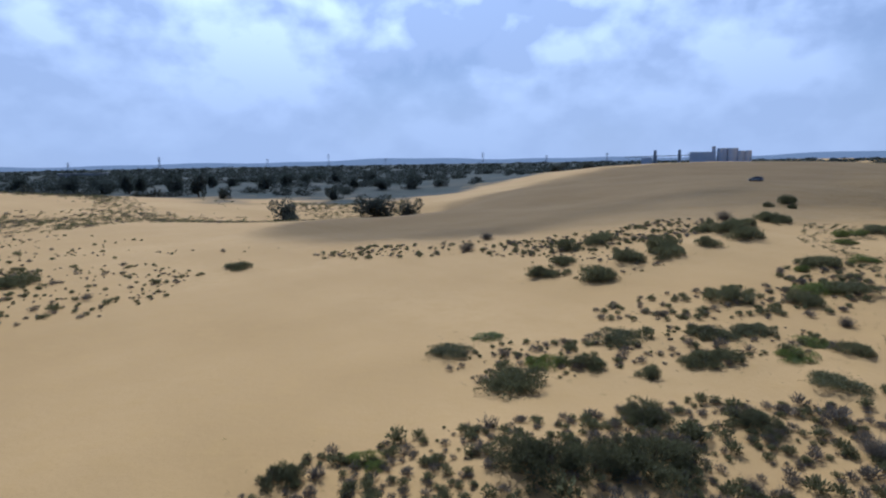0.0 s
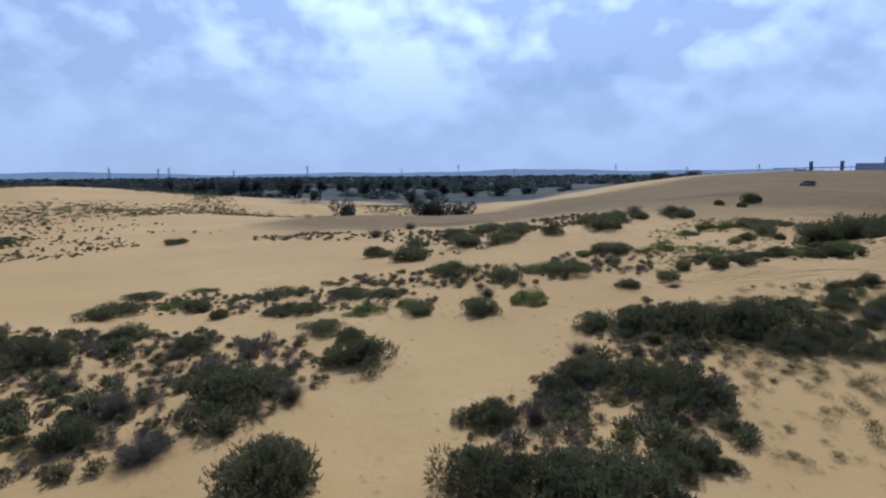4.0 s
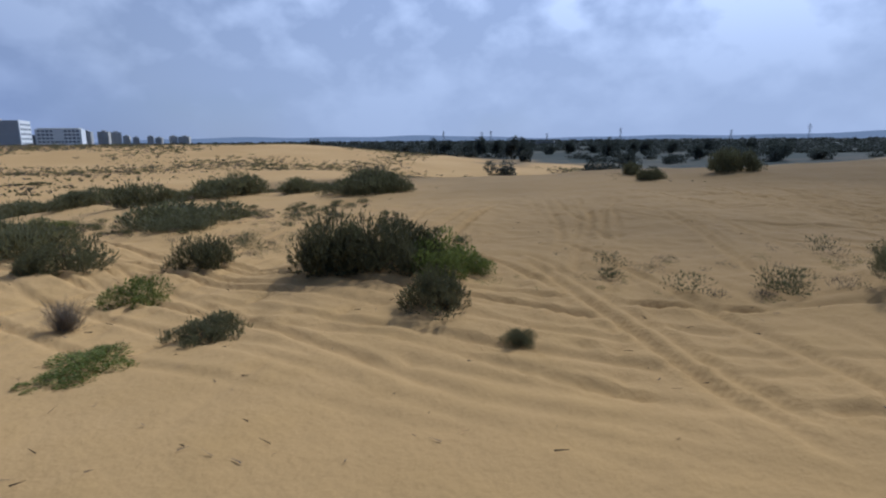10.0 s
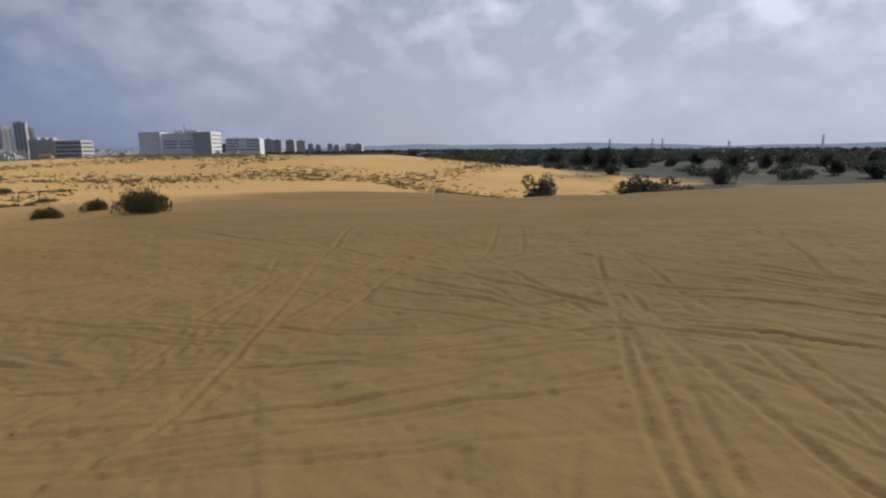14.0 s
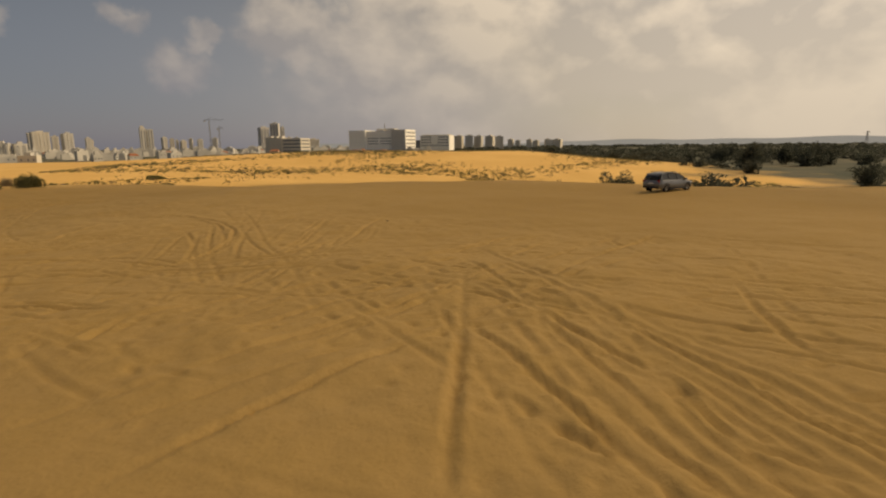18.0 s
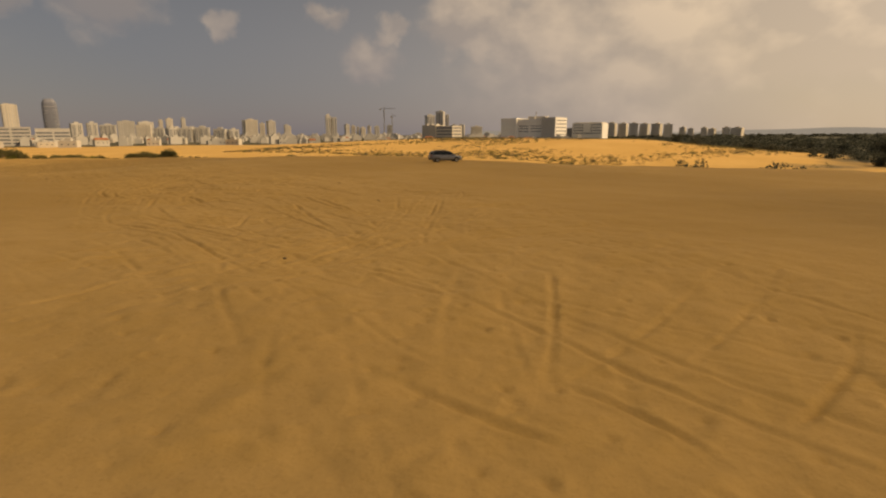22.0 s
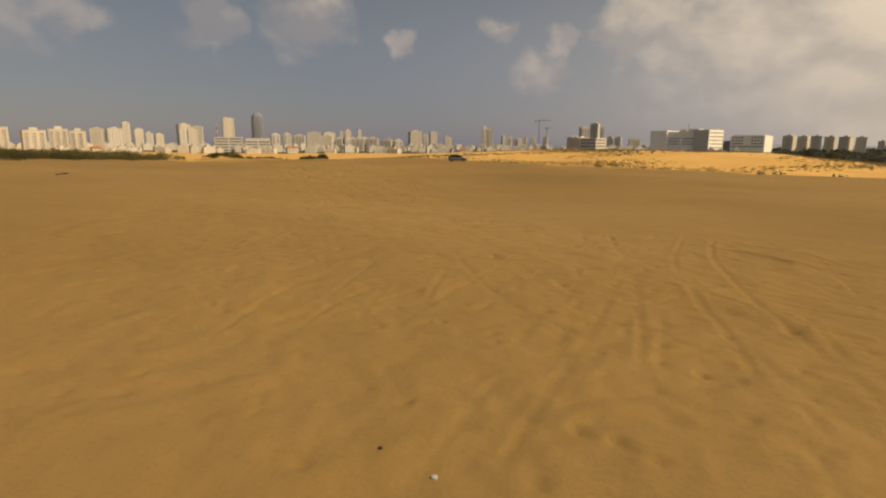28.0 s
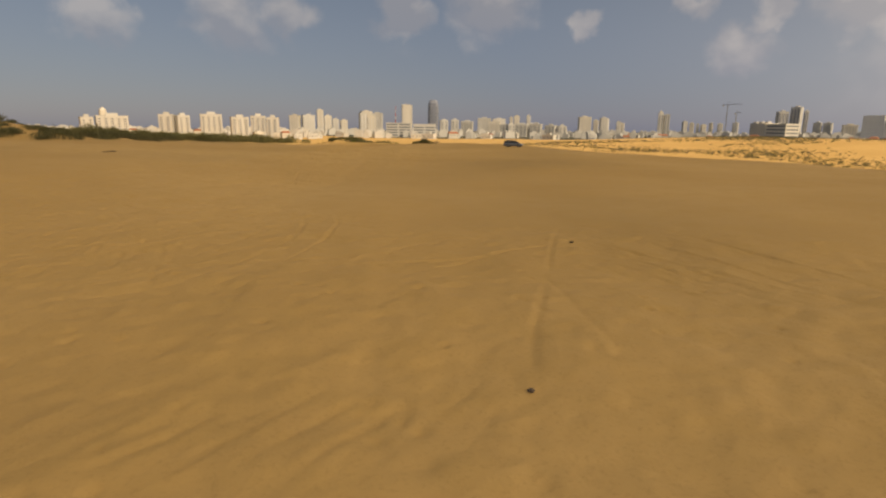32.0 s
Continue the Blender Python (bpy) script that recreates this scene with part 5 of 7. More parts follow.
def build_cover():
    rng = np.random.default_rng(8)
    near = [(x, y, r) for x, y, r, h in BROOMS + LEAFY_SHRUBS + DRY_SHRUBS if -10 < x < 125 and y < 112]
    xs, ys, ss = [], [], []
    for x, y, r in near:
        for _ in range(9 if x > 72 else 13):
            a, d = rng.uniform(0, 6.283), r * rng.uniform(0.8, 1.4) + abs(rng.normal(0, 1.6))
            xs.append(x + d * math.cos(a)), ys.append(y + d * math.sin(a)), ss.append(rng.uniform(0.5, 1.7))
    for cx, cy, rx, ry, n in HERB_ZONES:
        a, d = rng.uniform(0, 6.283, n), rng.uniform(0, 1, n) ** 0.5
        xs += list(cx + rx * d * np.cos(a))
        ys += list(cy + ry * d * np.sin(a))
        ss += list(rng.uniform(0.6, 1.9, n))
    xs, ys, ss = np.array(xs), np.array(ys), np.array(ss)
    free = np.minimum(off_line(xs, ys, ROAD), off_line(xs, ys, BEND) - 0.7) > 2.3
    xs, ys, ss = xs[free], ys[free], ss[free]
    keep = rng.uniform(0, 1, len(xs))
    for name, mat, lo, hi, label in (("green_herbs", LEAFY, 0, 0.3, "small green herbs dotted over the sand"), ("dry_tufts", DRY, 0.3, 0.68, "small dry grass tufts and twigs on sand"), ("dark_herbs", BROOM, 0.68, 1, "small dark green tufts on the sand")):
        k = (keep >= lo) & (keep < hi)
        cover(name, (xs[k], ys[k], ss[k]), mat, rng, label)
    # bushlets: knee-high clumps too many to count
    bx, by, bs = [], [], []
    for cx, cy, rx, ry, n in HERB_ZONES:
        n = int(n * 0.75)
        a, d = rng.uniform(0, 6.283, n), rng.uniform(0, 1, n) ** 0.5
        bx += list(cx + rx * d * np.cos(a))
        by += list(cy + ry * d * np.sin(a))
        bs += list(rng.uniform(1.3, 3.4, n))
    for line, n in FIELDS:
        p, q = np.array(line), np.roll(np.array(line), -1, 0)
        while n > 0:
            x, y = rng.uniform(*p[:, 0][[p[:, 0].argmin(), p[:, 0].argmax()]]), rng.uniform(*p[:, 1][[p[:, 1].argmin(), p[:, 1].argmax()]])
            cut = (p[:, 1] > y) != (q[:, 1] > y)
            if (x < (q[cut, 0] - p[cut, 0]) * (y - p[cut, 1]) / (q[cut, 1] - p[cut, 1]) + p[cut, 0]).sum() % 2:
                bx.append(x), by.append(y), bs.append(1.65 * math.exp(rng.normal(0, 0.4)))
                n -= 1
    bx, by, bs = np.array(bx), np.array(by), np.array(bs)
    free = np.minimum(off_line(bx, by, ROAD), off_line(bx, by, BEND) - 0.7) > 2.6
    bx, by, bs = bx[free], by[free], bs[free]
    u = rng.uniform(0, 1, len(bx))
    far = bx < 47
    k1, k2, k3, k4 = far & (u < 0.5), far & (u >= 0.5), ~far & (u < 0.55), ~far & (u >= 0.55)
    cover("olive_bushlets", (bx[k1], by[k1], bs[k1]), BROOM, rng, "low olive bushlets crowding the sand", (0.055, 0.014), 170, 0.16, 1.0, True)
    cover("brown_bushlets", (bx[k2], by[k2], bs[k2]), DRY, rng, "low dry brown bushlets on the sand", (0.065, 0.009), 140, 0.15, 0.9, True)
    cover("low_bushlets", (bx[k3], by[k3], bs[k3]), BROOM, rng, "knee-high olive bushlets between the shrubs", (0.05, 0.0085), 260, 0.19)
    cover("dry_bushlets", (bx[k4], by[k4], bs[k4]), DRY, rng, "knee-high dry bushlets between the shrubs", (0.05, 0.003), 200, 0.15, 0.6)
    # scrub bands on the lit dunes to the west
    n = 20000
    x, y = rng.uniform(-330, -22, n), rng.uniform(0, 330, n)
    band = np.sin(x * 0.035 + 1.3 * np.sin(y * 0.021)) * np.cos(y * 0.03 - 0.8 * np.sin(x * 0.017)) + 0.35 * np.sin(x * 0.11 + y * 0.07) + rng.normal(0, 0.28, n)
    k = (band > 0.2) & ((x < -105) | (y > 190))
    s = rng.uniform(2.2, 6.5, k.sum())
    half = rng.uniform(0, 1, k.sum()) < 0.6
    x, y = x[k], y[k]
    cover("dune_scrub", (x[half], y[half], s[half]), BROOM, rng, "low olive scrub in bands over the far dunes", (0.05, 0.02), 46, 0.26, 0.5, True)
    cover("dry_scrub", (x[~half], y[~half], s[~half]), DRY, rng, "dry brown scrub in bands over the far dunes", (0.05, 0.017), 42, 0.26, 0.45, True)


# the bushlet field, the low ridge beyond it, and the thick scrub to its east
FIELDS_ONE = [
    ([(-10, 21.7), (-7, 26), (-0.3, 29), (7, 29.7), (15.4, 32), (22, 30.7), (29.6, 26.6), (26.3, 18.4), (21, 14.3), (12, 12), (3, 10), (-3, 9)], 1500),
    ([(-1, 41), (3.4, 34.5), (10.7, 37), (20, 36.4), (30, 38), (29, 43.7), (21, 46), (5, 45)], 260), ([(36, 15), (43, 16), (56, 41), (45, 42), (37, 23)], 260),
    ([(-76.7, 83.7), (-70.7, 91.4), (-49.5, 73.5), (-42.0, 73.0), (-43.2, 85.2), (-39.4, 87.9), (-34.8, 67.0), (-37.0, 55.6), (-41.3, 56.3), (-44.3, 52.3)], 260),
    ([(10.6, 71.4), (16.4, 94.5), (28.9, 96.4), (35.8, 81.1), (30.6, 70.5), (18.9, 64.6)], 130),
]
FIELDS_TWO = [
    ([(48.2, 52.3), (46.4, 63.0), (49.8, 76.5), (57.3, 87.8), (63.4, 84.7), (64.2, 58.4), (61.7, 51.1), (55.7, 50.5)], 560),
    ([(-154, 82), (-151, 101), (-132, 121), (-95, 128), (-85, 100), (-110, 85)], 300), ([(-176.9, 126.2), (-175.9, 157.2), (-141.5, 142.7), (-118.4, 111.0), (-110.9, 99.8)], 160),
    ([(-76.9, 86.2), (-52.2, 92.2), (-36.0, 83.6), (-40.6, 71.8)], 90), ([(-162, 68), (-169, 91), (-98, 115), (-28, 108), (-67, 93), (-49, 77)], 240),
    ([(-60, 53), (-183, 25), (-195, 59), (-136, 119), (-127, 157), (-69, 127)], 300), ([(-149, 158), (-159, 195), (-143, 235), (-115, 222), (-113, 173)], 120),
]
FIELDS = FIELDS_ONE + FIELDS_TWO
HERB_ZONES = [(54, 34, 12, 7, 420), (69, 52.5, 4.5, 1.8, 150), (57, 55, 8, 3.5, 260), (28, 92, 22, 9, 520), (-8, 98, 16, 8, 180), (40, 22, 4, 6, 90), (48, 36, 5, 5, 120), (60, 38, 12, 9, 450), (52, 28, 10, 9, 300), (70, 62, 9, 7, 330), (66, 74, 12, 8, 260), (46, 58, 9, 7, 200), (88, 78, 8, 6, 120), (28, 52, 14, 6, 220)]
build_cover()


def tree_mesh(seed, n=3000, size=0.065):
    rng = np.random.default_rng(seed)
    lobes = 13
    a, d = rng.uniform(0, 6.283, lobes), rng.uniform(0.1, 0.7, lobes)
    c = np.stack([d * np.cos(a), d * np.sin(a), rng.uniform(0.12, 0.78, lobes)], 1)
    r = rng.uniform(0.2, 0.36, lobes)
    pick = rng.integers(0, lobes, n)
    out = unit(rng.normal(size=(n, 3)))
    p = c[pick] + out * (r[pick] * rng.uniform(0.3, 1.08, n) ** 0.5)[:, None]
    p[:, 2] = np.clip(p[:, 2], 0.03, None)
    dd = unit(out + rng.normal(0, 0.7, (n, 3)))
    return blades(p, dd, size, size * 0.42, rng, 0.5)


VALLEY_TREES_A = [
    (-71, 251, 9, 10), (-34, 272, 14, 12), (-16, 268, 9, 10), (-139, 353, 7.2, 7.2), (-71, 362, 7.0, 9.6), (-161, 366, 9.4, 14),
    (-236, 418, 11, 14), (-271, 277, 5, 7), (-275, 292, 5, 6), (-219, 450, 11, 14), (-278, 330, 6, 6), (-209, 437, 11, 14),
    (-50, 457, 11, 9.3), (-25, 459, 11, 13.1), (-72, 461, 7.1, 9.4), (-1, 463, 9.4, 6.6), (-277, 368, 7, 8), (-141, 500, 8, 11),
    (-364, 474, 11, 14), (-151, 478, 11, 14),
]
VALLEY_TREES_B = [
    (-274, 389, 7, 8), (-255, 419, 9, 11), (-240, 444, 10, 12), (-71, 547, 9, 12), (-222, 462, 8, 12), (-280, 416, 10, 12),
    (-214, 483, 7, 9), (-147, 531, 9, 12), (-321, 372, 8, 9), (-281, 454, 10, 12), (-211, 512, 9, 11), (-137, 560, 8, 11),
    (-111, 573, 9, 11), (105, 509, 10, 7), (132, 503, 10, 6), (-358, 537, 11, 14), (-204, 541, 9, 10), (-148, 670, 11, 9.5),
]
TREES = VALLEY_TREES_A + VALLEY_TREES_B
CROWNS = [mesh_of("crown", *tree_mesh(60 + i), TREE_LEAF) for i in range(5)]


def trunk_mesh(seed):
    rng = np.random.default_rng(seed)
    bm = bmesh.new()
    for b in range(4):
        a, lean = rng.uniform(0, 6.283), rng.uniform(0.05, 0.4) if b else 0.04
        rings = []
        for s in range(5):
            q = s / 4
            c = Vector((math.cos(a) * lean * q, math.sin(a) * lean * q, 0.62 * q - 0.03))
            w = (0.06 if b == 0 else 0.035) * (1.15 - q)
            rings.append([bm.verts.new(c + Vector((math.cos(k * 1.0472), math.sin(k * 1.0472), 0)) * w) for k in range(6)])
        for r1, r2 in zip(rings, rings[1:]):
            for k in range(6):
                bm.faces.new((r1[k], r1[(k + 1) % 6], r2[(k + 1) % 6], r2[k]))
    me = bpy.data.meshes.new("trunk")
    bm.to_mesh(me)
    bm.free()
    me.materials.append(BARK)
    return me


TRUNKS = [trunk_mesh(70 + i) for i in range(3)]


def build_trees():
    rng = np.random.default_rng(12)
    for x, y, r, h in TREES:
        ob = thing("tree", pose(x, y, z_at(x, y) - 0.1, 0, 0, rng.uniform(0, 360)) @ Matrix.Diagonal((r, r * rng.uniform(0.8, 1.1), h * 1.05, 1)), "dark rounded tree at the foot of the dunes", "tree", "valley trees")
        crown = new("crown", CROWNS[int(rng.integers(0, 5))])
        crown.parent = ob
        trunk = new("trunk", TRUNKS[int(rng.integers(0, 3))])
        trunk.parent = ob
    # the woods of the plain
    vs, fs, k = [], [], 0
    for lo, hi, n, r0, h0, leaves, size in ((320, 700, 760, 6.5, 4.8, 260, 0.15), (600, 1300, 1500, 11.0, 6.0, 120, 0.23), (1200, 3000, 1100, 22.0, 8.0, 60, 0.4)):
        v0, f0 = tree_mesh(99 + lo, leaves, size)
        for _ in range(n):
            a, d = radians(rng.uniform(-48, 92)), rng.uniform(lo, hi)
            if math.sin(d * 0.021 + 3 * a) * math.cos(7 * a + d * 0.004) < -0.45:
                continue
            x, y = 60 - d * math.sin(a), 120 + d * math.cos(a)
            if lo < 400 and (x > 30 or (x < -140 and y < 330)):
                continue
            r, h, t = r0 * rng.uniform(0.6, 1.5), h0 * rng.uniform(0.6, 1.25), rng.uniform(0, 6.283)
            c, s = math.cos(t), math.sin(t)
            v = np.stack([(v0[:, 0] * c - v0[:, 1] * s) * r + x, (v0[:, 0] * s + v0[:, 1] * c) * r + y, v0[:, 2] * h + z_at(x, y) - 0.3], 1)
            vs.append(v), fs.append(f0 + k)
            k += len(v)
    tagged(new("distant_woods", mesh_of("distant_woods", np.concatenate(vs), np.concatenate(fs), TREE_LEAF)), "dark belts of trees over the far plain", "woods", kind="stuff")


build_trees()


# ---- the far side: town, hospital, silos, pylons ----
def box_bm(bm, x0, y0, z0, x1, y1, z1):
    v = [bm.verts.new(p) for p in ((x0, y0, z0), (x1, y0, z0), (x1, y1, z0), (x0, y1, z0), (x0, y0, z1), (x1, y0, z1), (x1, y1, z1), (x0, y1, z1))]
    for f in ((3, 2, 1, 0), (4, 5, 6, 7), (0, 1, 5, 4), (1, 2, 6, 5), (2, 3, 7, 6), (3, 0, 4, 7)):
        bm.faces.new([v[i] for i in f])


def box(name, x0, y0, z0, x1, y1, z1, mat, parent, label=""):
    bm = bmesh.new()
    box_bm(bm, x0, y0, z0, x1, y1, z1)
    return part(name, bm, mat, parent, label)


def shell(name, w, d, h, mat, parent, bays=0, step=0.5, parapet=1.2):
    """A block with a parapet and, on its long faces, bays that stand forward."""
    bm = bmesh.new()
    box_bm(bm, -w / 2, -d / 2, 0, w / 2, d / 2, h)
    box("parapet", -w / 2 - 0.2, -d / 2 - 0.2, h + 0.004, w / 2 + 0.2, d / 2 + 0.2, h + parapet, mat, parent)
    for i in range(bays):
        x = -w / 2 + (i + 0.5) * w / bays
        box("bay", x - w / bays * 0.28, -d / 2 - step, 0, x + w / bays * 0.28, -d / 2 - 0.003, h - 1.5, mat, parent)
    return part(name, bm, mat, parent)


CITY_A = [
    (-33, -933, 14.4, 50.0, 79, "dome"), (51, -613, 16.1, 27.0, 80, "low"), (22, -607, 40.8, 29.0, 78, "low"), (-58, -639, 19.9, 33.0, 74, "block"),
    (-78, -633, 18.7, 32.0, 73, "block"), (-110, -601, 32.5, 34.0, 70, "block"), (-136, -558, 26.2, 30.0, 68, "block"), (-161, -548, 22.7, 32.0, 66, "block"),
    (-180, -539, 18.1, 30.0, 65, "block"), (-580, -1234, 31.7, 50.0, 62, "slab"), (-613, -1216, 36.9, 51.0, 61, "slab"), (-942, -1719, 26.2, 85.0, 60, "tower"),
    (-661, -1188, 22.8, 50.0, 59, "slab"), (-628, -1091, 18.5, 39.0, 59, "slab"), (-647, -1079, 20.2, 36.0, 58, "slab"), (-925, -1375, 37.2, 73.0, 56, "tower"),
    (-957, -1353, 41.3, 67.0, 54, "slab"), (-1610, -1987, 34.5, 131.0, 51, "tower"),
]
CITY_B = [
    (-803, -836, 22.5, 38.0, 48, "block"), (-824, -816, 21.0, 39.0, 47, "block"), (-988, -935, 37.3, 38.0, 45, "block"), (-1676, -1519, 64.6, 65.0, 44, "slab"),
    (-1722, -1470, 59.1, 63.0, 42, "slab"), (-776, -578, 19.2, 27.0, 41, "block"), (-792, -559, 28.1, 27.0, 40, "block"), (-812, -535, 29.1, 28.0, 38, "block"),
    (-832, -508, 25.1, 25.0, 37, "block"), (-847, -488, 19.9, 24.0, 36, "block"), (-1576, -1180, 15.7, 71.0, 39, "tower"), (-1758, -1429, 15.3, 70.0, 41, "tower"),
    (-1374, -781, 41.0, 57.0, 34, "tower"), (-1406, -730, 24.6, 54.0, 32, "tower"), (-1478, -805, 18.6, 48.0, 33, "slab"), (-1430, -691, 13.9, 42.0, 31, "tower"),
    (-1360, -506, 33.3, 67.0, 26, "twin"), (-1794, -642, 16.7, 48.0, 25, "tower"),
]
CITY_C = [
    (-1803, -621, 16.6, 43.0, 24, "tower"), (-1903, -643, 11.5, 40.0, 23, "tower"), (-1920, -602, 13.1, 44.0, 22, "tower"), (-1932, -574, 18.5, 42.0, 22, "tower"),
    (-1949, -527, 19.9, 46.0, 20, "tower"), (-1910, -625, 19.0, 38.0, 23, "tower"), (-1458, -198, 24.8, 78.0, 16, "dark"), (-1449, -228, 26.6, 67.0, 17, "dark"),
    (-1492, -185, 9.9, 69.0, 15, "dark"), (-1732, -217, 20.8, 43.0, 14, "slab"), (-1738, -192, 23.2, 42.0, 13, "slab"), (-1750, -141, 39.5, 37.0, 12, "slab"),
    (-1582, 301, 27.6, 43.0, -4, "tower"), (-1629, 337, 26.5, 42.0, -5, "tower"), (-1577, 363, 27.3, 42.0, -6, "tower"), (-1623, 399, 26.2, 41.0, -7, "tower"),
    (-1569, 427, 26.9, 40.0, -8, "tower"), (-1614, 464, 25.8, 39.0, -9, "tower"),
]
CITY_D = [
    (-1804, 537, 18.9, 31.0, -10, "tower"), (-1800, 561, 18.8, 27.0, -11, "tower"), (-1792, 600, 18.6, 30.0, -12, "tower"), (-1787, 623, 20.3, 26.0, -13, "tower"),
    (-1778, 662, 20.1, 30.0, -14, "tower"), (-1770, 693, 34.3, 29.0, -15, "tower"), (-1525, -883, 46.5, 60.0, 32, "slab"), (-1562, -823, 25.7, 55.0, 30, "tower"),
    (-1590, -773, 19.9, 40.0, 29, "slab"), (-1461, -1144, 22.4, 66.0, 39, "tower"), (-982, -781, 23.5, 29.0, 40, "block"), (-1006, -752, 26.4, 30.0, 39, "block"),
    (-1027, -725, 35.6, 30.0, 37, "block"), (-1185, -1005, 40.9, 41.0, 41, "slab"), (-1507, -1887, 37.2, 127.0, 51, "tower"), (-1808, -2025, 57.1, 167.0, 48, "dktower"),
    (-471, -603, 51.2, 26.0, 51, "office"), (-510, -570, 46.6, 24.0, 48, "office"),
]
CITY_E = [
    (-669, -1017, 20.7, 55.0, 55, "slab"), (-688, -1004, 25.0, 48.0, 54, "slab"),
]
CITY = CITY_A + CITY_B + CITY_C + CITY_D + CITY_E
LABELS = {"dome": "tall pale tower with a domed top", "low": "long low white apartment block in sun", "block": "white apartment block with rows of balconies", "slab": "pale apartment slab in the hazy town", "tower": "pale residential tower in the hazy town", "dark": "grey residential tower with dark glazing", "twin": "white twin-shafted residential tower", "dktower": "blue-grey glass high-rise with a rounded top", "office": "low white office with dark window bands"}


def town_building(x, y, w, h, face, kind, rng):
    ob = thing("apartment_tower" if kind in ("tower", "dark", "twin", "dome") else ("high_rise" if kind == "dktower" else ("office_building" if kind == "office" else "apartment_block")),
               pose(x, y, PLAIN, 0, 0, face + 90 + (rng.uniform(-18, 18) if kind not in ("office", "dktower") else 0)), LABELS[kind], "building", "town buildings")
    pale = WHITE_WALL if rng.uniform() < 0.55 else CREAM_WALL
    mat = {"dark": GREY_WALL, "dktower": TOWER_GLASS, "dome": CREAM_WALL, "low": WHITE_WALL, "block": WHITE_WALL, "twin": WHITE_WALL, "office": WHITE_WALL}.get(kind, pale)
    d = {"tower": w * 0.9, "dark": w * 0.9, "twin": w * 0.6, "dome": w, "dktower": w * 0.8, "office": 24}.get(kind, min(w, 18))
    w = w * 0.93
    if kind in ("dktower", "dome"):
        bm = bmesh.new()
        rings = []
        for q in (0, 0.3, 0.6, 0.8, 0.9, 0.96, 1.0):
            k = 1.0 if kind == "dktower" else 0.88
            s = (k + 0.1 * math.sin(q * 3.14)) * (1 if q < 0.85 else (1.0 - ((q - 0.85) / 0.15) ** 2 * (0.35 if kind == "dktower" else 0.75)))
            rings.append([bm.verts.new((math.copysign(abs(math.cos(a)) ** 0.6, math.cos(a)) * w / 2 * s, math.copysign(abs(math.sin(a)) ** 0.6, math.sin(a)) * d / 2 * s, h * q)) for a in np.linspace(0, 6.283, 25)[:-1]])
        for r1, r2 in zip(rings, rings[1:]):
            for i in range(24):
                bm.faces.new((r1[i], r1[(i + 1) % 24], r2[(i + 1) % 24], r2[i]))
        bm.faces.new(rings[-1])
        part("wall", bm, mat, ob)
        if kind == "dktower":
            for i in range(9):
                z = h * (0.08 + 0.09 * i)
                box("floor_band", -w * 0.53, -d * 0.53, z, w * 0.53, -d * 0.535 + 0.6, z + 0.8, GREY_WALL, ob)
        else:
            for i in range(3):
                box("window_strip", -w * 0.3 + i * w * 0.22, -d / 2 - 0.6, 4, -w * 0.3 + i * w * 0.22 + w * 0.1, -d / 2 + 0.5, h * 0.72, DARK_GLASS, ob)
        return ob
    if kind == "twin":
        for s in (-1, 1):
            bm = bmesh.new()
            box_bm(bm, s * w * 0.27 - w * 0.22, -d / 2, 0, s * w * 0.27 + w * 0.22, d / 2, h * (1.0 if s < 0 else 0.94))
            part("shaft", bm, mat, ob)
        box("core", -w * 0.08, -d * 0.3, 0, w * 0.08, d * 0.3, h * 0.9, CREAM_WALL, ob)
        box("plant_room", -w * 0.4, -d * 0.25, h + 0.004, -w * 0.15, d * 0.25, h + 5, CREAM_WALL, ob)
        for s in (-0.38, -0.16, 0.16, 0.38):
            box("window_strip", s * w - 1.1, -d / 2 - 0.05, 4, s * w + 1.1, -d / 2 + 0.4, h * 0.9, DARK_GLASS, ob)
        return ob
    bays = 0 if kind == "office" else max(2, int(w / 7))
    shell("wall", w, d, h, mat, ob, bays, 1.0)
    if kind == "office":
        for i in range(max(2, int(h / 5))):
            for s in (-1, 1):
                box("window_band", s * w * 0.25 - w * 0.22, -d / 2 - 0.12, 2.5 + 5 * i, s * w * 0.25 + w * 0.22, -d / 2 + 0.3, 5.0 + 5 * i, DARK_GLASS, ob)
        return ob
    rows = min(int(h / 3.2), 7 if kind in ("low", "block") else 5)
    for i in range(bays):
        xc = -w / 2 + (i + 0.5) * w / bays
        if kind in ("low", "block"):
            for r in range(rows):
                z = h - 3.4 - r * 3.2
                box("balcony_opening", xc - w / bays * 0.2, -d / 2 - 1.04, z - 0.9, xc + w / bays * 0.2, -d / 2 - 0.6, z + 0.7, DARK_GLASS, ob)
        else:
            box("window_strip", xc - w / bays * 0.14, -d / 2 - 1.05, 3, xc + w / bays * 0.14, -d / 2 - 0.5, h - 4, TOWER_GLASS if kind == "dark" else GREY_WALL, ob)
    box("plant_room", -w * 0.18, -d * 0.2, h + 1.21, w * 0.2, d * 0.2, h + 4.5, mat, ob)
    return ob


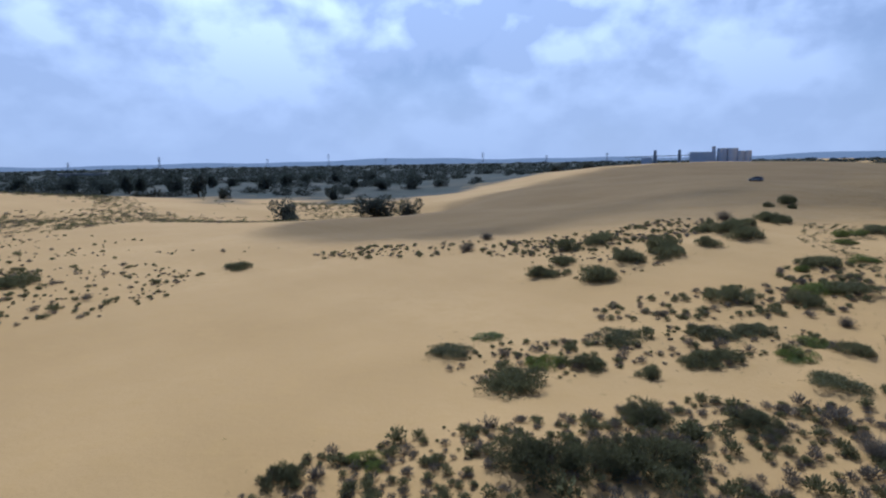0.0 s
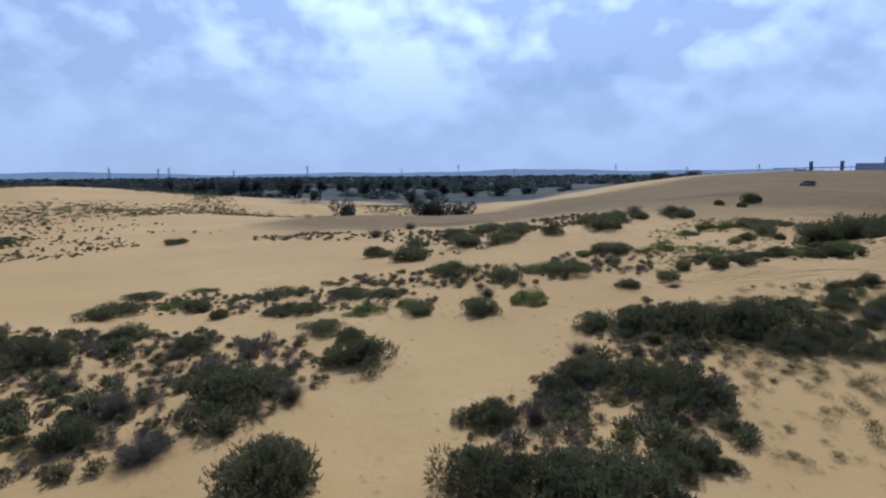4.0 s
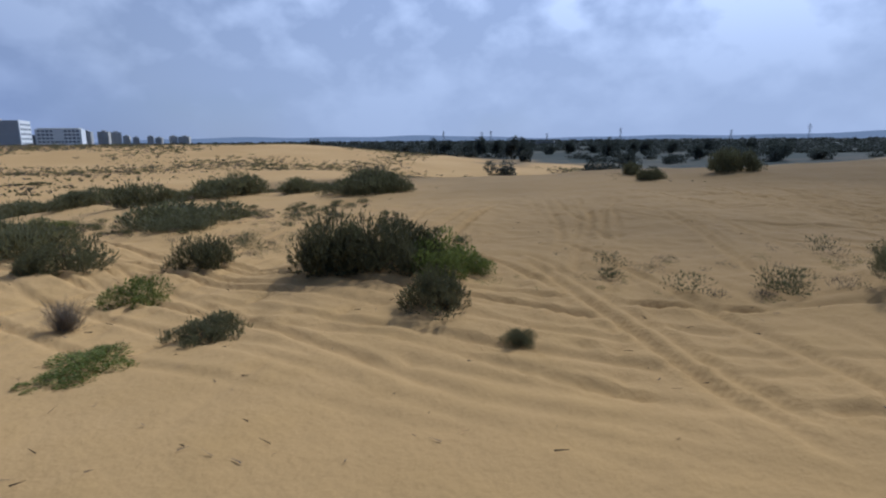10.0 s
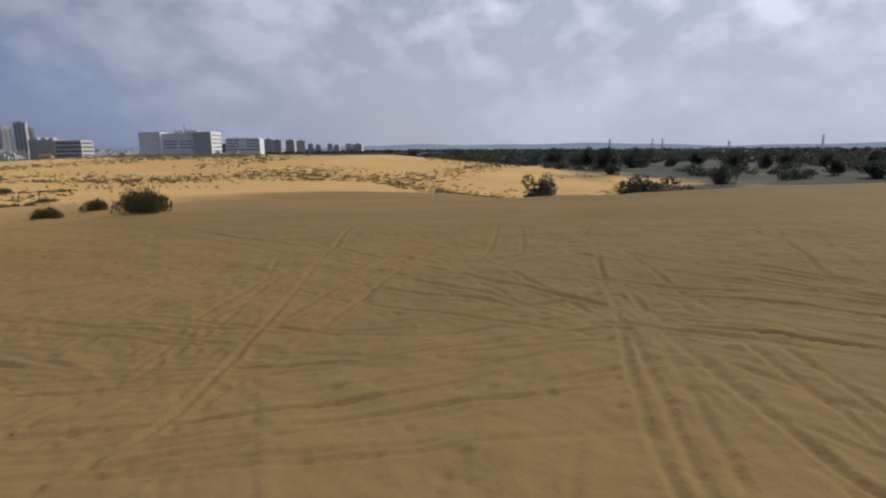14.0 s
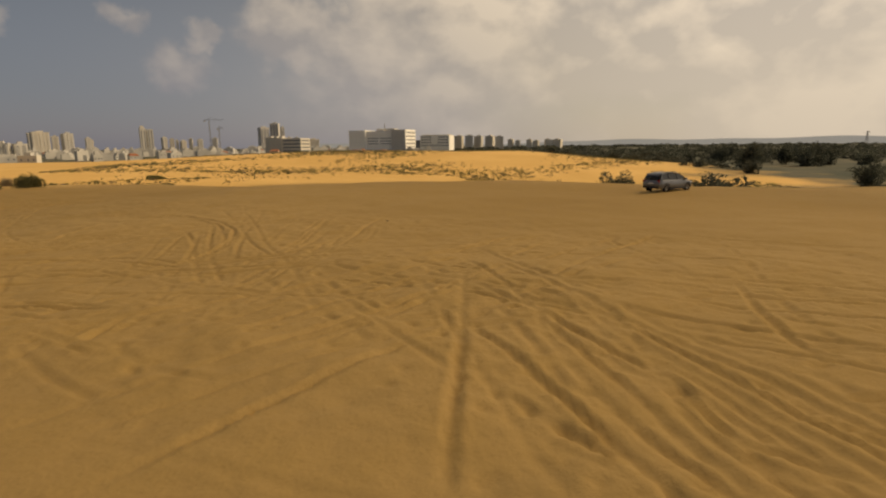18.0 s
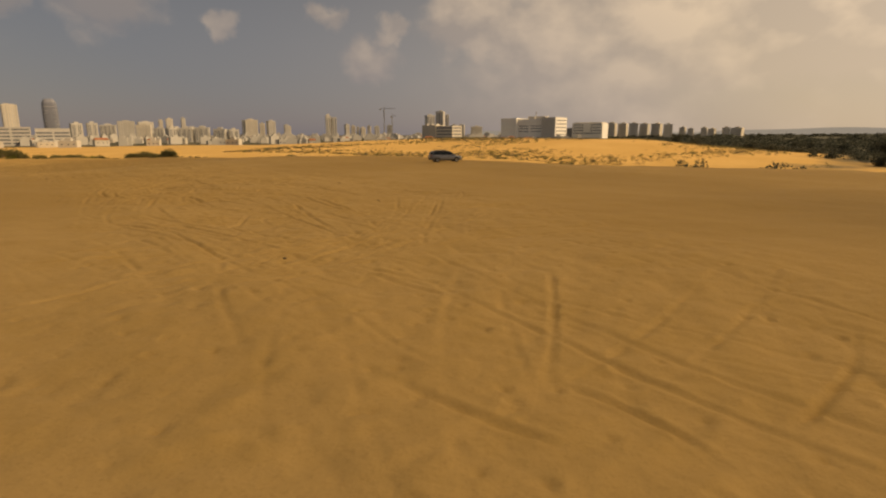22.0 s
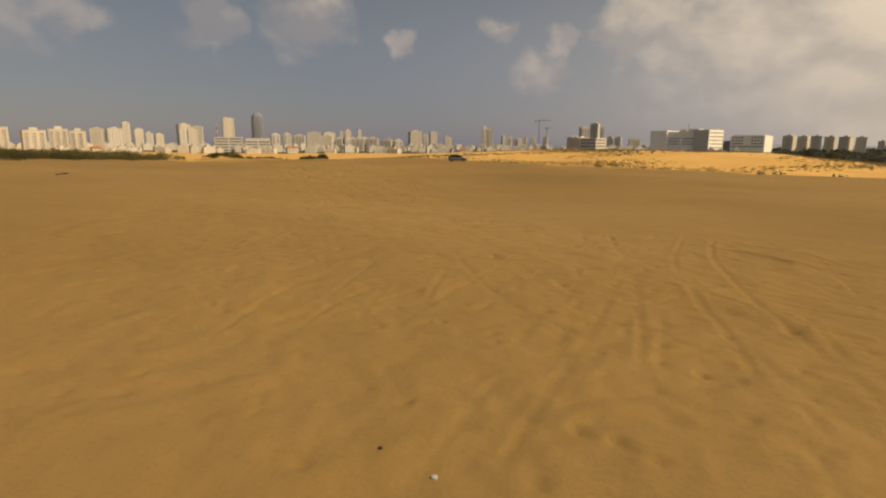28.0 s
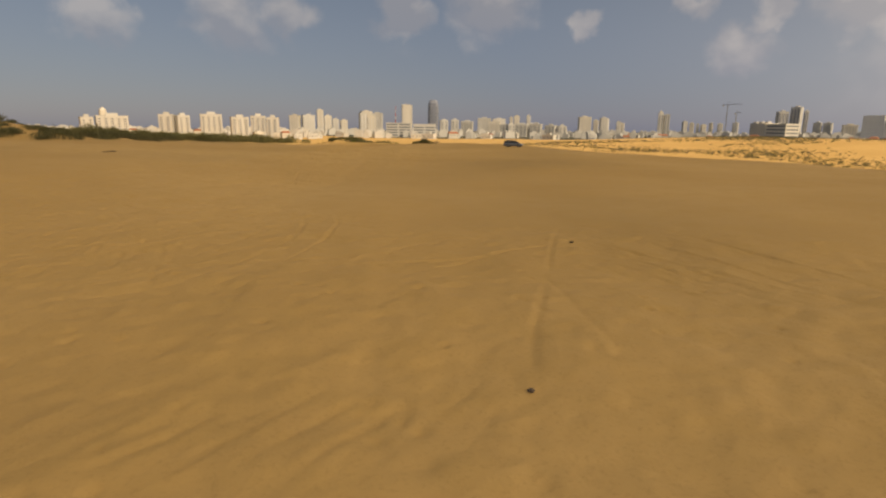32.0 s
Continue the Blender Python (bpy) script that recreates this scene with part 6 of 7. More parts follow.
def build_town():
    rng = np.random.default_rng(31)
    for row in CITY:
        town_building(*row, rng)
    # low white houses between the dunes and the towers
    for i in range(150):
        a, d = radians(rng.uniform(93, 176)), rng.uniform(720, 1500)
        x, y = 190 - d * math.sin(a), 230 + d * math.cos(a)
        w, dp, h = rng.uniform(8, 19), rng.uniform(8, 12), rng.uniform(5.5, 10)
        ob = thing("house", pose(x, y, PLAIN, 0, 0, math.degrees(a) + rng.uniform(-30, 30)), "low white house at the edge of town", "house", "white houses")
        tiled = rng.uniform() < 0.2
        box("wall", -w / 2, -dp / 2, 0, w / 2, dp / 2, h, WHITE_WALL if rng.uniform() < 0.75 else CREAM_WALL, ob)
        if tiled:
            bm = bmesh.new()
            v = [bm.verts.new(p) for p in ((-w / 2 - 0.4, -dp / 2 - 0.4, h), (w / 2 + 0.4, -dp / 2 - 0.4, h), (w / 2 + 0.4, dp / 2 + 0.4, h), (-w / 2 - 0.4, dp / 2 + 0.4, h), (-w / 2 + 2, 0, h + 3), (w / 2 - 2, 0, h + 3))]
            for f in ((0, 1, 5, 4), (2, 3, 4, 5), (1, 2, 5), (3, 0, 4)):
                bm.faces.new([v[k] for k in f])
            part("roof", bm, TILE_ROOF, ob)
        else:
            box("roof_room", -w * 0.2, -dp * 0.25, h + 0.004, w * 0.15, dp * 0.25, h + 2.6, WHITE_WALL, ob)
        for k in (-0.3, 0.05, 0.34):
            box("window", k * w - 0.8, -dp / 2 - 0.05, h * 0.5, k * w + 0.8, -dp / 2 + 0.2, h * 0.5 + 1.5, DARK_GLASS, ob)
            box("window", k * w - 0.8, dp / 2 - 0.2, h * 0.5, k * w + 0.8, dp / 2 + 0.05, h * 0.5 + 1.5, DARK_GLASS, ob)
    # houses further in, too small and many to count
    walls, holes = bmesh.new(), bmesh.new()
    for i in range(560):
        a, d = radians(rng.uniform(90, 178)), rng.uniform(900, 2100)
        x, y, t = 190 - d * math.sin(a), 230 + d * math.cos(a), a + rng.uniform(-0.5, 0.5)
        w, dp, h = rng.uniform(8, 20), rng.uniform(6, 10), rng.uniform(5, 12) * (0.7 + d / 2500)
        c, sn = math.cos(t), math.sin(t)
        boxes = [(walls, -w / 2, -dp / 2, 0, w / 2, dp / 2, h), (walls, -w * 0.2, -dp * 0.3, h + 0.01, w * 0.2, dp * 0.3, h + 2.8)]
        for k in (-0.32, 0, 0.32):
            for z in (0.35, 0.68):
                boxes.append((holes, k * w - 0.9, dp / 2 - 0.3, h * z, k * w + 0.9, dp / 2 + 0.06, h * z + 1.6))
        for bm, x0, y0, z0, x1, y1, z1 in boxes:
            v = [bm.verts.new((x + px * c - py * sn, y + px * sn + py * c, PLAIN + pz)) for px, py, pz in ((x0, y0, z0), (x1, y0, z0), (x1, y1, z0), (x0, y1, z0), (x0, y0, z1), (x1, y0, z1), (x1, y1, z1), (x0, y1, z1))]
            for f in ((4, 5, 6, 7), (0, 1, 5, 4), (1, 2, 6, 5), (2, 3, 7, 6), (3, 0, 4, 7)):
                bm.faces.new([v[j] for j in f])
    far = part("far_houses", walls, WHITE_WALL)
    tagged(far, "crowd of small white houses in the far town", "houses", kind="stuff")
    part("window", holes, DARK_GLASS, far)


build_town()


def window_rows(ob, x0, x1, y, z0, rows, n, size=(2.6, 1.7), step=4.6):
    for r in range(rows):
        for i in range(n):
            x = x0 + (i + 0.5) * (x1 - x0) / n
            box("window", x - size[0] / 2, y - 0.12, z0 + r * step, x + size[0] / 2, y + 0.35, z0 + r * step + size[1], DARK_GLASS, ob)


def build_hospital():
    """A large white block whose long front looks east; x runs along the front, y into the house."""
    ob = thing("hospital", pose(-829.7, 68.4, PLAIN, 0, 0, 70.0), "large white hospital with grey wings and window bands", "hospital")
    box("wing", 0, 0, 0, 31, 46, 41.5, PALE_STONE, ob, "plain grey-beige side wing")
    box("front", 31.003, 3, 0, 78.997, 46, 40, PALE_STONE, ob)
    box("wing", 79, -1, 0, 103, 52, 42, GREY_WALL, ob, "dark grey clad side wing")
    box("end_wall", 103.004, -0.6, 0, 104.2, 51.6, 42.4, PALE_STONE, ob, "bright white end wall")
    box("stair_tower", 28, -0.6, 10, 30.9, 2.9, 41.8, PALE_STONE, ob)
    box("roof_house", 47, 12, 40.004, 60, 30, 44.5, GREY_WALL, ob)
    box("roof_house", 63, 12, 40.004, 80, 30, 44.5, GREY_WALL, ob)
    box("mast", 61, 14, 40.004, 61.9, 15, 53, STEEL, ob)
    box("base", 5, -6, 0, 96, -0.7, 9, CREAM_WALL, ob)
    box("canopy", 45, -9, 9.004, 70, -0.7, 10.2, PALE_STONE, ob)
    window_rows(ob, 34, 53, 3, 18, 3, 6)
    window_rows(ob, 57, 77, 3, 18, 3, 6)
    for r in range(6):
        for i in range(6):
            y = 4 + i * 8
            box("window", 104.1, y, 6 + r * 6, 104.35, y + 5, 8.4 + r * 6, DARK_GLASS, ob)
    clinic = thing("clinic_building", pose(-886, 193, PLAIN, 0, 0, 70.0), "white office wing with dark square windows", "office building")
    box("wall", 0, 0, 0, 56, 34, 33, PALE_STONE, clinic)
    box("glass_link", -21, 4, 0, -0.004, 30, 25, DARK_GLASS, clinic, "dark blue glazed link")
    box("parapet", 3, 3, 33.004, 53, 31, 34.6, CREAM_WALL, clinic)
    window_rows(clinic, 2, 22, 0, 14, 4, 4, (3.6, 2.4), 5.0)
    window_rows(clinic, 34, 54, 0, 14, 4, 4, (3.6, 2.4), 5.0)
    window_rows(clinic, 22, 34, 0, 14, 1, 3, (3.0, 2.4), 5.0)


build_hospital()


def build_town_hall():
    ob = thing("curved_office", pose(-688, -45, PLAIN, 0, 0, 72.0), "cream curved office block with dark window bands", "office building")
    bm = bmesh.new()
    n, h = 14, 28.5
    front = [(36 * (1 - math.cos(a)) * 1.0, 20 - 20 * math.sin(a) - 6) for a in np.linspace(0.0, 1.57, n)]
    ring = front + [(36, 26), (0, 26)]
    lo, hi = [bm.verts.new((x, y, 0)) for x, y in ring], [bm.verts.new((x, y, h)) for x, y in ring]
    for i in range(len(ring)):
        j = (i + 1) % len(ring)
        bm.faces.new((lo[i], lo[j], hi[j], hi[i]))
    bm.faces.new(hi)
    part("drum", bm, CREAM_WALL, ob)
    box("wall", 36.004, -5, 0, 66, 24, h - 1, CREAM_WALL, ob)
    for r in range(5):
        box("window_band", 38, -5.15, 4 + r * 4.8, 65, -4.6, 6 + r * 4.8, DARK_GLASS, ob)
        box("window_band", 65.6, -3, 4 + r * 4.8, 66.15, 22, 6 + r * 4.8, DARK_GLASS, ob)
    for i in range(3):
        box("roof_house", 8 + 9 * i, 6, h + 0.004, 13 + 9 * i, 14, h + 2.4, GREY_WALL, ob)


build_town_hall()


def strut(bm, a, b, w):
    a, b = Vector(a), Vector(b)
    d = (b - a).normalized()
    s = d.orthogonal().normalized() * w
    t = d.cross(s).normalized() * w
    lo = [bm.verts.new(a + k) for k in (s, t, -s, -t)]
    hi = [bm.verts.new(b + k) for k in (s, t, -s, -t)]
    for i in range(4):
        bm.faces.new((lo[i], lo[(i + 1) % 4], hi[(i + 1) % 4], hi[i]))


def pylon_parts(ob, h):
    body = bmesh.new()
    legs = [(-1, -1), (1, -1), (1, 1), (-1, 1)]

    def at(k, z):
        w = 4.2 * (1 - z / h) ** 1.3 + 0.9
        return (legs[k][0] * w, legs[k][1] * w, z)

    levels = [0, h * 0.2, h * 0.4, h * 0.58, h * 0.72, h * 0.84, h * 0.94]
    for z1, z2 in zip(levels, levels[1:]):
        for k in range(4):
            strut(body, at(k, z1), at(k, z2), 0.55)
            strut(body, at(k, z1), at((k + 1) % 4, z2), 0.22)
    strut(body, (0, 0, h * 0.94), (0, 0, h), 0.5)
    part("lattice_mast", body, STEEL, ob)
    for z, r in ((h * 0.68, 8.0), (h * 0.79, 9.5), (h * 0.9, 7.0)):
        arm = bmesh.new()
        strut(arm, (-r, 0, z), (r, 0, z), 0.4)
        strut(arm, (-r, 0, z), (0, 0, z + 1.8), 0.25)
        strut(arm, (r, 0, z), (0, 0, z + 1.8), 0.25)
        part("cross_arm", arm, STEEL, ob)


def build_pylons():
    first = None
    for x, y, h, turn in ((-1867, 1915, 52, 20), (-1733, 2039, 52, 30), (-1701, 2066, 55, 30), (-1210, 2393, 62, 10), (-800, 2564, 46, 15), (-534, 2635, 66, 10), (-269, 2678, 42, 5), (199, 2689, 62, 0), (498, 2654, 44, -5), (769, 2591, 50, -10), (1100, 2480, 46, -20), (-1480, 2210, 40, 20)):
        z = PLAIN
        if first is None:
            first = thing("pylon", pose(x, y, z, 0, 0, turn), "tall steel lattice power pylon on the plain", "pylon", "pylons")
            pylon_parts(first, 55)
            continue
        ob = copy_thing(first, pose(x, y, z, 0, 0, turn) @ Matrix.Diagonal((1, 1, h / 55, 1)))


build_pylons()


def build_silos():
    ob = thing("grain_silo", pose(691, 1423, PLAIN, 0, 0, -27), "grey concrete grain elevator far over the plain", "silo")
    box("silo_block", -52, -14, 0, 8, 14, 34, PALE_METAL, ob)
    box("head_house", -2, -10, 34.004, 7, 10, 47, PALE_METAL, ob)
    for i, (x, r, h) in enumerate(((22, 12, 42), (46, 12, 42), (66, 9, 35), (80, 8, 35))):
        bm = bmesh.new()
        bmesh.ops.create_cone(bm, cap_ends=True, segments=28, radius1=r, radius2=r, depth=h, matrix=Matrix.Translation((x, 0, h / 2)))
        part("silo_drum", bm, PALE_METAL, ob)
    box("low_shed", -170, -14, 0, -146, 14, 22, PALE_METAL, ob)
    for x in (-138, -78):
        box("lift_tower", x - 3, -4, 0, x + 4, 4, 40, STEEL, ob)
    bm = bmesh.new()
    strut(bm, (-215, 0, 24), (-52, 0, 26), 1.4)
    for k in range(-205, -52, 18):
        strut(bm, (k, 0, 0), (k, 0, 25), 0.6)
    part("conveyor_bridge", bm, STEEL, ob)
    shed = thing("white_shed", pose(-630, 941, PLAIN, 0, 0, 20), "small white hut among the dark trees", "hut")
    box("wall", -6, -4, 0, 6, 4, 6, WHITE_WALL, shed)
    box("roof", -6.4, -4.4, 6.004, 6.4, 4.4, 6.5, CONCRETE, shed)
    box("window", -1, -4.06, 2, 1, -3.8, 4, DARK_GLASS, shed)
    barn = thing("long_barn", pose(-760, 1180, PLAIN, 0, 0, 25), "long pale farm shed beyond the trees", "barn")
    box("wall", -45, -9, 0, 45, 9, 7, CONCRETE, barn)
    box("roof", -46, -10, 7.004, 46, 10, 8.2, WHITE_WALL, barn)


build_silos()


def build_cranes():
    for x, y, h, reach, turn in ((-1565, -413, 94, 46, 75), (-1574, -389, 70, 34, 40)):
        ob = thing("tower_crane", pose(x, y, PLAIN, 0, 0, turn), "slim yellow tower crane over the town", "crane", "cranes")
        m, j = bmesh.new(), bmesh.new()
        for sx, sy in ((-1, -1), (1, -1), (1, 1), (-1, 1)):
            strut(m, (sx * 1.1, sy * 1.1, 0), (sx * 1.1, sy * 1.1, h), 0.4)
        part("crane_mast", m, STEEL, ob)
        strut(j, (-reach * 0.35, 0, h + 1), (reach, 0, h + 1), 0.8)
        strut(j, (0, 0, h), (0, 0, h + 8), 0.5)
        strut(j, (0, 0, h + 8), (reach * 0.7, 0, h + 1), 0.25)
        part("jib", j, STEEL, ob)
        box("counterweight", -reach * 0.35, -1.5, h - 3, -reach * 0.28, 1.5, h + 0.2, CONCRETE, ob)
    ob = thing("radio_mast", pose(-1191, -1553, PLAIN), "red and white banded radio mast", "mast")
    for i in range(8):
        bm = bmesh.new()
        strut(bm, (0, 0, i * 13), (0, 0, (i + 1) * 13), 2.6 - 0.28 * i)
        part("mast_section", bm, RED_PAINT if i % 2 else WHITE_WALL, ob)


RED_PAINT = material("red_paint", (0.5, 0.08, 0.05), 0.6, 0.2, 0.5, 5, 0)

build_cranes()


def build_far_hills():
    """Low hills at the edge of the plain, their haze painted as even glow."""
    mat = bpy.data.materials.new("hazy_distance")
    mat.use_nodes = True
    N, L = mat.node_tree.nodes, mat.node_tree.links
    # emission stands in for the haze: pale blue, near the low sky's tone
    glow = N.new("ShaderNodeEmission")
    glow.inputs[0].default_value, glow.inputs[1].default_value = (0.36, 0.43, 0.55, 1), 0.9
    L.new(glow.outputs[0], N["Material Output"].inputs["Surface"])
    n = 160
    a = np.radians(np.linspace(-60, 100, n))
    tall = 34 + 9 * np.sin(a * 7.0 + 1) + 6 * np.sin(a * 17.0) + 3 * np.sin(a * 43.0 + 2)
    x, y = 60 - 4200 * np.sin(a), 120 + 4200 * np.cos(a)
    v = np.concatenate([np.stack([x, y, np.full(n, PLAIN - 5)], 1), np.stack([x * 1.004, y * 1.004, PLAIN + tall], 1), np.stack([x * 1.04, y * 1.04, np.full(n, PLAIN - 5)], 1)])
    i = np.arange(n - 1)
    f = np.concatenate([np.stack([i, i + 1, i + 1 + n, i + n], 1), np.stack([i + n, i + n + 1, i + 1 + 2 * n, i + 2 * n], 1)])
    tagged(new("backdrop", mesh_of("backdrop", v, f, mat)), "low hills beyond the plain, haze painted as blue glow", "backdrop", kind="structure")


build_far_hills()


# ---- the car and small things on the sand ----
SILVER = material("grey_car_paint", (0.2, 0.21, 0.225), 0.35, 0.08, 1.0, 30, 0, metal=0.55)
TYRE = material("black_rubber", (0.022, 0.022, 0.022), 0.85, 0.3, 4, 60, 0.2)
BLACK = material("black_plastic", (0.03, 0.03, 0.032), 0.55, 0.2, 3, 50, 0.1)
CAR_GLASS = material("tinted_car_glass", (0.02, 0.025, 0.028), 0.08, 0.2, 1, 4, 0)
LAMP = material("clear_lamp", (0.75, 0.77, 0.8), 0.1, 0.1, 4, 20, 0)
RED_LAMP = material("red_lamp", (0.4, 0.02, 0.02), 0.2, 0.2, 4, 20, 0)
PALE = material("white_plastic", (0.8, 0.8, 0.78), 0.5, 0.1, 8, 40, 0.1)
WOOD = material("weathered_wood", (0.15, 0.105, 0.075), 0.9, 0.4, 6, 30, 0.3)


def loft(sections, name, mat, parent, close=True):
    """A skin through cross-sections, each a list of points."""
    bm = bmesh.new()
    rows = [[bm.verts.new(p) for p in s] for s in sections]
    n = len(rows[0])
    for a, b in zip(rows, rows[1:]):
        for i in range(n):
            j = (i + 1) % n
            bm.faces.new((a[i], a[j], b[j], b[i]))
    if close:
        bm.faces.new(rows[0][::-1])
        bm.faces.new(rows[-1])
    bmesh.ops.recalc_face_normals(bm, faces=bm.faces)
    for f in bm.faces:
        f.smooth = True
    return part(name, bm, mat, parent)


def build_car(x, y, heading):
    """A compact crossover; x runs forward, wheels on the sand."""
    ob = thing("car", pose(x, y, z_at(x, y) - 0.03, 0, 0, heading), "grey crossover car standing on the sand flat", "car")
    # lower body: stations along x with width, sill height and shoulder height
    st = [(-2.2, 0.74, 0.5, 0.92), (-2.12, 0.84, 0.36, 1.0), (-1.6, 0.9, 0.27, 1.04), (-0.8, 0.91, 0.25, 1.02), (0.2, 0.91, 0.25, 1.0), (0.9, 0.91, 0.25, 0.98), (1.35, 0.9, 0.26, 0.95), (1.8, 0.86, 0.28, 0.87), (2.12, 0.74, 0.34, 0.76), (2.22, 0.58, 0.44, 0.66)]
    rows = []
    for px, w, lo, hi in st:
        rows.append([(px, -w * 0.94, lo), (px, -w, lo + 0.12), (px, -w, (lo + hi) / 2), (px, -w * 0.97, hi - 0.08), (px, -w * 0.9, hi), (px, w * 0.9, hi), (px, w * 0.97, hi - 0.08), (px, w, (lo + hi) / 2), (px, w, lo + 0.12), (px, w * 0.94, lo)])
    loft(rows, "body", SILVER, ob)
    roof = [(-2.02, 0.62, 1.38), (-1.75, 0.66, 1.54), (-1.0, 0.67, 1.6), (-0.2, 0.66, 1.6), (0.25, 0.62, 1.55), (0.42, 0.6, 1.49)]
    loft([[(px, -w, z - 0.05), (px, -w * 0.9, z), (px, w * 0.9, z), (px, w, z - 0.05)] for px, w, z in roof], "roof", SILVER, ob)
    # glazing between shoulder and roof
    loft([[(-2.1, -0.78, 1.0), (-2.1, 0.78, 1.0), (-2.06, 0.78, 1.0), (-2.06, -0.78, 1.0)], [(-2.0, -0.6, 1.36), (-2.0, 0.6, 1.36), (-1.96, 0.6, 1.36), (-1.96, -0.6, 1.36)]], "rear_window", CAR_GLASS, ob)
    loft([[(1.28, -0.8, 0.97), (1.28, 0.8, 0.97), (1.23, 0.8, 0.96), (1.23, -0.8, 0.96)], [(0.42, -0.6, 1.47), (0.42, 0.6, 1.47), (0.38, 0.6, 1.45), (0.38, -0.6, 1.45)]], "windscreen", CAR_GLASS, ob)
    for s in (-1, 1):
        for a, b, c, d in ((1.18, 0.1, 0.36, 0.1), (0.02, -0.95, 0.02, -0.95), (-1.03, -1.95, -1.03, -1.72)):
            bm = bmesh.new()
            pts = [(a, s * 0.835, 0.985), (b, s * 0.84, 1.0), (d, s * 0.655, 1.5), (c, s * 0.655, 1.5)]
            outer = [bm.verts.new(p) for p in pts]
            inner = [bm.verts.new((p[0], p[1] - s * 0.03, p[2])) for p in pts]
            bm.faces.new(outer), bm.faces.new(inner[::-1])
            for i in range(4):
                bm.faces.new((outer[i], outer[(i + 1) % 4], inner[(i + 1) % 4], inner[i]))
            part("side_window", bm, CAR_GLASS, ob)
        for px, qx in ((0.06, 0.06), (-0.99, -0.99), (-2.0, -1.78), (1.24, 0.4)):
            bm = bmesh.new()
            strut(bm, (px, s * 0.835, 0.98), (qx, s * 0.65, 1.52), 0.035)
            part("window_post", bm, SILVER if px in (-2.0, 1.24) else BLACK, ob)
        bm = bmesh.new()
        strut(bm, (-1.6, s * 0.58, 1.645), (0.1, s * 0.58, 1.645), 0.022)
        part("roof_rail", bm, BLACK, ob)
        for wx in (-1.32, 1.38):
            hub = Matrix.Translation((wx, s * 0.8, 0.34)) @ pose(0, 0, 0, 90, 0, 0)
            bm = bmesh.new()
            prof = [(0.2, 0.11), (0.3, 0.115), (0.34, 0.085), (0.345, 0.0), (0.34, -0.085), (0.3, -0.115), (0.2, -0.11)]
            rings = [[bm.verts.new(hub @ Vector((r * math.cos(a), r * math.sin(a), z))) for r, z in prof] for a in np.linspace(0, 6.283, 29)[:-1]]
            for i in range(28):
                for k in range(6):
                    bm.faces.new((rings[i][k], rings[(i + 1) % 28][k], rings[(i + 1) % 28][k + 1], rings[i][k + 1]))
            wheel = part("wheel", bm, TYRE, ob)
            rim = bmesh.new()
            bmesh.ops.create_cone(rim, cap_ends=True, segments=20, radius1=0.21, radius2=0.21, depth=0.14, matrix=hub)
            part("rim", rim, STEEL, wheel, "grey alloy rim")
            arch = bmesh.new()
            for a0 in np.linspace(0.0, 2.95, 9):
                strut(arch, (wx + 0.4 * math.cos(a0), s * 0.905, 0.34 + 0.4 * math.sin(a0)), (wx + 0.4 * math.cos(a0 + 0.2), s * 0.905, 0.34 + 0.4 * math.sin(a0 + 0.2)), 0.045)
            part("wheel_arch", arch, BLACK, ob)
        box("sill_trim", -0.95, s * 0.9 - 0.03, 0.24, 1.0, s * 0.9 + 0.03, 0.38, BLACK, ob)
        box("mirror", 0.95, s * 0.93 - 0.1, 0.98, 1.12, s * 0.93 + 0.1, 1.12, SILVER, ob)
        box("headlight", 1.98, s * 0.58 - 0.16, 0.66, 2.17, s * 0.58 + 0.14, 0.78, LAMP, ob)
        box("tail_light", -2.19, s * 0.68 - 0.12, 0.82, -2.08, s * 0.68 + 0.12, 1.0, RED_LAMP, ob)
        for dx in (0.35, -0.75):
            box("door_handle", dx - 0.1, s * 0.915 - 0.015, 0.86, dx + 0.1, s * 0.915 + 0.015, 0.89, BLACK, ob)
    box("grille", 2.16, -0.42, 0.46, 2.235, 0.42, 0.64, BLACK, ob)
    box("front_bumper", 2.0, -0.66, 0.28, 2.2, 0.66, 0.42, BLACK, ob)
    box("rear_bumper", -2.24, -0.7, 0.34, -2.1, 0.7, 0.5, BLACK, ob)
    box("number_plate", 2.236, -0.25, 0.5, 2.246, 0.25, 0.6, PALE, ob)
    box("number_plate", -2.216, -0.25, 0.7, -2.206, 0.25, 0.8, PALE, ob)


build_car(106, 187, 118)


def lump(name, x, y, r, mat, label, category, seed, flat=0.6):
    rng = np.random.default_rng(seed)
    bm = bmesh.new()
    bmesh.ops.create_icosphere(bm, subdivisions=2, radius=r)
    for v in bm.verts:
        v.co *= 1 + rng.uniform(-0.22, 0.22)
        v.co.z *= flat
    ob = part(name, bm, mat)
    ob.matrix_world = pose(x, y, z_at(x, y) + float(pressed(np.array(x), np.array(y))) + r * flat * 0.5, 0, 0, rng.uniform(0, 360))
    return tagged(ob, label, category)


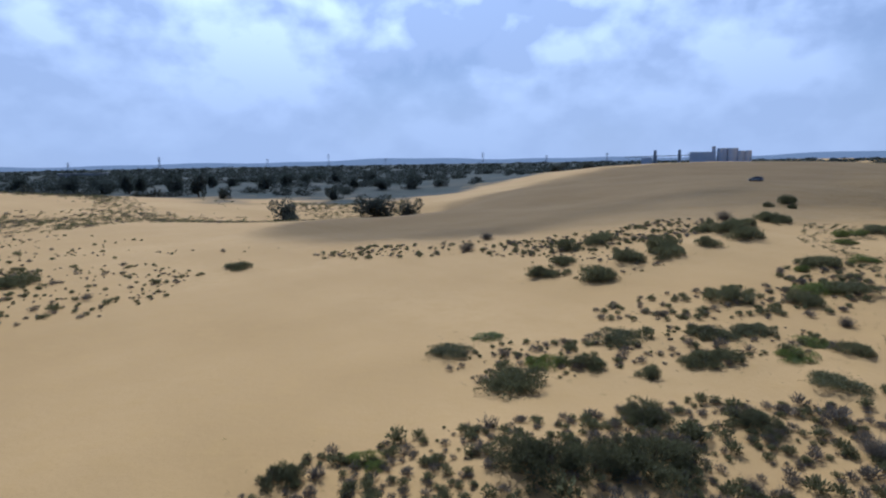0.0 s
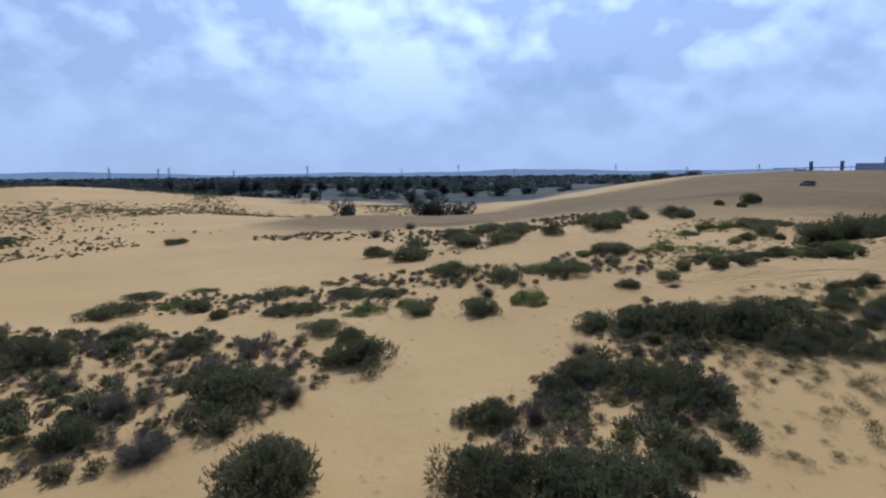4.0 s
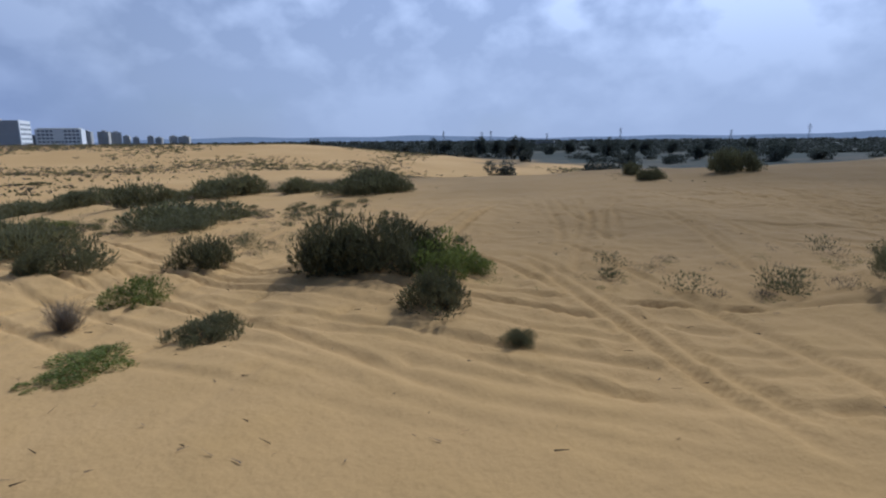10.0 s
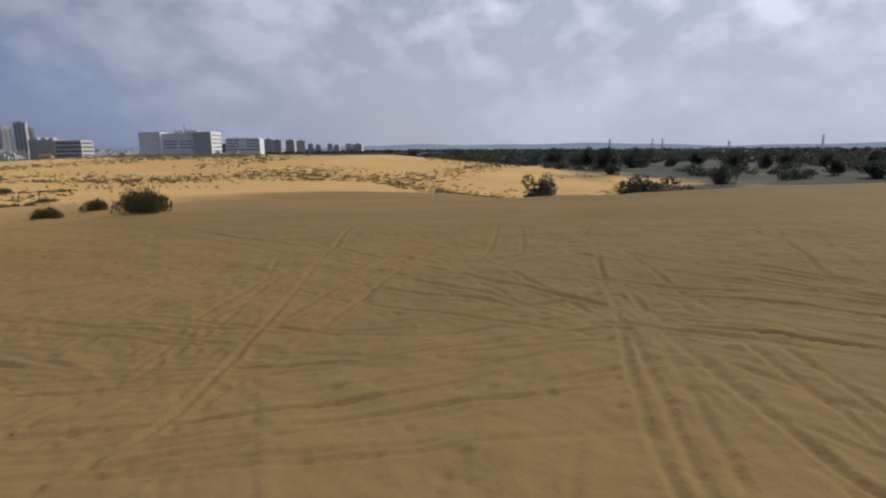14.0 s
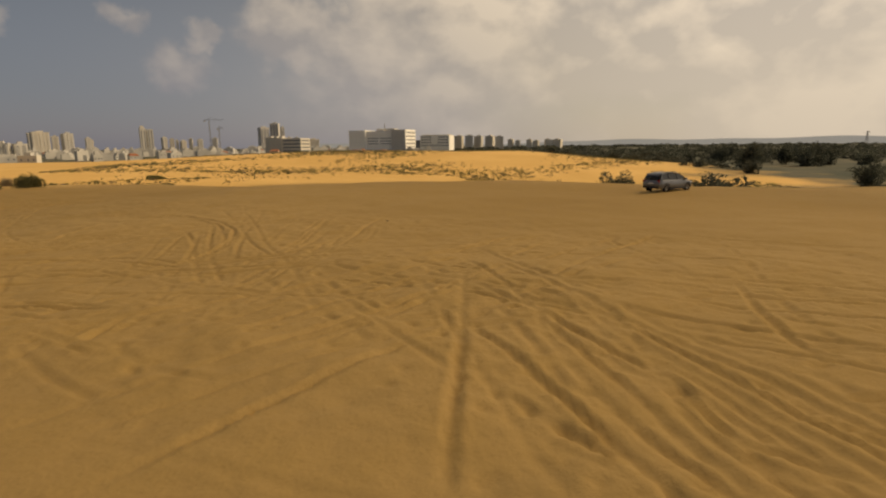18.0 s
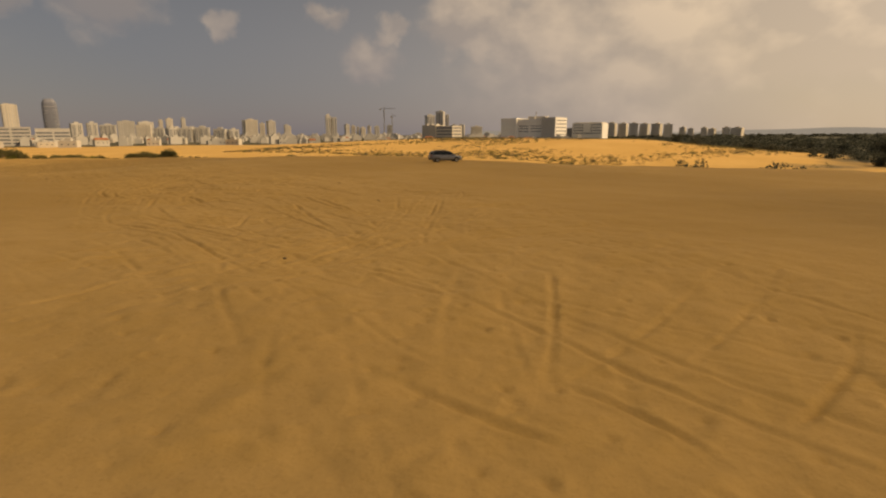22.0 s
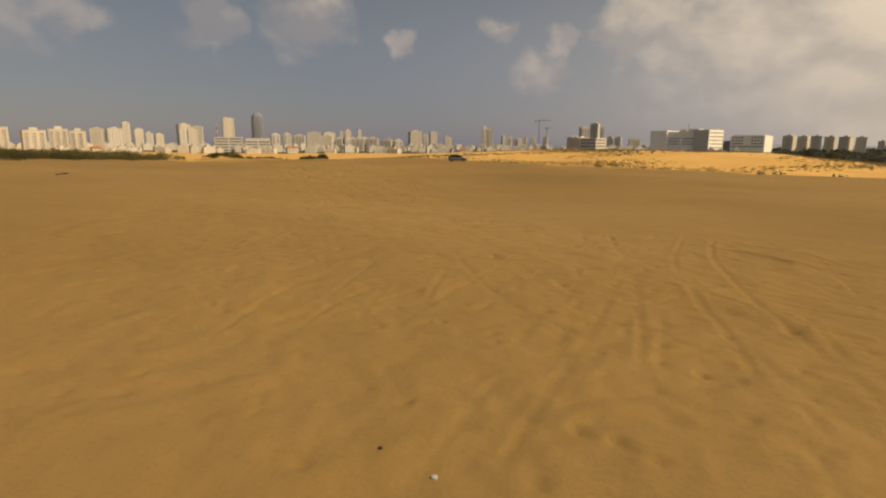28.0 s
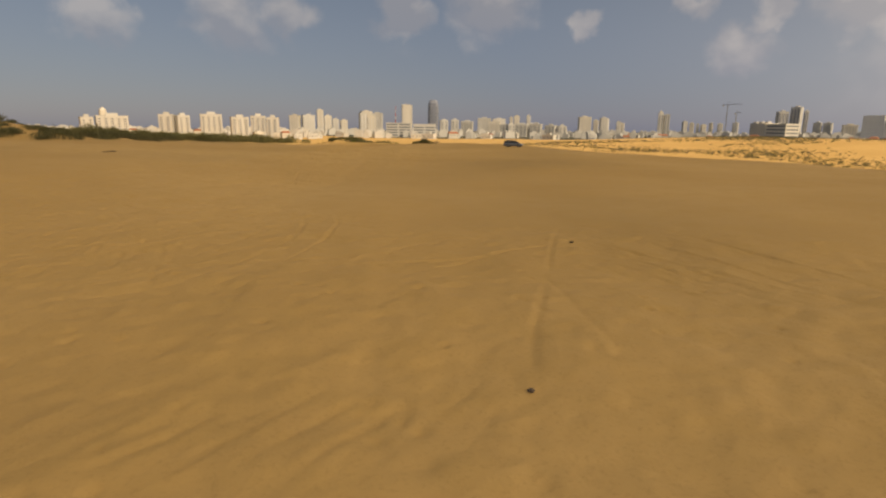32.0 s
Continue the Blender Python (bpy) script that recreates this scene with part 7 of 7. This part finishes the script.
def build_litter():
    for i, (x, y, r) in enumerate(((117.3, 163.9, 0.07), (138.4, 186.6, 0.07), (146.7, 192.1, 0.07), (162.8, 194.2, 0.07), (134.2, 183.7, 0.07), (199.3, 267.6, 0.07), (187.0, 259.9, 0.09), (91.6, 106.1, 0.08), (94.8, 106.9, 0.07), (214.7, 244.8, 0.04))):
        lump("stone", x, y, r, WOOD, "small dark stone lying on open sand", "stone", 300 + i)
    # a dead branch
    ob = thing("driftwood", pose(188.0, 180.5, z_at(188.0, 180.5) + 0.05, 0, 0, 40), "dead brown branch lying on the sand", "branch")
    bm = bmesh.new()
    strut(bm, (-1.3, 0, 0), (0.2, 0.12, 0.06), 0.09)
    strut(bm, (0.2, 0.12, 0.06), (1.4, -0.1, 0.02), 0.06)
    part("limb", bm, WOOD, ob)
    bm = bmesh.new()
    strut(bm, (0.1, 0.1, 0.06), (0.7, 0.7, 0.12), 0.035)
    part("twig", bm, WOOD, ob)
    # crumpled plastic
    lump("plastic_scrap", 214.9, 245.9, 0.05, PALE, "crumpled white plastic scrap on the sand", "litter", 411, 0.5)
    rng = np.random.default_rng(9)
    # twigs and bits blown over the sand between the shrubs
    n = 1500
    s = rng.uniform(0, 1, n)
    x, y = 60 + 48 * s + rng.normal(0, 9, n), 36 + 66 * s + rng.normal(0, 9, n)
    # thicker where old roots lie bare
    for cx, cy, r in ((87.8, 80.3, 1.5), (74.5, 59, 2.2), (69.5, 51.8, 1.6), (79, 64, 2.5), (54, 33, 4)):
        x, y = np.append(x, rng.normal(cx, r, 260)), np.append(y, rng.normal(cy, r, 260))
    n = len(x)
    z = height(x, y) + 0.012
    a = rng.uniform(0, 6.283, n)
    p = np.stack([x, y, z], 1)
    d = np.stack([np.cos(a), np.sin(a), rng.uniform(-0.05, 0.3, n)], 1)
    v, f = blades(p, d, 0.11, 0.009, rng)
    tagged(new("twig_litter", mesh_of("twig_litter", v, f, WOOD)), "dry twigs and bits scattered on sand", "litter", kind="stuff")


build_litter()
